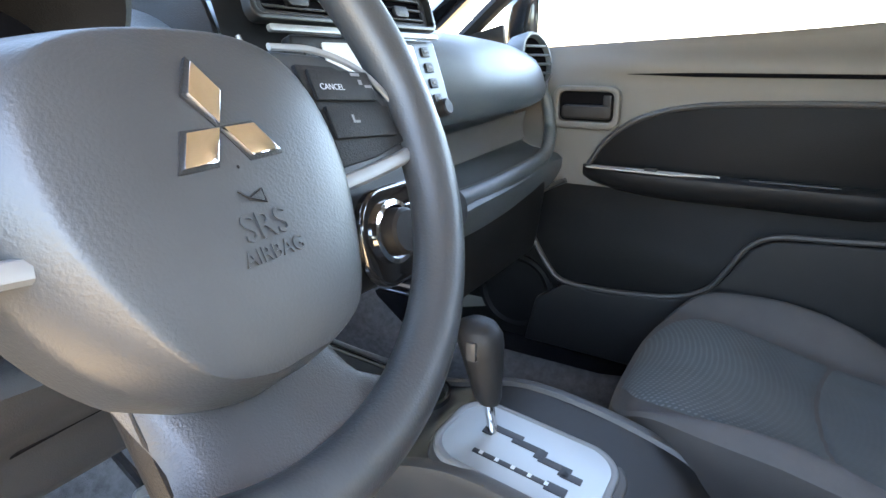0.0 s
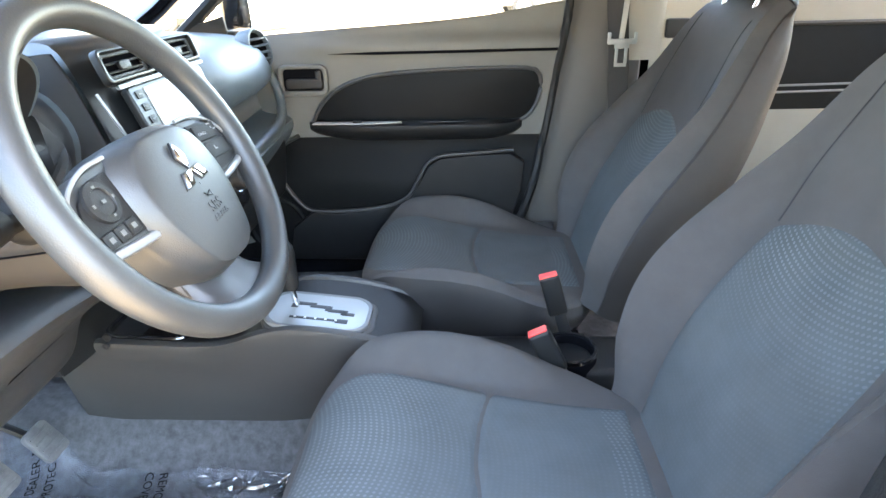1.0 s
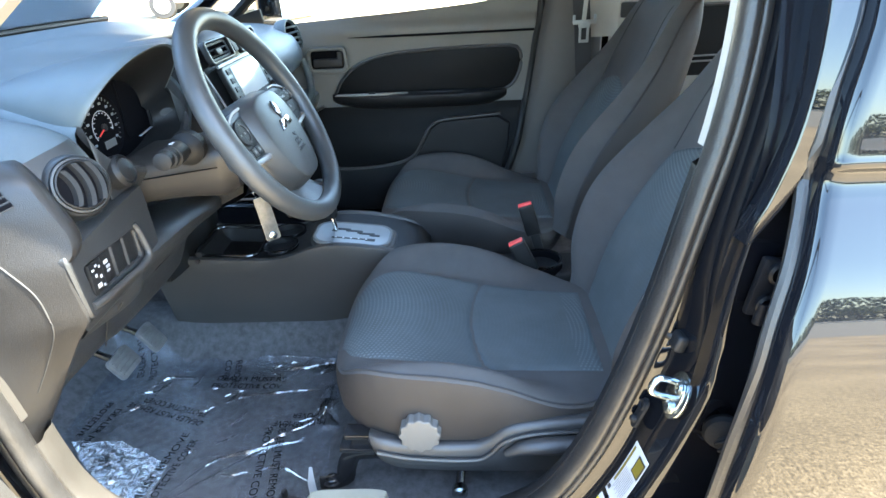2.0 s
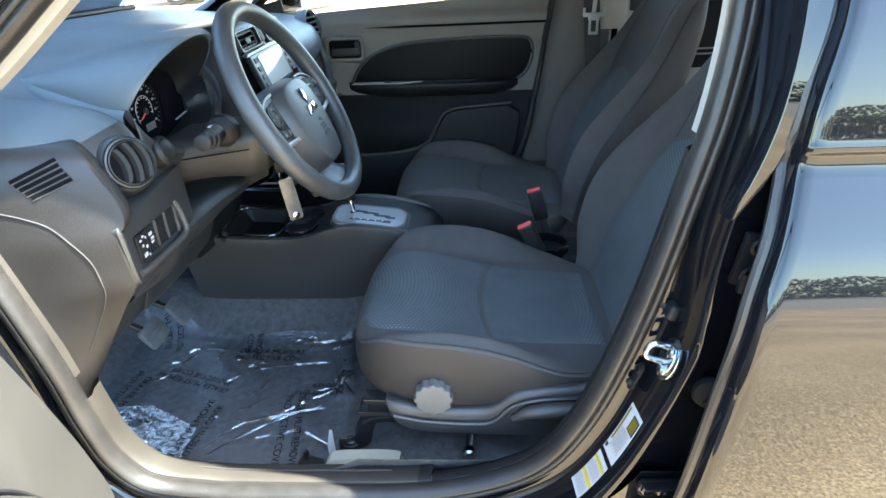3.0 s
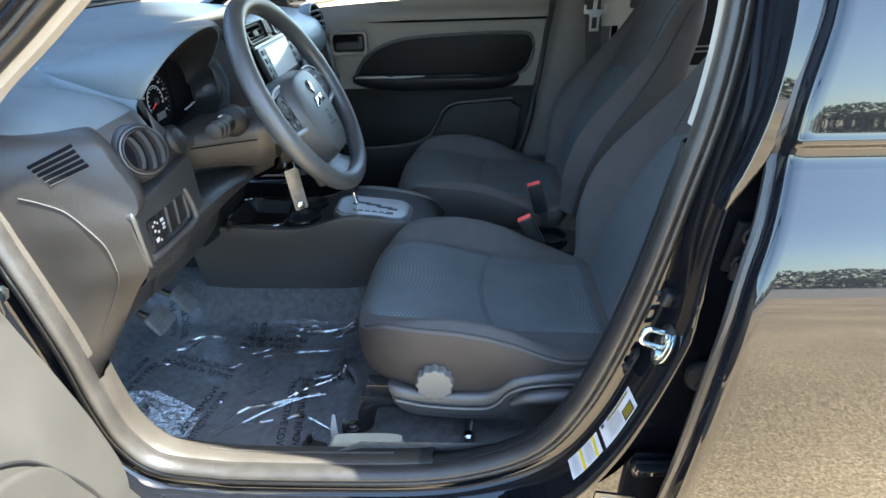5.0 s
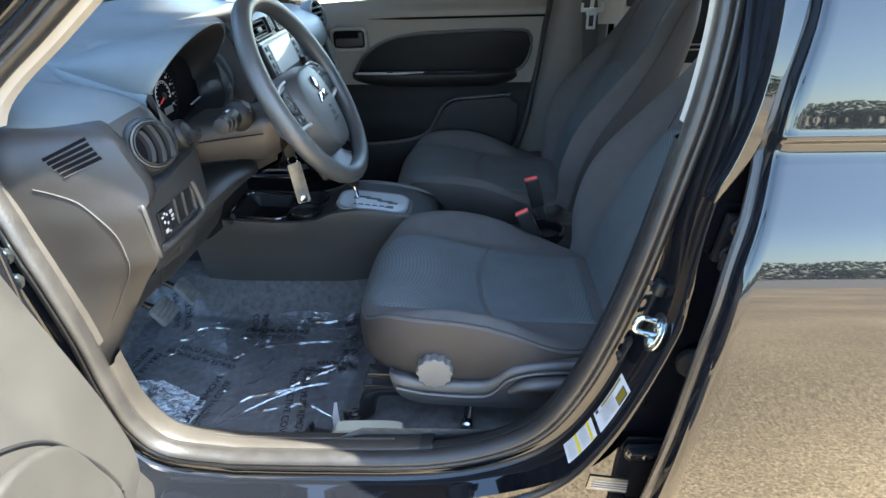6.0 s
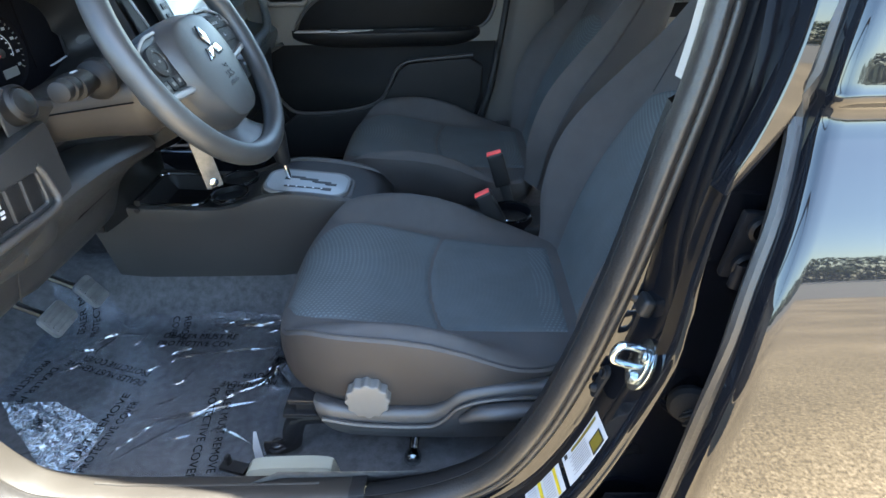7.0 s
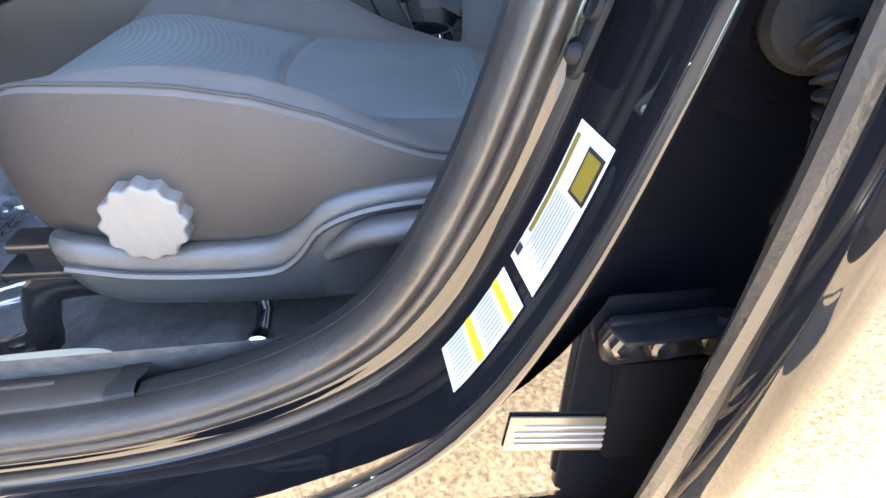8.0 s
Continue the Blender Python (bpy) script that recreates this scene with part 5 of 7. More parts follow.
for nm, pts, w in (("webbing", [(0.62, 0.555, 1.36), (0.635, 0.548, 1.1), (0.65, 0.543, 0.95), (0.665, 0.54, 0.75), (0.68, 0.54, 0.5)], 0.048), ("webbing", [(0.665, 0.535, 1.36), (0.655, 0.525, 1.1), (0.645, 0.515, 0.965)], 0.012)):
    p = spline(pts, 20)
    part(nm, grid([[(x - w / 2, y - 0.002, z), (x, y - 0.003, z), (x + w / 2, y - 0.002, z), (x + w / 2, y, z), (x - w / 2, y, z)] for x, y, z in p], closed_v=True), WEBBING if w > 0.02 else CREAM, belt)
tm = basis((0.648, 0.512, 0.955), (1, 0, 0), (0, 0, 1))
tongue = part("latch_tongue", join(box((0.066, 0.012, 0.006), tm @ pose(0, 0.026, 0), 0.002), box((0.008, 0.024, 0.005), tm @ pose(-0.03, 0.034, 0), 0.002), box((0.008, 0.024, 0.005), tm @ pose(0.03, 0.034, 0), 0.002), box((0.034, 0.010, 0.006), tm @ pose(0, 0.016, 0), 0.002),
                               box((0.007, 0.036, 0.0045), tm @ pose(-0.011, -0.006, 0), 0.001), box((0.007, 0.036, 0.0045), tm @ pose(0.011, -0.006, 0), 0.001), box((0.028, 0.008, 0.0045), tm @ pose(0, -0.026, 0), 0.001)), SILVER, belt, "silver latch tongue")
rd = thing("rear_passenger_door", "closed rear door with grey trim and black insert", "car door")
rows = []
for x in np.linspace(0.74, 1.6, 12):
    zt = 1.085 + 0.05 * (x - 0.74)
    rows.append([(x, y, z) for y, z in ((0.66, zt), (0.63, zt), (0.615, zt - 0.02), (0.60, 1.0), (0.602, 0.95), (0.60, 0.8), (0.58, 0.6), (0.61, 0.4))])
# sun on the rear door trim is painted as beige
part("rear_trim", grid(rows), SUNLITTRIM, rd)
part("rear_insert", slab(rrect(0.66, 0.34, 0.05), 0.006, basis((1.16, 0.606, 0.835), (1, 0, 0), (0, 0, 1)), 0.002), DOORBLACK, rd)
part("insert_lip", tube([(1.16 + x, 0.596, 0.835 + z) for x, z in rrect(0.66, 0.34, 0.05)], 0.006, 6, closed=True), DASH, rd)
for z in (0.858, 0.842):
    part("bright_line", tube([(0.87, 0.590, z), (1.44, 0.590, z + 0.008)], 0.003, 6), SATIN, rd)
part("rear_handle", box((0.06, 0.02, 0.045), pose(0.80, 0.60, 1.0), 0.008), DARKTRIM, rd)
part("rear_frame", tube(spline([(0.745, 0.64, 1.08), (0.70, 0.60, 1.36), (1.2, 0.58, 1.385), (1.6, 0.62, 1.15)], 24), 0.02, 8), DARKTRIM, rd)
tagged(part("rear_bench", box((0.5, 1.15, 0.34), pose(1.55, 0, 0.45), 0.06, 4), SEATCLOTH), "charcoal cloth rear bench seat", "rear seat")

# ---- driver's door, standing open ----
ddoor = thing("driver_door", "open driver door with light grey inner trim", "car door")
DM = basis((-0.315, -0.802, 0), (-0.30, 0.954, 0), (0, 0, 1)) @ Matrix.Diagonal((-1, 1, 1, 1))
rows = []
for u in (0.0, 0.004, 0.012, 0.03, 0.06, 0.10, 0.15, 0.22, 0.3, 0.4, 0.5, 0.65, 0.8, 0.95):
    col = []
    for z in np.linspace(0.36, 0.98, 44):
        b = curve1([(0.36, 0.0), (0.40, 0.045), (0.50, 0.075), (0.60, 0.066), (0.70, 0.045), (0.80, 0.02), (0.90, 0.0), (0.98, 0.0)], z)
        r = math.sqrt(min(1, u / 0.03)) * (0.02 + b) - 0.02
        col.append(DM @ Vector((u, z, r)))
    rows.append(col)
part("inner_trim", grid(rows), DOORTRIM, ddoor, "light grey grained door trim")
pock = spline([(0.34, 0.775, 0.028), (0.275, 0.765, 0.031), (0.216, 0.735, 0.038), (0.165, 0.69, 0.049), (0.135, 0.63, 0.061), (0.115, 0.57, 0.071), (0.11, 0.52, 0.075), (0.13, 0.44, 0.061)], 40)
part("pocket_line", tube([DM @ Vector(p) for p in pock], 0.0028, 6), LOWTRIM, ddoor)
part("pocket_panel", slab([(x + 0.006, z - 0.006) for x, z, _ in pock[::3]] + [(0.34, 0.44)], 0.016, DM @ pose(0, 0, 0.058), 0.007, 3), DOORTRIM, ddoor)
part("pull_pocket", slab(rrect(0.12, 0.045, 0.022), 0.010, DM @ pose(0.035, 0.445, 0.060, 0, 0, 66), 0.004), DOORTRIM, ddoor)
part("door_shell", box((1.0, 0.62, 0.09), DM @ pose(0.49, 0.67, -0.065), 0.02, 3), PAINT, ddoor)
part("door_edge_panel", box((0.03, 0.58, 0.10), DM @ pose(-0.012, 0.66, -0.06), 0.008), PAINT, ddoor)
part("sash", tube([DM @ Vector(p) for p in spline([(0.0, 0.98, -0.05), (0.3, 1.2, -0.03), (0.6, 1.36, 0.03), (0.95, 1.36, 0.03), (1.0, 0.98, -0.05)], 24)], 0.018, 8), PAINT, ddoor)
part("check_arm", box((0.12, 0.018, 0.03), pose(-0.36, -0.765, 0.66, 0, 0, -40), 0.004), STEEL, ddoor)
for z in (0.84, 0.80, 0.52):
    part("hinge_bolt", lathe([(0.012, -0.004), (0.012, 0.006), (0.008, 0.008), (0.0001, 0.008)], basis((-0.345, -0.765, z), (0, 1, 0.1), (0, 0, 1)), 6), ZINC, ddoor)
part("hinge_leaf", box((0.05, 0.012, 0.09), pose(-0.355, -0.768, 0.82, 0, 0, -30), 0.004), PAINT, ddoor)

# ---- rear left door, closed ----
rdoor = thing("rear_door", "closed glossy black rear door mirroring ground and sky", "car door")
RD = [(0.30, -0.835), (0.42, -0.858), (0.55, -0.868), (0.70, -0.866), (0.82, -0.858), (0.90, -0.836), (0.95, -0.815), (0.985, -0.799), (0.998, -0.798), (1.004, -0.803), (1.012, -0.801), (1.04, -0.7965), (1.06, -0.793), (1.15, -0.770), (1.38, -0.665)]
rows = []
for z in np.concatenate((np.linspace(0.33, 0.96, 40), np.linspace(0.965, 1.03, 20), np.linspace(1.04, 1.36, 14))):
    y = curve1(RD, z)
    e = curve1([(0.3, 0.530), (0.40, 0.540), (0.5, 0.551), (0.6, 0.562), (0.71, 0.574), (0.8, 0.585), (0.85, 0.592), (0.91, 0.607), (0.98, 0.620), (1.05, 0.628), (1.12, 0.641), (1.36, 0.66)], z)
    rows.append([(e + 0.06, y + 0.13, z), (e + 0.035, y + 0.06, z), (e + 0.004, y + 0.046, z), (e - 0.010, y + 0.040, z), (e - 0.017, y + 0.034, z), (e - 0.018, y + 0.027, z), (e - 0.015, y + 0.0235, z), (e - 0.0135, y + 0.0255, z), (e - 0.0115, y + 0.019, z), (e - 0.010, y + 0.008, z), (e - 0.007, y + 0.002, z), (e - 0.003, y, z), (e + 0.006, y, z)] + [(e + 0.008 + (1.55 - e) * t ** 1.5, y + 0.02 * t * t, z) for t in np.linspace(0.04, 1, 14)])
part("door_skin", grid(rows), PAINT, rdoor, angle=100)
part("door_edge_strip", tube([(curve1([(0.3, 0.530), (0.40, 0.540), (0.5, 0.551), (0.6, 0.562), (0.71, 0.574), (0.8, 0.585), (0.85, 0.592), (0.91, 0.607), (0.98, 0.620), (1.05, 0.628), (1.12, 0.641), (1.36, 0.66)], z) - 0.014, curve1(RD, z) + 0.027, z) for z in np.linspace(0.34, 1.34, 60)], 0.0065, 8), RUBBER, rdoor, "black rubber strip along the door edge")
wf = spline([(0.85, -0.803, 1.022), (0.825, -0.802, 1.03), (0.820, -0.799, 1.05), (0.835, -0.780, 1.14), (0.87, -0.714, 1.30)], 24)
part("window_trim", tube(wf + [(1.5, -0.68, 1.30), (1.5, -0.795, 1.05)], 0.008, 8), CHROME, rdoor)
part("window_glass", grid([[(0.83, -0.802, 1.03), (1.5, -0.798, 1.05)], [(0.84, -0.782, 1.14), (1.5, -0.780, 1.14)], [(0.875, -0.718, 1.30), (1.5, -0.71, 1.30)]]), GLOSSBLACK, rdoor, "dark rear window glass")
part("handle_cap", box((0.03, 0.02, 0.03), pose(0.83, -0.805, 1.035), 0.006), SILVER, rdoor)
# ---- trim and fittings round the driver's doorway ----
def strip(lo, hi, offsets, keep=None):
    """Part of a band round the opening, for the loop points that keep() takes."""
    rows = []
    for i in range(lo, hi):
        i %= len(LOOP)
        o = outward(i)
        rows.append([Vector(LOOP[i]) + o * a + Vector((0, b, 0)) for a, b in offsets])
    return grid(rows)


def loop_index(x, z):
    return min(range(len(LOOP)), key=lambda i: (LOOP[i][0] - x) ** 2 + (LOOP[i][2] - z) ** 2)


trim = thing("sill_trim", "grey plastic sill and pillar trim along the doorway", "sill trim", kind="structure")
i_front, i_mid, i_b, i_top = loop_index(-0.335, 0.60), loop_index(0.22, 0.385), loop_index(0.57, 0.985), loop_index(0.53, 1.345)
SILL = [(-0.012, 0.012), (-0.022, 0.018), (-0.024, 0.026), (-0.018, 0.040), (-0.016, 0.058), (-0.010, 0.066), (0.010, 0.070), (0.06, 0.074)]
part("scuff_plate", strip(i_front - len(LOOP), i_mid, SILL), SILLTRIM, trim, "grey plastic scuff plate, sunlit at the front")
part("pillar_foot_trim", strip(i_mid, i_b, [(-0.012, 0.012), (-0.020, 0.018), (-0.020, 0.03), (-0.006, 0.05), (0.03, 0.07), (0.1, 0.09)]), LOWTRIM, trim)
part("upper_pillar_trim", strip(i_b, i_top, [(-0.012, 0.012), (-0.0195, 0.018), (-0.0210, 0.03), (-0.006, 0.05), (0.03, 0.07), (0.1, 0.09)]), CREAM, trim, "pale grey upper pillar trim")
part("cap_joint", strip(i_mid - 1, i_mid + 1, [(-0.013, 0.011), (-0.0235, 0.017), (-0.0255, 0.026), (-0.0195, 0.041), (-0.0175, 0.06)]), DARKTRIM, trim)
i_a0, i_a1 = loop_index(-0.02, 1.31), loop_index(-0.395, 0.97)
# windscreen pillar carries its sunlight in the beige colour
part("screen_pillar_trim", strip(i_a0, i_a1, [(-0.012, 0.010), (-0.030, 0.02), (-0.034, 0.035), (-0.015, 0.06), (0.03, 0.075)]), SUNLITTRIM, trim, "windscreen pillar trim painted beige as sunlit")
i_c = loop_index(-0.335, 0.62)
part("dash_side_trim", strip(i_a1, i_c, [(-0.012, 0.012), (-0.020, 0.018), (-0.020, 0.03), (0.0, 0.045)]), SILLTRIM, trim)
part("raised_lip", tube([Vector(LOOP[i % len(LOOP)]) + Vector((0, 0.046, 0)) - outward(i % len(LOOP)) * 0.0175 for i in range(loop_index(-0.19, 0.38) - len(LOOP) if loop_index(-0.19, 0.38) > 75 else loop_index(-0.19, 0.38), loop_index(0.17, 0.385))], 0.0022, 6), SILLTRIM, trim)

JZ = [(Vector(LOOP[i]) + outward(i) * 0.032).z for i in range(len(LOOP))]
JB = [i for i in range(len(LOOP)) if LOOP[i][0] > 0.2 and LOOP[i][2] < 1.2]


def jamb(z, b, lift=0.0012):
    """A point on the painted jamb behind the opening, at height z and b to the side."""
    pairs = [(i, j) for i, j in zip(JB, JB[1:]) if JZ[i] <= z <= JZ[j] and JZ[j] > JZ[i]]
    i, j = pairs[0]
    t = (z - JZ[i]) / (JZ[j] - JZ[i])
    a = 0.030 + (0.034 - 0.030) * (b + 0.03) / (-0.032) - lift
    p = Vector(LOOP[i]).lerp(Vector(LOOP[j]), t)
    o = outward(i).lerp(outward(j), t)
    return p + o * a + Vector((0, b, 0))


def sticker(z0, z1, b0, b1, lift=0.0012, n=12):
    return grid([[jamb(z0 + (z1 - z0) * k / n, b, lift) for b in np.linspace(b0, b1, 4)] for k in range(n + 1)])


lab = thing("tyre_label", "white and yellow information label stuck to the pillar", "label", "pillar labels")
part("label_paper", sticker(0.5275, 0.6105, -0.020, -0.058), WHITE, lab)
part("block_border", sticker(0.5785, 0.6035, -0.038, -0.056, 0.0016), INK, lab)
part("label_block", sticker(0.5805, 0.6015, -0.040, -0.054, 0.0020), OLIVE, lab, "olive yellow printed block")
part("label_bar", sticker(0.5465, 0.6045, -0.0225, -0.0265, 0.0018), OLIVE, lab)
for k in range(9):
    part("print_line", sticker(0.5395 + 0.004 * (k % 2), 0.5755, -0.0290 - 0.0028 * k, -0.0299 - 0.0028 * k, 0.0018, 4), LABELPRINT, lab)
part("label_mark", sticker(0.5320, 0.5380, -0.0215, -0.0275, 0.0018, 3), INK, lab)
lab2 = thing("load_label", "white label with two yellow stripes stuck to the pillar", "label", "pillar labels")
part("label_paper", sticker(0.458, 0.520, -0.020, -0.056), WHITE, lab2)
for z in (0.479, 0.507):
    part("label_stripe", sticker(z, z + 0.005, -0.0205, -0.0555, 0.0018, 3), YELLOW, lab2)
for k in range(10):
    part("print_line", sticker(0.462, 0.476, -0.0225 - 0.0032 * k, -0.0234 - 0.0032 * k, 0.0018, 3), LABELPRINT, lab2)
    part("print_line", sticker(0.488, 0.504, -0.0225 - 0.0032 * k, -0.0234 - 0.0032 * k, 0.0018, 3), LABELPRINT, lab2)

# latch striker
strk = thing("latch_striker", "zinc-plated door latch striker bolted to the pillar", "latch striker")
c = jamb(0.706, -0.042, 0.002)
sm = basis(c, (0, -1, 0), (0.32, 0, 0.947))
part("striker_plate", slab([(0.004 + 0.024 * math.cos(a), 0.031 * math.sin(a)) for a in np.linspace(0, 2 * math.pi, 37)[:-1]], 0.004, sm, 0.0012), ZINC, strk)
loop = spline([(-0.006, 0.012, 0.003), (-0.006, 0.012, 0.018), (-0.006, 0.010, 0.026), (-0.006, 0.000, 0.029), (-0.006, -0.010, 0.026), (-0.006, -0.012, 0.018), (-0.006, -0.012, 0.003)], 24)
part("striker_loop", tube([sm @ Vector(p) for p in loop], 0.0046, 10, up=(0, 1, 0)), ZINC, strk)
for y in (0.018, -0.018):
    part("striker_bolt", lathe([(0.008, 0.003), (0.008, 0.007), (0.005, 0.009), (0.0001, 0.0085)], sm @ pose(0.010, y * 0.8, 0.002), 16), ZINC, strk)
part("raised_step", slab([(0.004 + 0.017 * math.cos(a), 0.022 * math.sin(a)) for a in np.linspace(0, 2 * math.pi, 33)[:-1]], 0.0025, sm @ pose(0, 0, 0.0035), 0.001), ZINC, strk)

# plugs, bumper and the flange strip
plug = thing("pillar_plug", "grey plastic plug with a round recess in the pillar flange", "plug")
c = jamb(0.648, -0.015, 0.011)
pm = basis(c, (0, -1, 0), (0.33, 0, 0.944))
part("plug_plate", slab(rrect(0.016, 0.046, 0.0078, 6), 0.004, pm, 0.001), BOOT, plug)
part("plug_ring", lathe([(0.0075, 0.003), (0.0072, 0.007), (0.005, 0.007), (0.0045, 0.004), (0.0001, 0.004)], pm @ pose(0, 0.013, 0), 18), BOOT, plug)
part("plug_dome", lathe([(0.006, 0.003), (0.0055, 0.007), (0.003, 0.010), (0.0001, 0.0105)], pm @ pose(0, -0.011, 0), 16), BOOT, plug)
bump = thing("rubber_bumper", "black rubber bump stop on the pillar", "bump stop")
c = jamb(0.757, -0.014, 0.002)
bm_ = basis(c, (0, -1, 0), (0.3, 0, 0.95))
part("stop_block", box((0.022, 0.022, 0.014), bm_ @ pose(0, 0, 0.006), 0.005, 3), DARKTRIM, bump)
part("stop_tip", lathe([(0.006, 0.010), (0.005, 0.022), (0.003, 0.024), (0.0001, 0.024)], bm_ @ pose(-0.006, -0.002, 0, 0, -30, 0), 14), DARKTRIM, bump)
# rear door hinges, wiring boot
for z, nm in ((0.868, "rear_hinge"),):
    hin = thing("door_hinge_assembly", "black painted rear door hinge with two bolts", "hinge", "rear door hinges")
    part("hinge_leaf", box((0.038, 0.010, 0.066), pose(0.603, -0.770, z, 0, 8, 0), 0.004), HINGE, hin)
    part("hinge_arm", box((0.04, 0.014, 0.022), pose(0.612, -0.776, z - 0.03, 0, 0, -8), 0.005), HINGE, hin)
    part("hinge_pin", tube([(0.592, -0.780, z - 0.036), (0.594, -0.780, z - 0.012)], 0.006, 12), HINGE, hin)
    for dz in (0.02, -0.016):
        part("hinge_bolt", lathe([(0.012, 0.0), (0.0125, 0.005), (0.0095, 0.007), (0.008, 0.001), (0.0001, 0.0005)], basis((0.601 + dz * 0.15, -0.775, z + dz), (1, 0, 0), (0, 0, 1)), 22), HINGE, hin)
low = thing("hinge_bracket", "dusty black lower hinge bracket below the pillar", "hinge bracket")
part("bracket_plate", slab([(-0.034, -0.012), (-0.028, -0.017), (0.024, -0.017), (0.034, -0.010), (0.036, 0.006), (0.030, 0.013), (-0.030, 0.015), (-0.036, 0.004)], 0.006, basis((0.548, -0.779, 0.512), (1, 0, 0.05), (0, 0, 1)), 0.002), HINGE, low)
part("bracket_lip", slab([(-0.034, 0.0), (0.034, 0.0), (0.040, 0.012), (0.030, 0.020), (-0.028, 0.018)], 0.003, basis((0.548, -0.780, 0.524), (1, 0, 0.05), (0, -1, 0)), 0.001), HINGE, low)
part("bracket_arm", tube(spline([(0.570, -0.788, 0.514), (0.584, -0.796, 0.512), (0.594, -0.806, 0.502), (0.598, -0.815, 0.482), (0.598, -0.822, 0.460)], 18), 0.015, 10, flat=0.35, up=(1, 0, 0)), HINGE, low)
# black block stands for a shaded opening under the bracket
part("opening_shade", box((0.055, 0.012, 0.085), pose(0.555, -0.776, 0.448), 0.006), FLATBLACK, low)
for x, z, r in ((0.524, 0.512, 0.0085), (0.546, 0.509, 0.0080), (0.571, 0.513, 0.0065)):
    part("bracket_bolt", lathe([(r * 1.35, 0.0), (r * 1.35, 0.0015), (r, 0.002), (r, 0.006), (r * 0.7, 0.0075), (r * 0.6, 0.005), (0.0001, 0.005)], basis((x, -0.785, z), (1, 0, 0), (0, 0, 1)), 6 if r > 0.008 else 14), STEEL, low)
boot = thing("wiring_boot", "ribbed grey rubber wiring boot between pillar and rear door", "wiring boot")
c = Vector((0.592, -0.763, 0.667))
m = basis(c, (0.9, -0.25, 0.0), (0.05, 0.1, 0.99))
part("boot_flange", lathe([(0.022, -0.004), (0.023, 0.003), (0.020, 0.008), (0.014, 0.010), (0.0001, 0.010)], m, 30), BOOT, boot)
path = spline([c + Vector((-0.002, -0.006, -0.002)), c + Vector((0.004, -0.020, -0.016)), c + Vector((0.010, -0.024, -0.036)), c + Vector((0.018, -0.018, -0.060))], 34)
part("boot_tube", tube(path, [0.0105 + 0.0022 * (1 if (i // 2) % 2 else -1) for i in range(34)], 14), BOOT, boot)
vl = thing("sill_plate", "pale printed plate low on the sill", "label")
# tan of the mirrored ground is put into the clear sticker's colour
STICKER = material("ground_tinted_sticker", (0.085, 0.072, 0.05), 0.25)
part("plate_face", box((0.078, 0.0015, 0.030), pose(0.505, -0.7768, 0.430, 0, 8, 0), 0.0004), STICKER, vl)
for k in range(4):
    part("print_line", box((0.064 - 0.012 * (k == 3), 0.001, 0.0034 if k == 0 else 0.0016), pose(0.503, -0.7780, 0.4205 + 0.0058 * k, 0, 8, 0), 0), LABELPRINT, vl)
# ---- front seats: built round the middle of the seat, y across ----
CX, CA, CB = 0.308, 0.252, 0.232


def cushion(x, y):
    """Height of the cushion's top."""
    mid = curve1([(0.03, 0.50), (0.055, 0.535), (0.10, 0.562), (0.16, 0.566), (0.24, 0.55), (0.34, 0.53), (0.60, 0.515)], x)
    side = curve1([(0.03, 0.505), (0.06, 0.55), (0.11, 0.585), (0.18, 0.60), (0.26, 0.60), (0.34, 0.58), (0.45, 0.525), (0.60, 0.50)], x)
    k = curve1([(0, 0.0), (0.145, 0.05), (0.165, 0.14), (0.205, 1.0), (0.235, 0.85)], abs(y))
    return mid + (side - mid) * k


def plan(a, k=1.0):
    c, s = math.cos(a), math.sin(a)
    e = 2 / 3.4
    return CX + k * CA * math.copysign(abs(c) ** e, c), k * CB * math.copysign(abs(s) ** e, s)


def uv_patch(name, rows, uvs, mat, parent):
    bm = grid(rows)
    bm.verts.ensure_lookup_table()
    flat = [q for r in uvs for q in r]
    lay = bm.loops.layers.uv.new("UVMap")
    bm.verts.index_update()
    for f in bm.faces:
        for l in f.loops:
            l[lay].uv = flat[l.vert.index]
    return part(name, bm, mat, parent)


BUP = Vector((0.40, 0, 0.917)).normalized()
BFW = Vector((-BUP.z, 0, BUP.x))


def back_w(s):
    return curve1([(0, 0.205), (0.08, 0.222), (0.2, 0.235), (0.37, 0.225), (0.49, 0.200), (0.58, 0.175), (0.645, 0.138), (0.675, 0.078)], s)


def back_front(s, y):
    """How far the back's front stands out, at height s and y across."""
    w = back_w(s)
    bol = curve1([(0, 0.03), (0.1, 0.06), (0.22, 0.072), (0.34, 0.052), (0.48, 0.014), (0.675, 0.0)], s)
    crown = 0.012 * math.sin(min(1, s / 0.36) * math.pi) - curve1([(0.54, 0.0), (0.62, 0.012), (0.675, 0.05)], s)
    k = curve1([(0, 0), (0.58, 0.04), (0.68, 0.16), (0.88, 1.0), (1.0, 0.55)], min(1, abs(y) / w))
    return crown + bol * k - 0.022 * curve1([(0.9, 0), (1.0, 1)], min(1, abs(y) / w))


def back_point(s, y, lift=0.0):
    return Vector((0.548, 0, 0.495)) + BUP * s + BFW * (back_front(s, y) + lift) + Vector((0, y, 0))


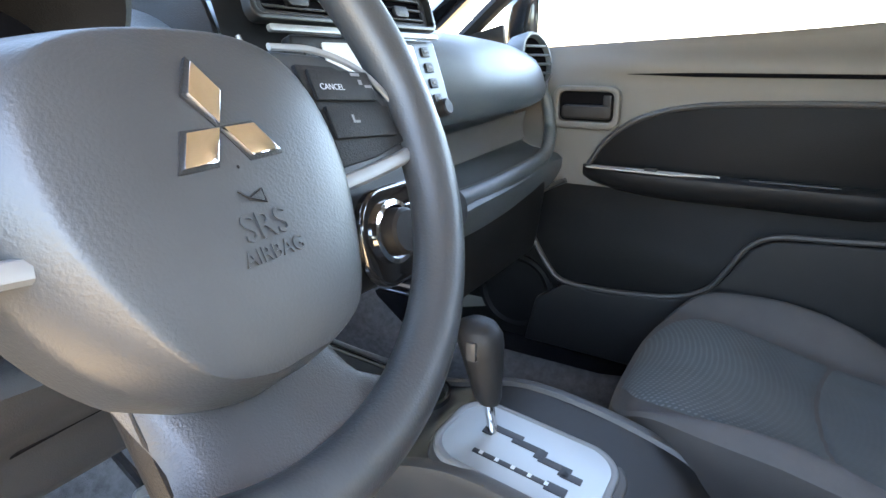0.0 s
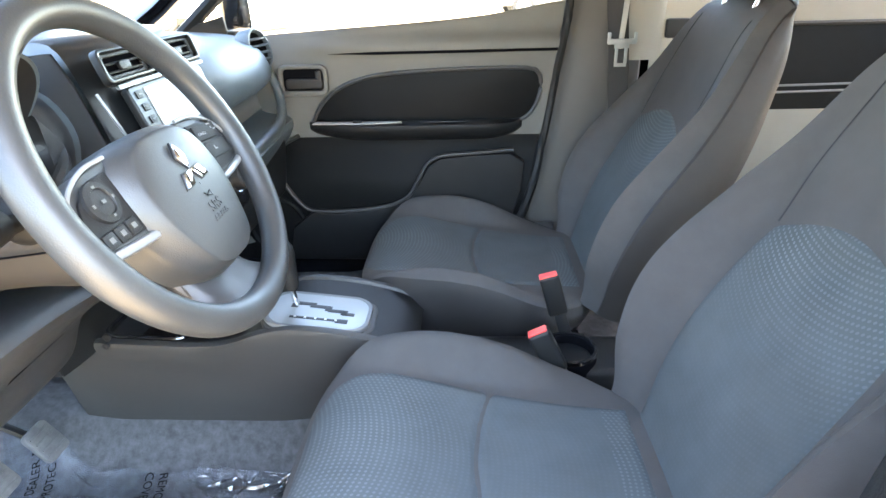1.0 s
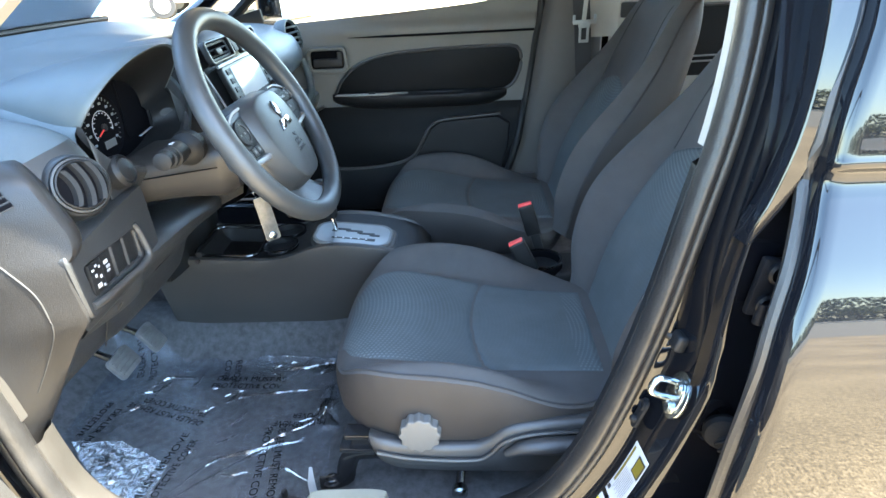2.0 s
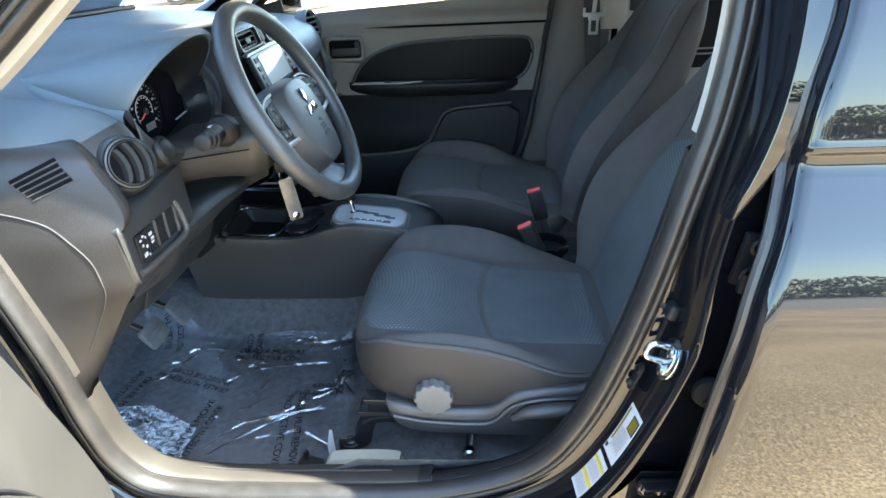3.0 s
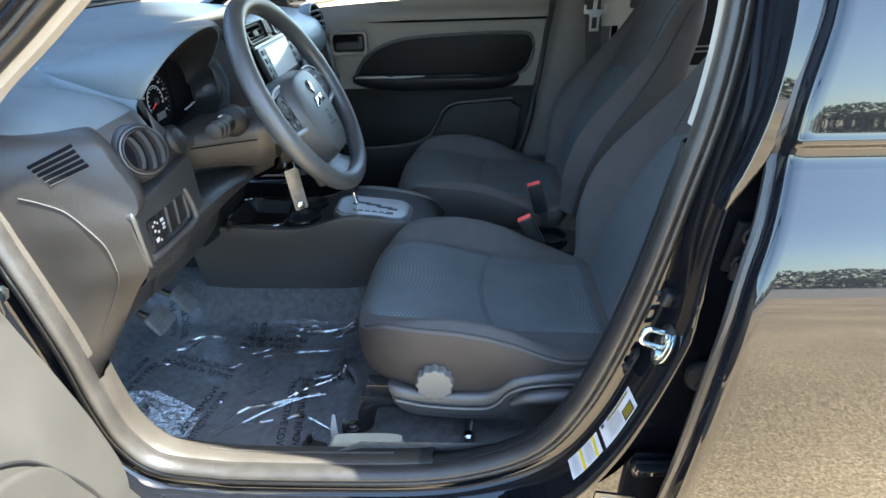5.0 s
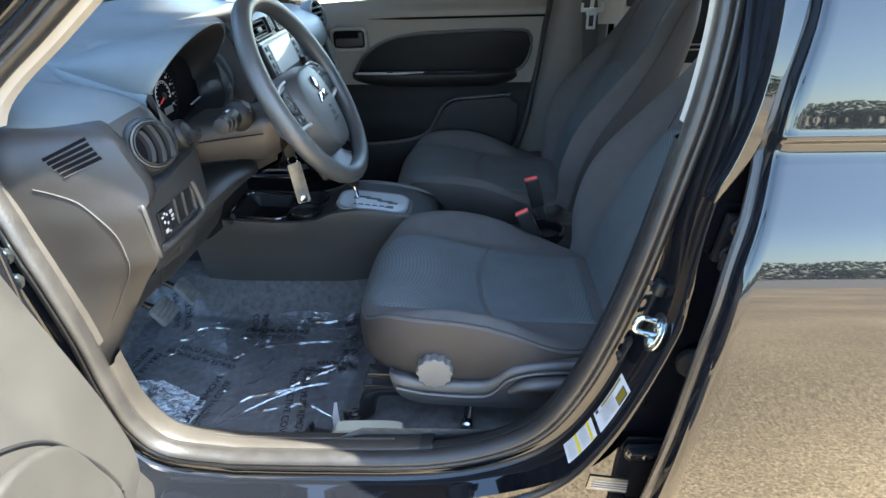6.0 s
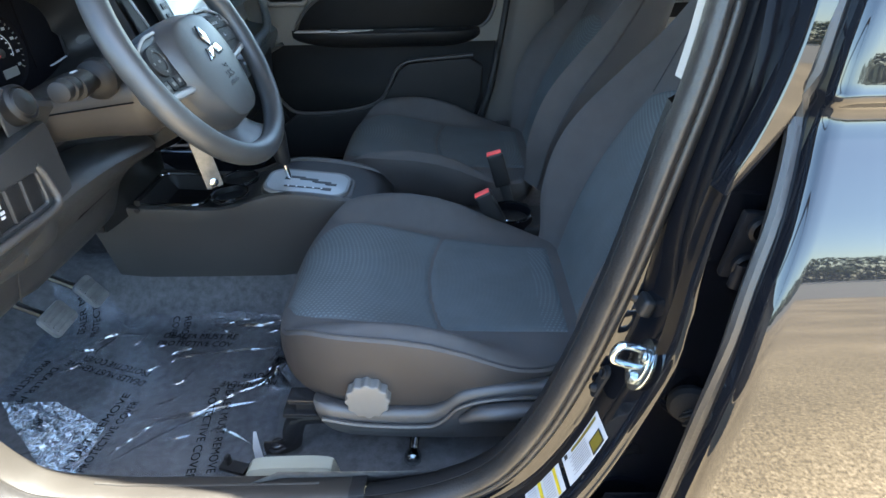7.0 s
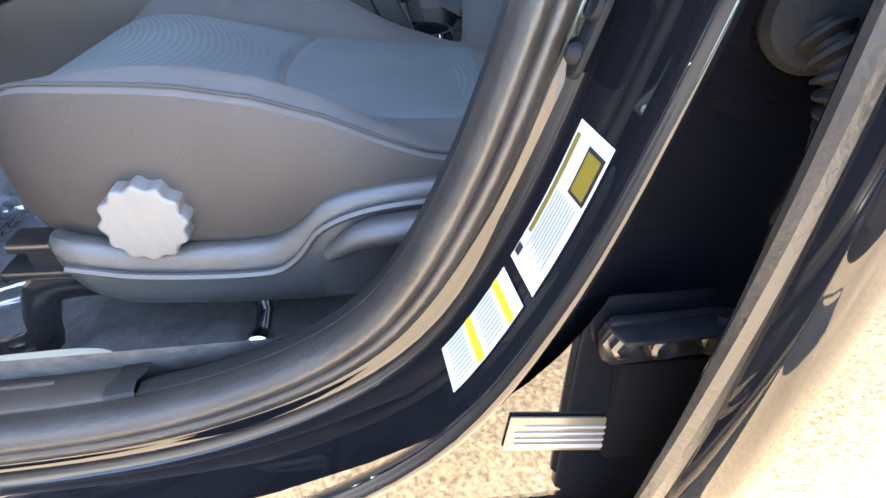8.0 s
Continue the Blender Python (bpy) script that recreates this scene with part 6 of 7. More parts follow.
def build_seat(name, label, side):
    seat = thing(name, label, "car seat", "front seats")
    # cushion: rings from the middle out over the fold and down the side
    rows = []
    n = 96
    for k in np.linspace(0.02, 1.0, 40):
        rows.append([(x, y, cushion(x, y)) for x, y in (plan(2 * math.pi * i / n, k) for i in range(n))])
    for k, dz, w in ((1.022, -0.006, 1.0), (1.036, -0.022, 0.9), (1.04, -0.05, 0.5), (1.03, -0.08, 0.0), (0.98, -0.12, -1), (0.85, -0.14, -1)):
        ring = []
        for i in range(n):
            x, y = plan(2 * math.pi * i / n, k)
            xe, ye = plan(2 * math.pi * i / n, 1.0)
            z = cushion(xe, ye) + dz
            low = {1.0: z, 0.9: z, 0.5: z * 0.6 + 0.4 * 0.52, 0.0: z * 0.2 + 0.8 * 0.475, -1: 0.44 if dz > -0.13 else 0.42}[w]
            ring.append((x, y, low))
        rows.append(ring)
    part("cushion", grid(rows[:41], closed_v=True), SEATCLOTH, seat)
    part("cushion_side", grid(rows[40:], closed_v=True), SEATSIDE, seat, "dark brown-grey cushion side cover")
    # dotted insert, with the seam that crosses it
    rows, uvs = [], []
    for x in np.linspace(0.062, 0.53, 94):
        hw = curve1([(0.062, 0.095), (0.09, 0.135), (0.14, 0.156), (0.30, 0.150), (0.53, 0.135)], x)
        r, q = [], []
        for v in np.linspace(-1, 1, 61):
            y = hw * v
            xs = 0.300 + 0.025 * (y / 0.15) ** 2
            edge = min(1.0, min((1 - abs(v)) * hw, x - 0.058, 0.534 - x) / 0.014)
            lift = -0.004 + 0.0075 * math.sqrt(max(0.0, edge)) - 0.0055 * math.exp(-((x - xs) / 0.0045) ** 2)
            r.append((x, y, cushion(x, y) + lift))
            q.append((y, x))
        rows.append(r)
        uvs.append(q)
    uv_patch("cushion_insert", rows, uvs, DOTTED, seat)
    # piping along the fold of the outer side
    fold = []
    for i in range(8, 41):
        x, y = plan(2 * math.pi * i / n * 1.0, 1.006)
        fold.append((x, side * abs(y), cushion(x, y) + 0.0005))
    part("seam", tube(fold, 0.0016, 5), SEAM, seat)
    # backrest
    rows = []
    for s in np.linspace(0, 0.675, 64):
        w = back_w(s)
        deep = curve1([(0, 0.09), (0.3, 0.115), (0.54, 0.09), (0.64, 0.055), (0.675, 0.02)], s)
        ring = [back_point(s, y) for y in (w * math.sin(math.pi / 2 * v) for v in np.linspace(-1, 1, 41))]
        for f, y in ((0.02, 1.02), (0.3, 1.04), (0.6, 1.01), (0.85, 0.93), (1.0, 0.75), (1.05, 0.35)):
            ring.append(back_point(s, w * 0.999) - BFW * (f * (deep + back_front(s, w * 0.999) + 0.0)) + Vector((0, w * (y - 0.999), 0)))
        for f, y in ((1.05, 0.35), (1.0, 0.75), (0.85, 0.93), (0.6, 1.01), (0.3, 1.04), (0.02, 1.02)):
            ring.append(back_point(s, -w * 0.999) - BFW * (f * (deep + back_front(s, w * 0.999))) - Vector((0, w * (y - 0.999), 0)))
        rows.append(ring)
    part("backrest", grid([r[1:40] for r in rows]), SEATCLOTH, seat)
    part("back_cover", grid([r[39:] + r[:2] for r in rows]), SEATSIDE, seat, "dark brown-grey side and rear cover")
    part("back_top", grid([rows[-1][1:40], [back_point(0.672, y) - BFW * 0.03 for y in (0.078 * math.sin(math.pi / 2 * v) for v in np.linspace(-1, 1, 41)[1:40])]]), SEATCLOTH, seat)
    for v in (-1, 1):
        part("seam", tube([back_point(q, v * curve1([(0.36, 0.128), (0.45, 0.132), (0.60, 0.118)], q), 0.0002) for q in np.linspace(0.365, 0.60, 20)], 0.0014, 5), SEAM, seat)
    rows, uvs = [], []
    for t in np.linspace(0, 1, 76):
        r, q = [], []
        for v in np.linspace(-1, 1, 51):
            top = 0.405 - 0.045 * v * v
            s = 0.012 + (top - 0.012) * t
            hw = curve1([(0, 0.128), (0.15, 0.148), (0.3, 0.142), (0.4, 0.125)], s)
            y = hw * v
            edge = min(1.0, min((1 - abs(v)) * hw, (1 - t) * top, s) / 0.012)
            lift = -0.004 + 0.007 * math.sqrt(max(0.0, edge))
            r.append(back_point(s, y, lift))
            q.append((y, 0.9 - s))
        rows.append(r)
        uvs.append(q)
    uv_patch("back_insert", rows, uvs, DOTTED, seat)
    # head restraint on two posts
    hc = Vector((0.548, 0, 0.495)) + BUP * 0.745 + BFW * -0.02
    hm = basis(hc, (0, 1, 0), BUP)
    rows = []
    for z, k in ((-0.045, 0.55), (-0.043, 0.8), (-0.035, 0.95), (0.0, 1.0), (0.025, 0.96), (0.038, 0.8), (0.042, 0.5)):
        rows.append([hm @ Vector((0.125 * k * math.copysign(abs(math.cos(a)) ** 0.55, math.cos(a)), 0.085 * k * math.copysign(abs(math.sin(a)) ** 0.6, math.sin(a)), z))
                     for a in np.linspace(0, 2 * math.pi, 41)[:-1]])
    head = part("head_restraint", grid(rows, closed_v=True, cap=True), SEATCLOTH, seat)
    for y in (-0.07, 0.07):
        part("post", tube([hc - BUP * 0.15 + Vector((0, y, 0)), hc - BUP * 0.05 + Vector((0, y, 0))], 0.006, 10), CHROME, seat)
    # frame, rails and feet under the cushion
    part("seat_pan", box((0.42, 0.40, 0.04), pose(0.31, 0, 0.43), 0.012), DARKTRIM, seat)
    for y in (-0.21, 0.21):
        part("rail", box((0.44, 0.030, 0.010), pose(0.30, y, 0.452, 0, 2, 0), 0.003), STEEL, seat)
        part("lower_rail", box((0.46, 0.042, 0.009), pose(0.30, y, 0.428, 0, 2, 0), 0.003), STEEL, seat)
        part("rail_web", box((0.44, 0.016, 0.026), pose(0.31, y, 0.440, 0, 2, 0), 0.002), STEEL, seat)
        foot = spline([(0.16, y, 0.412), (0.11, y, 0.412), (0.085, y, 0.405), (0.072, y, 0.375), (0.066, y, 0.35), (0.045, y, 0.338), (0.02, y, 0.336)], 18)
        part("front_foot", tube(foot, 0.017, 8, flat=0.35, up=(0, 1, 0)), STEEL, seat)
        part("foot_bolt", lathe([(0.016, 0.0), (0.016, 0.003), (0.011, 0.004), (0.011, 0.011), (0.008, 0.013), (0.0001, 0.013)], pose(0.042, y, 0.339), 16), STEEL, seat)
        part("rear_foot", box((0.04, 0.03, 0.11), pose(0.46, y, 0.375, 0, -12, 0), 0.004), STEEL, seat)
    part("latch_rod", tube([(0.27, side * 0.19, 0.40), (0.275, side * 0.205, 0.36), (0.272, side * 0.23, 0.345)], 0.008, 10), STEEL, seat)
    part("rod_cap", lathe([(0.0001, -0.010), (0.012, -0.010), (0.014, -0.004), (0.014, 0.006), (0.010, 0.010), (0.0001, 0.011)], basis((0.272, side * 0.238, 0.345), (1, 0, 0), (0, 0, 1)), 20), ZINC, seat, "bright zinc bolt end")
    # side shield with dial and recliner lever
    shield = shield_part(seat, side)
    return seat


def shield_part(seat, side):
    outline_lo = [(0.125, 0.466), (0.132, 0.438), (0.15, 0.418), (0.18, 0.405), (0.30, 0.396), (0.40, 0.396), (0.52, 0.402)]
    outline_hi = [(0.125, 0.476), (0.15, 0.474), (0.20, 0.465), (0.30, 0.462), (0.325, 0.474), (0.352, 0.497), (0.40, 0.508), (0.46, 0.512), (0.52, 0.515)]
    rows = []
    for t in np.linspace(0, 1, 60):
        x = 0.125 + 0.395 * t
        lo, hi = curve1(outline_lo, x), curve1(outline_hi, x)
        end = min(1, t / 0.06)
        yo = 0.238 * 0.985 + 0.012 * math.sqrt(end)
        col = []
        for z, d in ((lo, -0.03), (lo + 0.001, -0.006), (lo + 0.006, -0.001), (lo + (hi - lo) * 0.5, 0.004), (hi - 0.010, 0.003), (hi - 0.004, 0.0), (hi - 0.001, -0.004), (hi - 0.001, -0.012), (hi - 0.010, -0.03)):
            col.append((x, side * (yo + d), z))
        rows.append(col)
    shield = part("side_shield", grid(rows), SHIELD, seat, "dark grey plastic seat side shield")
    # raised step line along the shield
    step = spline([(0.14, side * 0.2535, 0.455), (0.2, side * 0.2555, 0.443), (0.30, side * 0.2555, 0.438), (0.325, side * 0.2555, 0.45), (0.35, side * 0.2555, 0.478), (0.40, side * 0.2555, 0.494), (0.5, side * 0.2555, 0.499)], 40)
    part("moulded_edge", tube(step, 0.0035, 6), SHIELD, shield)
    lev = spline([(0.352, side * 0.256, 0.452), (0.38, side * 0.262, 0.472), (0.42, side * 0.264, 0.478), (0.50, side * 0.262, 0.480)], 22)
    part("recliner_lever", tube(lev, [0.006 + 0.010 * math.sin(math.pi * min(1, (i + 1) / 14) / 2) for i in range(22)], 12, flat=0.9), SHIELD, shield, "smooth dark recliner lever")
    out = []
    for i in range(108):
        a = 2 * math.pi * i / 108
        r = 0.0325 + 0.0018 * math.cos(12 * a)
        out.append((r * math.cos(a), r * math.sin(a)))
    part("height_dial", slab(out, 0.022, basis((0.213, side * 0.236, 0.493), (1, 0, 0), (0, 0, 1)) if side < 0 else basis((0.213, side * 0.236, 0.493), (-1, 0, 0), (0, 0, 1)), 0.003, 3), KNOBGREY, shield, "scalloped grey seat height dial")
    return shield


driver_seat = build_seat("driver_seat", "charcoal cloth driver seat with dotted insert, empty", -1)
driver_seat.location.y = -0.335
passenger_seat = build_seat("passenger_seat", "charcoal cloth passenger seat with dotted insert, empty", 1)
passenger_seat.location.y = 0.318
# ---- loose and small things ----
# release lever cover beside the seat
rel = thing("release_lever", "pale beige fuel and boot release lever on the floor", "release lever")
rows = []
for t in np.linspace(0, 1, 20):
    x = -0.01 + 0.165 * t
    h = curve1([(0, 0.010), (0.12, 0.062), (0.2, 0.072), (0.5, 0.076), (0.9, 0.074), (0.97, 0.06), (1, 0.006)], t)
    rows.append([(x, -0.625, 0.29), (x, -0.622, 0.295 + h * 0.7), (x, -0.612, 0.295 + h), (x, -0.588, 0.295 + h * 0.98), (x, -0.580, 0.295 + h * 0.7), (x, -0.578, 0.275)])
part("lever_cover", grid(rows, cap=True), BEIGE, rel)

# buckles
for y, z, x, lean, grp in ((-0.088, 0.545, 0.425, -26, "driver"), (0.052, 0.575, 0.452, -16, "passenger")):
    b = thing("belt_buckle", "black seat belt buckle with a red release button", "belt buckle", "belt buckles")
    m = pose(x, y, z, 0, lean, 0)
    part("buckle_body", box((0.038, 0.024, 0.085), m, 0.006, 3), DARKTRIM, b)
    part("release_button", box((0.034, 0.018, 0.008), m @ pose(-0.001, 0, 0.041), 0.003), RED, b, "red release button")
    part("buckle_stem", box((0.024, 0.012, 0.12), m @ pose(0.002, 0, -0.09), 0.004), DARKTRIM, b)

# keys on a tag below the column
keys = thing("key_tag", "clear plastic key tag hanging from the ignition", "key tag")
km = basis((-0.104, -0.226, 0.728), (0.75, 0.45, 0.1), (-0.12, -0.05, 0.99))
TAG = material("cloudy_key_tag", (0.12, 0.11, 0.098), 0.2, mottle=0.3, mscale=60)
part("tag_body", slab(rrect(0.030, 0.096, 0.004), 0.003, km @ pose(0, -0.006, 0), 0.001), TAG, keys)
part("tag_rivet", lathe([(0.008, 0.0), (0.008, 0.005), (0.006, 0.006), (0.0001, 0.006)], km @ pose(0.0, -0.043, 0.001), 18), ZINC, keys)
part("key_head", slab(rrect(0.022, 0.036, 0.008), 0.006, basis((-0.107, -0.25, 0.81), (0.75, 0.45, 0.1), (-0.12, -0.25, 0.96)), 0.002), DARKTRIM, keys)
part("key_ring", tube([km @ Vector((0.010 * math.cos(a), 0.050 + 0.012 * math.sin(a), 0.002)) for a in np.linspace(0, 2 * math.pi, 21)[:-1]], 0.001, 6, closed=True), ZINC, keys)

# pedals
PEDAL = material("worn_pedal_rubber", (0.10, 0.10, 0.10), 0.55, grain=300, bump=0.001, mottle=0.25, mscale=40)
for nm, label, c, w, h in (("brake_pedal", "grey ribbed brake pedal on a steel arm", (-0.485, -0.262, 0.395), 0.075, 0.055), ("accelerator_pedal", "dark ribbed accelerator pedal", (-0.49, -0.135, 0.372), 0.055, 0.07)):
    pd = thing(nm, label, "pedal")
    m = basis(c, (0, 1, 0), (-0.55, 0, 0.83))
    part("pedal_pad", slab(rrect(w, h, 0.01), 0.012, m, 0.003), PEDAL, pd)
    for k in range(4):
        part("pad_rib", box((w * 0.82, 0.004, 0.003), m @ pose(0, h * (-0.3 + 0.2 * k), 0.013), 0.001), PEDAL, pd)
    part("pedal_arm", tube([m @ Vector((0, 0, 0)), m @ Vector((0, 0.10, -0.05)), m @ Vector((0, 0.25, -0.06))], 0.008, 8), STEEL, pd)

# printed protective film over the driver's footwell
film = thing("floor_film", "crinkled clear plastic floor film with printed words", "floor film")
FO = [(-0.60, -0.36), (-0.36, -0.575), (-0.30, -0.59), (-0.02, -0.59), (0.012, -0.54), (0.012, -0.36), (-0.012, -0.22), (-0.03, -0.125), (-0.12, -0.122), (-0.22, -0.116), (-0.29, -0.128), (-0.35, -0.118), (-0.42, -0.125), (-0.50, -0.085), (-0.62, -0.07)]


def crumple(x, y):
    """How creased the film is: 0 where it lies taut, 1 in the gathered corners."""
    v = Vector((x, y, 0))
    front = 1.0 if y < -0.44 - 0.52 * (x + 0.34) and y < -0.38 and x < -0.325 else 0.0
    edge = max(0, min(1, (x + 0.075) / 0.05)) * (1 if y > -0.36 else 0.25)
    back = max(0, min(1, (y + 0.18) / 0.06)) * (1 if -0.24 < x < 0 else 0.35)
    return front, max(edge, back) * (0.5 + 0.5 * noise.noise(v * 9))


def film_z(x, y):
    v = Vector((x, y, 0))
    toe = max(0, -0.62 - x) * 1.1
    taut = noise.noise(v * 5) * 0.004 + noise.noise(v * 17) * 0.0009
    w = Vector((x * 0.86 + y * 0.5, -x * 0.5 + y * 0.86, 0))
    ridge = (1 - min(1, abs(noise.noise(Vector((w.x * 3, w.y * 22, 2)))) * 12)) ** 2 * 0.0035 * max(0, noise.noise(v * 4 + Vector((4, 4, 0))) + 0.35)
    front, loose = crumple(x, y)
    fine = front * (noise.noise(v * 130) * 0.0022 + noise.noise(v * 60) * 0.0026)
    gather = loose * (abs(noise.noise(v * 15)) * 0.035 + abs(noise.noise(v * 38)) * 0.016)
    tunnel = 0.1 * math.exp(-(y / 0.10) ** 4)
    return 0.281 + tunnel + toe + taut + ridge + fine + gather


def inside(x, y, poly):
    hit = False
    for (x1, y1), (x2, y2) in zip(poly, poly[1:] + poly[:1]):
        if (y1 > y) != (y2 > y) and x < (x2 - x1) * (y - y1) / (y2 - y1) + x1:
            hit = not hit
    return hit


nx, ny = 290, 290
for nm, corner, mat, lab in (("film_sheet", 0.0, FILM, "clear crinkled film"), ("gathered_corner", 1.0, GATHER, "finely crumpled film corner")):
    bm = bmesh.new()
    vs = {}
    for i in range(nx):
        for j in range(ny):
            x, y = -0.65 + 0.68 * i / (nx - 1), -0.60 + 0.64 * j / (ny - 1)
            if inside(x + 0.006 * noise.noise(Vector((x, y, 0)) * 30), y, FO) and crumple(x, y)[0] == corner:
                vs[i, j] = bm.verts.new((x, y, film_z(x, y)))
    for i in range(nx - 1):
        for j in range(ny - 1):
            q = [vs.get(k) for k in ((i, j), (i + 1, j), (i + 1, j + 1), (i, j + 1))]
            if all(q):
                bm.faces.new(q)
    sheet = part(nm, bm, mat, film, lab, angle=180)
    sheet.visible_shadow = False
# printed notices, each in two lines
for x0, y0, x1, y1, words in ((-0.30, -0.335, -0.50, -0.268, "DEALER MUST REMOVE"), (-0.30, -0.308, -0.47, -0.252, "PROTECTIVE COVER"),
                              (-0.515, -0.285, -0.535, -0.40, "DEALER MU"), (-0.545, -0.265, -0.56, -0.37, "PROTECTIVE"),
                              (-0.345, -0.545, -0.320, -0.365, "MUST REMOVE"), (-0.318, -0.550, -0.294, -0.385, "PROTECTIVE COVER"),
                              (-0.32, -0.187, -0.15, -0.195, "DEALER MUST RE"), (-0.325, -0.212, -0.155, -0.220, "PROTECTIVE COV"),
                              (-0.115, -0.345, -0.085, -0.555, "DEALER MUST REMOVE"), (-0.143, -0.355, -0.118, -0.57, "PROTECTIVE COVER"),
                              (-0.02, -0.348, -0.135, -0.342, "MUST REMOVE"), (-0.04, -0.322, -0.10, -0.318, "COVER"),
                              (-0.485, -0.185, -0.515, -0.085, "PROTECTIVE"), (-0.520, -0.175, -0.548, -0.085, "DEALER MU"),
                              (-0.285, -0.130, -0.272, -0.205, "REMOVE"), (-0.312, -0.130, -0.300, -0.195, "COVER")):
    d = math.hypot(x1 - x0, y1 - y0)
    lay = pose((x0 + x1) / 2, (y0 + y1) / 2, 0, 0, 0, math.degrees(math.atan2(y1 - y0, x1 - x0)))
    tx = lettering("printed_text", words, 0.0225, lay, FLATBLACK, film, 0.0)
    xs = [v.co.x for v in tx.data.vertices]
    k = d / (max(xs) - min(xs))
    for v in tx.data.vertices:
        v.co.x *= k
        q = lay @ v.co
        v.co.z = max(film_z(q.x + a, q.y + b) for a in (-0.006, 0, 0.006) for b in (-0.006, 0, 0.006)) + 0.003


def fold(pts, width, tall):
    """A standing crease of the film, thin and pinched, along a bent line."""
    p = spline(pts, 26)
    rows = []
    for i, (x, y) in enumerate(p):
        t = i / 25
        a, b = Vector(p[max(0, i - 1)]), Vector(p[min(25, i + 1)])
        n = Vector((-(b - a).y, (b - a).x)).normalized()
        x, y = x + 0.002 * noise.noise(Vector((x * 40, y * 40, 7))), y + 0.002 * noise.noise(Vector((x * 40, y * 40, 3)))
        s = math.sin(math.pi * t) ** 0.6 * (0.75 + 0.5 * noise.noise(Vector((x * 60, y * 60, 1))))
        z = film_z(x, y) + 0.0015
        rows.append([(x + n.x * o * width * s, y + n.y * o * width * s, z + tall * h * s) for o, h in ((-1, 0), (-0.25, 0.7), (0.05, 1.0), (0.35, 0.6), (1, 0))])
    return grid(rows)


frng = random.Random(3)
FOLDS = [((-0.29, -0.52), (-0.23, -0.44), (-0.16, -0.41)), ((-0.28, -0.53), (-0.17, -0.44), (-0.05, -0.38)), ((-0.26, -0.25), (-0.16, -0.24), (-0.05, -0.23)),
         ((-0.47, -0.21), (-0.44, -0.18), (-0.37, -0.18)), ((-0.47, -0.12), (-0.42, -0.15), (-0.39, -0.155)), ((-0.24, -0.44), (-0.13, -0.41), (-0.05, -0.39)),
         ((-0.55, -0.38), (-0.48, -0.40), (-0.40, -0.44)), ((-0.10, -0.34), (-0.05, -0.32), (-0.02, -0.23)), ((-0.20, -0.125), (-0.16, -0.155), (-0.09, -0.15), (-0.04, -0.13)),
         ((-0.43, -0.19), (-0.45, -0.23), (-0.45, -0.25)), ((-0.17, -0.43), (-0.10, -0.37), (-0.03, -0.33)), ((-0.13, -0.47), (-0.09, -0.46), (-0.02, -0.50))]
for pts in FOLDS:
    part("film_fold", fold(pts, frng.uniform(0.0028, 0.0048), frng.uniform(0.004, 0.007)), FOLD, film, angle=60)
for k in range(96):
    zone = k % 4
    if zone == 0:
        x, y, a, ln = frng.uniform(-0.24, -0.02), frng.uniform(-0.18, -0.125), frng.uniform(0, 3.14), 0.02
    elif zone == 1:
        x, y, a, ln = frng.uniform(-0.05, -0.005), frng.uniform(-0.36, -0.14), frng.uniform(0.6, 2.4), 0.025
    elif zone == 2:
        x = frng.uniform(-0.52, -0.35)
        y, a, ln = -0.47 - 0.52 * (x + 0.34) - frng.uniform(0, 0.05), frng.uniform(-0.9, 0.3), 0.018
    else:
        x, y, a, ln = frng.uniform(-0.5, -0.04), frng.uniform(-0.5, -0.12), frng.gauss(0.45, 0.4), frng.uniform(0.008, 0.03)
    if not inside(x, y, FO):
        continue
    dx, dy = math.cos(a) * ln, math.sin(a) * ln
    part("film_fold", fold([(x - dx, y - dy), (x + dy * 0.2, y - dx * 0.2), (x + dx, y + dy)], frng.uniform(0.0015, 0.004), frng.uniform(0.002, 0.006)), FOLD, film, angle=60)
# torn film corner and floor hook
part("film_tab", grid([[(-0.012, -0.53, 0.285), (0.006, -0.535, 0.287)], [(-0.012, -0.528, 0.315), (0.003, -0.53, 0.32)], [(-0.004, -0.526, 0.355), (0.002, -0.527, 0.357)]]), WHITE, film)
hook = thing("floor_hook", "small black mat hook on the carpet", "mat hook")
part("hook_base", box((0.05, 0.022, 0.008), pose(-0.045, -0.545, 0.288, 0, 0, -15), 0.003), DARKTRIM, hook)
part("hook_post", box((0.008, 0.012, 0.024), pose(-0.055, -0.54, 0.30, 0, 0, -15), 0.003), DARKTRIM, hook)

# windscreen
ws = part("windscreen", grid([[(x - 0.10 * (1 - (y / w) ** 2), y, z) for y in np.linspace(-w, w, 13)] for x, w, z in ((-0.96, 0.67, 0.985), (-0.70, 0.655, 1.10), (-0.45, 0.63, 1.22), (-0.25, 0.605, 1.32), (-0.10, 0.59, 1.375))]), GLASS)
tagged(ws, "clear curved windscreen", "windscreen", kind="structure")
tagged(part("screen_seal", tube([(-0.826 - 0.10 * (1 - (y / 0.67) ** 2), y, 1.043) for y in np.linspace(-0.66, 0.66, 25)], 0.009, 8), RUBBER), "black rubber strip along the windscreen base", "trim", kind="structure")
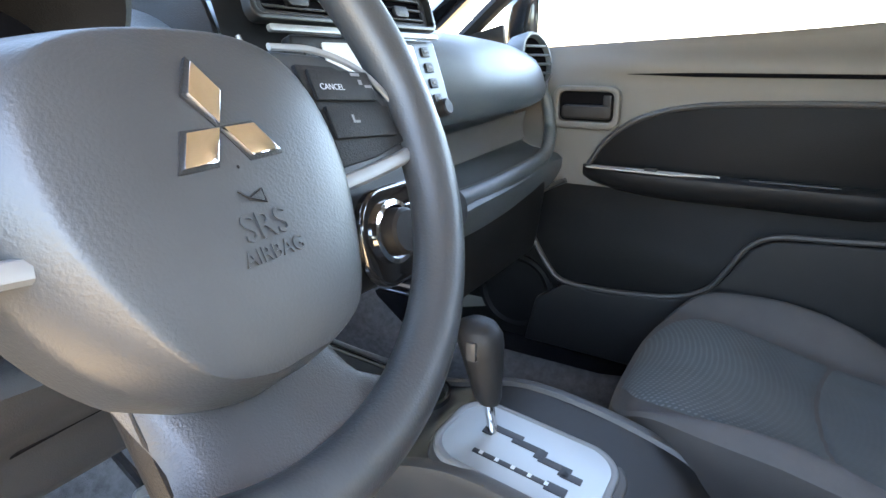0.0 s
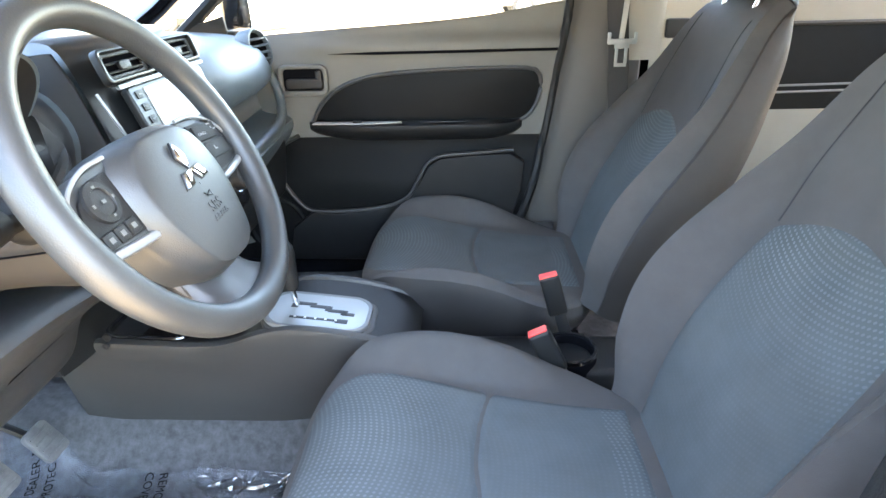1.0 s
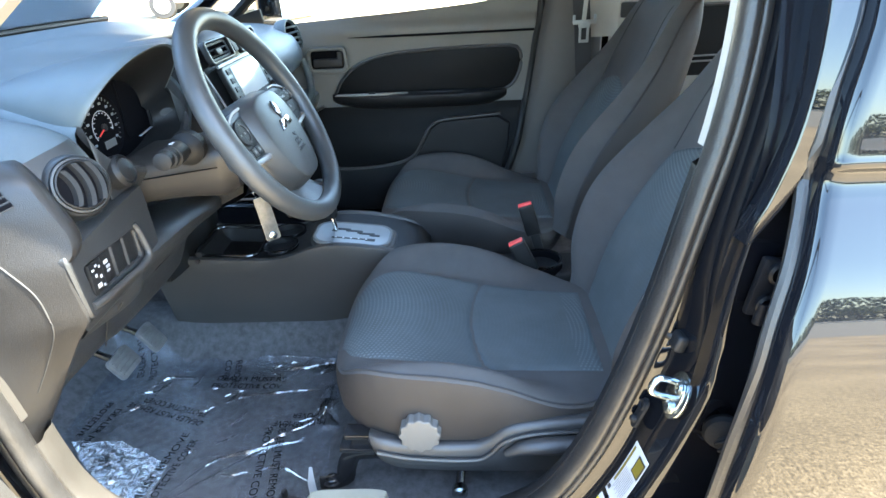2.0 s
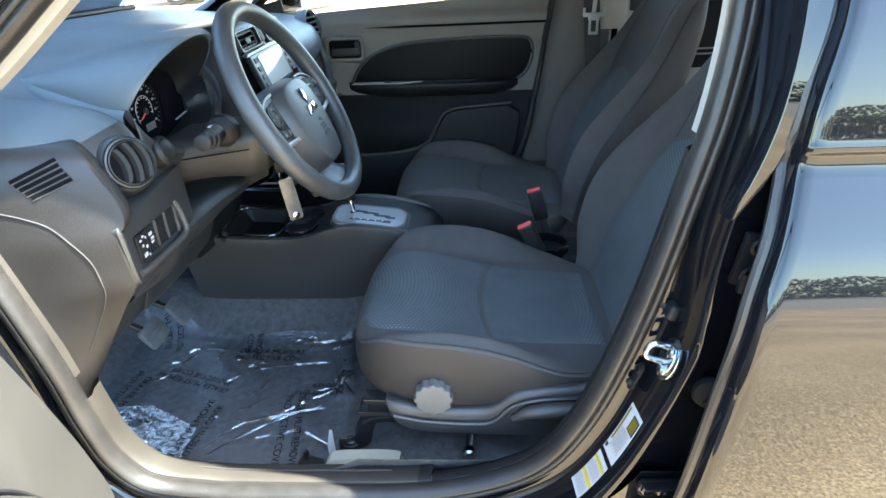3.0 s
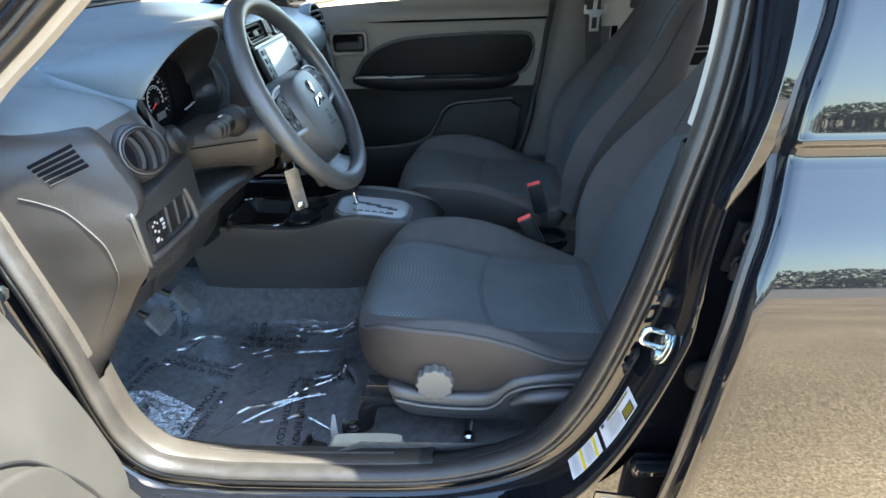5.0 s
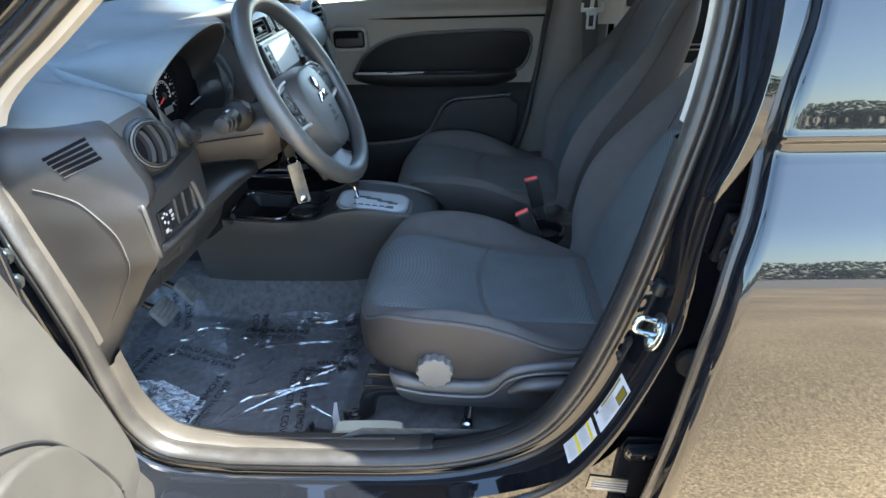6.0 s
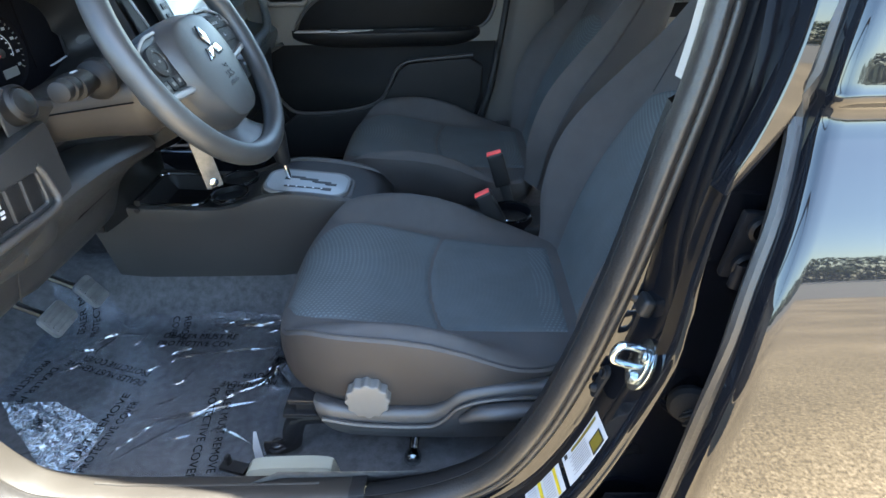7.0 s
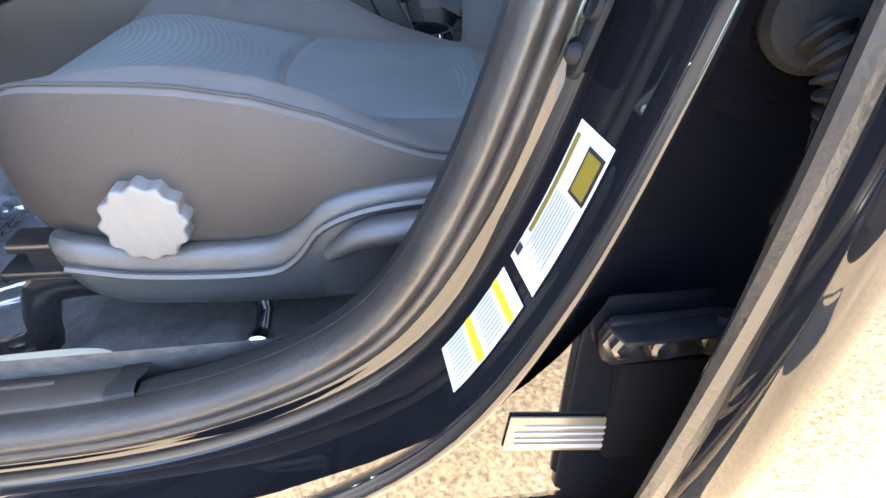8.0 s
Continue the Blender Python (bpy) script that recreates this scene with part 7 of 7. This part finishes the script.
# ---- what stands round the lot ----
LIGHTPAINT = material("white_car_paint", (0.7, 0.7, 0.7), 0.25)
GREYPAINT = material("grey_car_paint", (0.25, 0.26, 0.28), 0.25, metal=0.3)
REDPAINT = material("red_car_paint", (0.4, 0.03, 0.02), 0.25)
TINT = material("tinted_glass", (0.02, 0.025, 0.03), 0.05)
TYRE = material("tyre_rubber", (0.02, 0.02, 0.02), 0.8)


def parked_car(x, y, turn, paint, label):
    c = thing("parked_car", label, "car", "parked cars")
    w = 0.86
    prof = [(-2.1, 0.35), (-2.12, 0.62), (-1.95, 0.80), (-1.1, 0.92), (1.6, 0.95), (2.05, 0.9), (2.12, 0.6), (2.08, 0.35)]
    bm = slab(prof, 2 * w, pose(0, w, 0, 90, 0, 0), 0.08, 3)
    part("body", bm, paint, c)
    cab = [(-1.15, 0.9), (-0.45, 1.42), (0.9, 1.45), (1.65, 0.93)]
    part("cabin", slab(cab, 2 * w - 0.24, pose(0, w - 0.12, 0, 90, 0, 0), 0.06, 3), paint, c)
    for s in (-1, 1):
        for px in ([(-0.95, 0.95), (-0.42, 1.36), (0.15, 1.38), (0.15, 0.97)], [(0.22, 0.97), (0.22, 1.38), (0.85, 1.38), (1.35, 0.98)]):
            part("side_window", slab(px, 0.02, pose(0, s * (w - 0.115) + 0.01, 0, 90, 0, 0), 0.0), TINT, c)
        for wx in (-1.3, 1.3):
            wh = part("wheel", lathe([(0.0001, -0.1), (0.30, -0.1), (0.32, -0.06), (0.32, 0.06), (0.30, 0.1), (0.0001, 0.1)], pose(wx, s * (w - 0.09), 0.32, 90, 0, 0), 24), TYRE, c)
            part("rim", lathe([(0.0001, -0.11), (0.2, -0.108), (0.2, 0.108), (0.0001, 0.11)], pose(wx, s * (w - 0.09), 0.32, 90, 0, 0), 20), SILVER, wh)
    part("windscreen", slab([(-1.1, 0.95), (-0.47, 1.40), (-0.44, 1.38), (-1.05, 0.94)], 2 * w - 0.36, pose(0, w - 0.18, 0, 90, 0, 0), 0), TINT, c)
    c.matrix_world = pose(x, y, 0, 0, 0, turn)


parked_car(-6.0, 15.0, 12, LIGHTPAINT, "white parked car across the lot")
parked_car(3.0, 17.0, 6, GREYPAINT, "grey parked car across the lot")
parked_car(-19.0, 9.0, 80, REDPAINT, "red parked car ahead on the lot")
parked_car(-18.5, 17.0, 84, LIGHTPAINT, "white parked car ahead on the lot")
parked_car(26.0, -60.0, 8, GREYPAINT, "grey parked car far behind on the lot")
parked_car(15.0, -62.0, 8, LIGHTPAINT, "white parked car far behind on the lot")

# asphalt lane and a pale kerb along the far edge
ASPHALT = material("grey_asphalt", (0.21, 0.19, 0.165), 0.9, spec=0.2, grain=60, bump=0.006, mottle=0.2, mscale=12)
KERB = material("pale_concrete", (0.5, 0.49, 0.46), 0.85, mottle=0.15, mscale=3)
tagged(part("road", grid([[(-250 + 50 * i, y, 0.006) for y in (-70, -50, -30, -13)] for i in range(11)]), ASPHALT), "grey worn asphalt lane beyond the gravel", "road", kind="structure")
tagged(part("kerb", box((480, 0.5, 0.45), pose(0, -71, 0.2), 0.05), KERB), "pale concrete kerb along the far edge of the lane", "kerb", kind="structure")

# distant trees
rng = random.Random(5)


def tree(x, y, h, wide):
    t = thing("tree", "green leafy tree at the edge of the lot", "tree", "distant trees")
    part("trunk", tube([(0, 0, 0), (0.1, 0, h * 0.3), (0.0, 0.1, h * 0.6)], [0.22, 0.17, 0.08], 8), BARK, t)
    for k in range(3):
        a = rng.uniform(0, 6.28)
        part("limb", tube([(0.05, 0, h * 0.32), (wide * 0.3 * math.cos(a), wide * 0.3 * math.sin(a), h * 0.55)], [0.1, 0.04], 6), BARK, t)
    verts, faces = [], []
    for k in range(1100):
        a, u, r = rng.uniform(0, 6.28), rng.uniform(-1, 1), rng.random() ** 0.4
        lump = 0.75 + 0.35 * noise.noise(Vector((math.cos(a) * 1.5, math.sin(a) * 1.5, u * 1.5 + x)))
        q = Vector((wide * r * lump * math.cos(a) * math.sqrt(1 - u * u), wide * r * lump * math.sin(a) * math.sqrt(1 - u * u), h * 0.62 + h * 0.36 * r * lump * u))
        s = rng.uniform(0.15, 0.32)
        d = Vector((rng.gauss(0, 1), rng.gauss(0, 1), rng.gauss(0, 1))).normalized()
        e = d.orthogonal().normalized() * s
        f = d.cross(e)
        n = len(verts)
        verts += [q - e, q + f * 0.7, q + e, q - f * 0.7]
        faces.append((n, n + 1, n + 2, n + 3))
    me = bpy.data.meshes.new("crown")
    me.from_pydata(verts, [], faces)
    me.materials.append(LEAF)
    crown = new("crown", me)
    crown.parent = t
    t.location = (x, y, 0)


for x, y, h, wd in ((-20, -84, 7, 4), (6, -96, 7, 5), (25, -94, 6, 4.5), (45, -97, 7, 5), (63, -95, 6, 5), (85, -96, 7, 5.5)):
    tree(x, y, h, wd)
hedge = []
verts, faces = [], []
for k in range(30000):
    x, z = rng.uniform(-160, 220), rng.random() ** 1.4
    hgt = 9.0 + 3.0 * noise.noise(Vector((x * 0.11, 0, 0)))
    q = Vector((x, -102 + rng.uniform(-1.5, 1.5), z * hgt))
    d = Vector((rng.gauss(0, 1), rng.gauss(0, 1), rng.gauss(0, 1))).normalized()
    e = d.orthogonal().normalized() * rng.uniform(0.28, 0.6)
    f = d.cross(e)
    n = len(verts)
    verts += [q - e, q + f, q + e, q - f]
    faces.append((n, n + 1, n + 2, n + 3))
me = bpy.data.meshes.new("far_wood")
me.from_pydata(verts, [], faces)
me.materials.append(LEAF)
tagged(new("far_wood", me), "low green belt of bushes and trees along the horizon", "woods", kind="stuff")
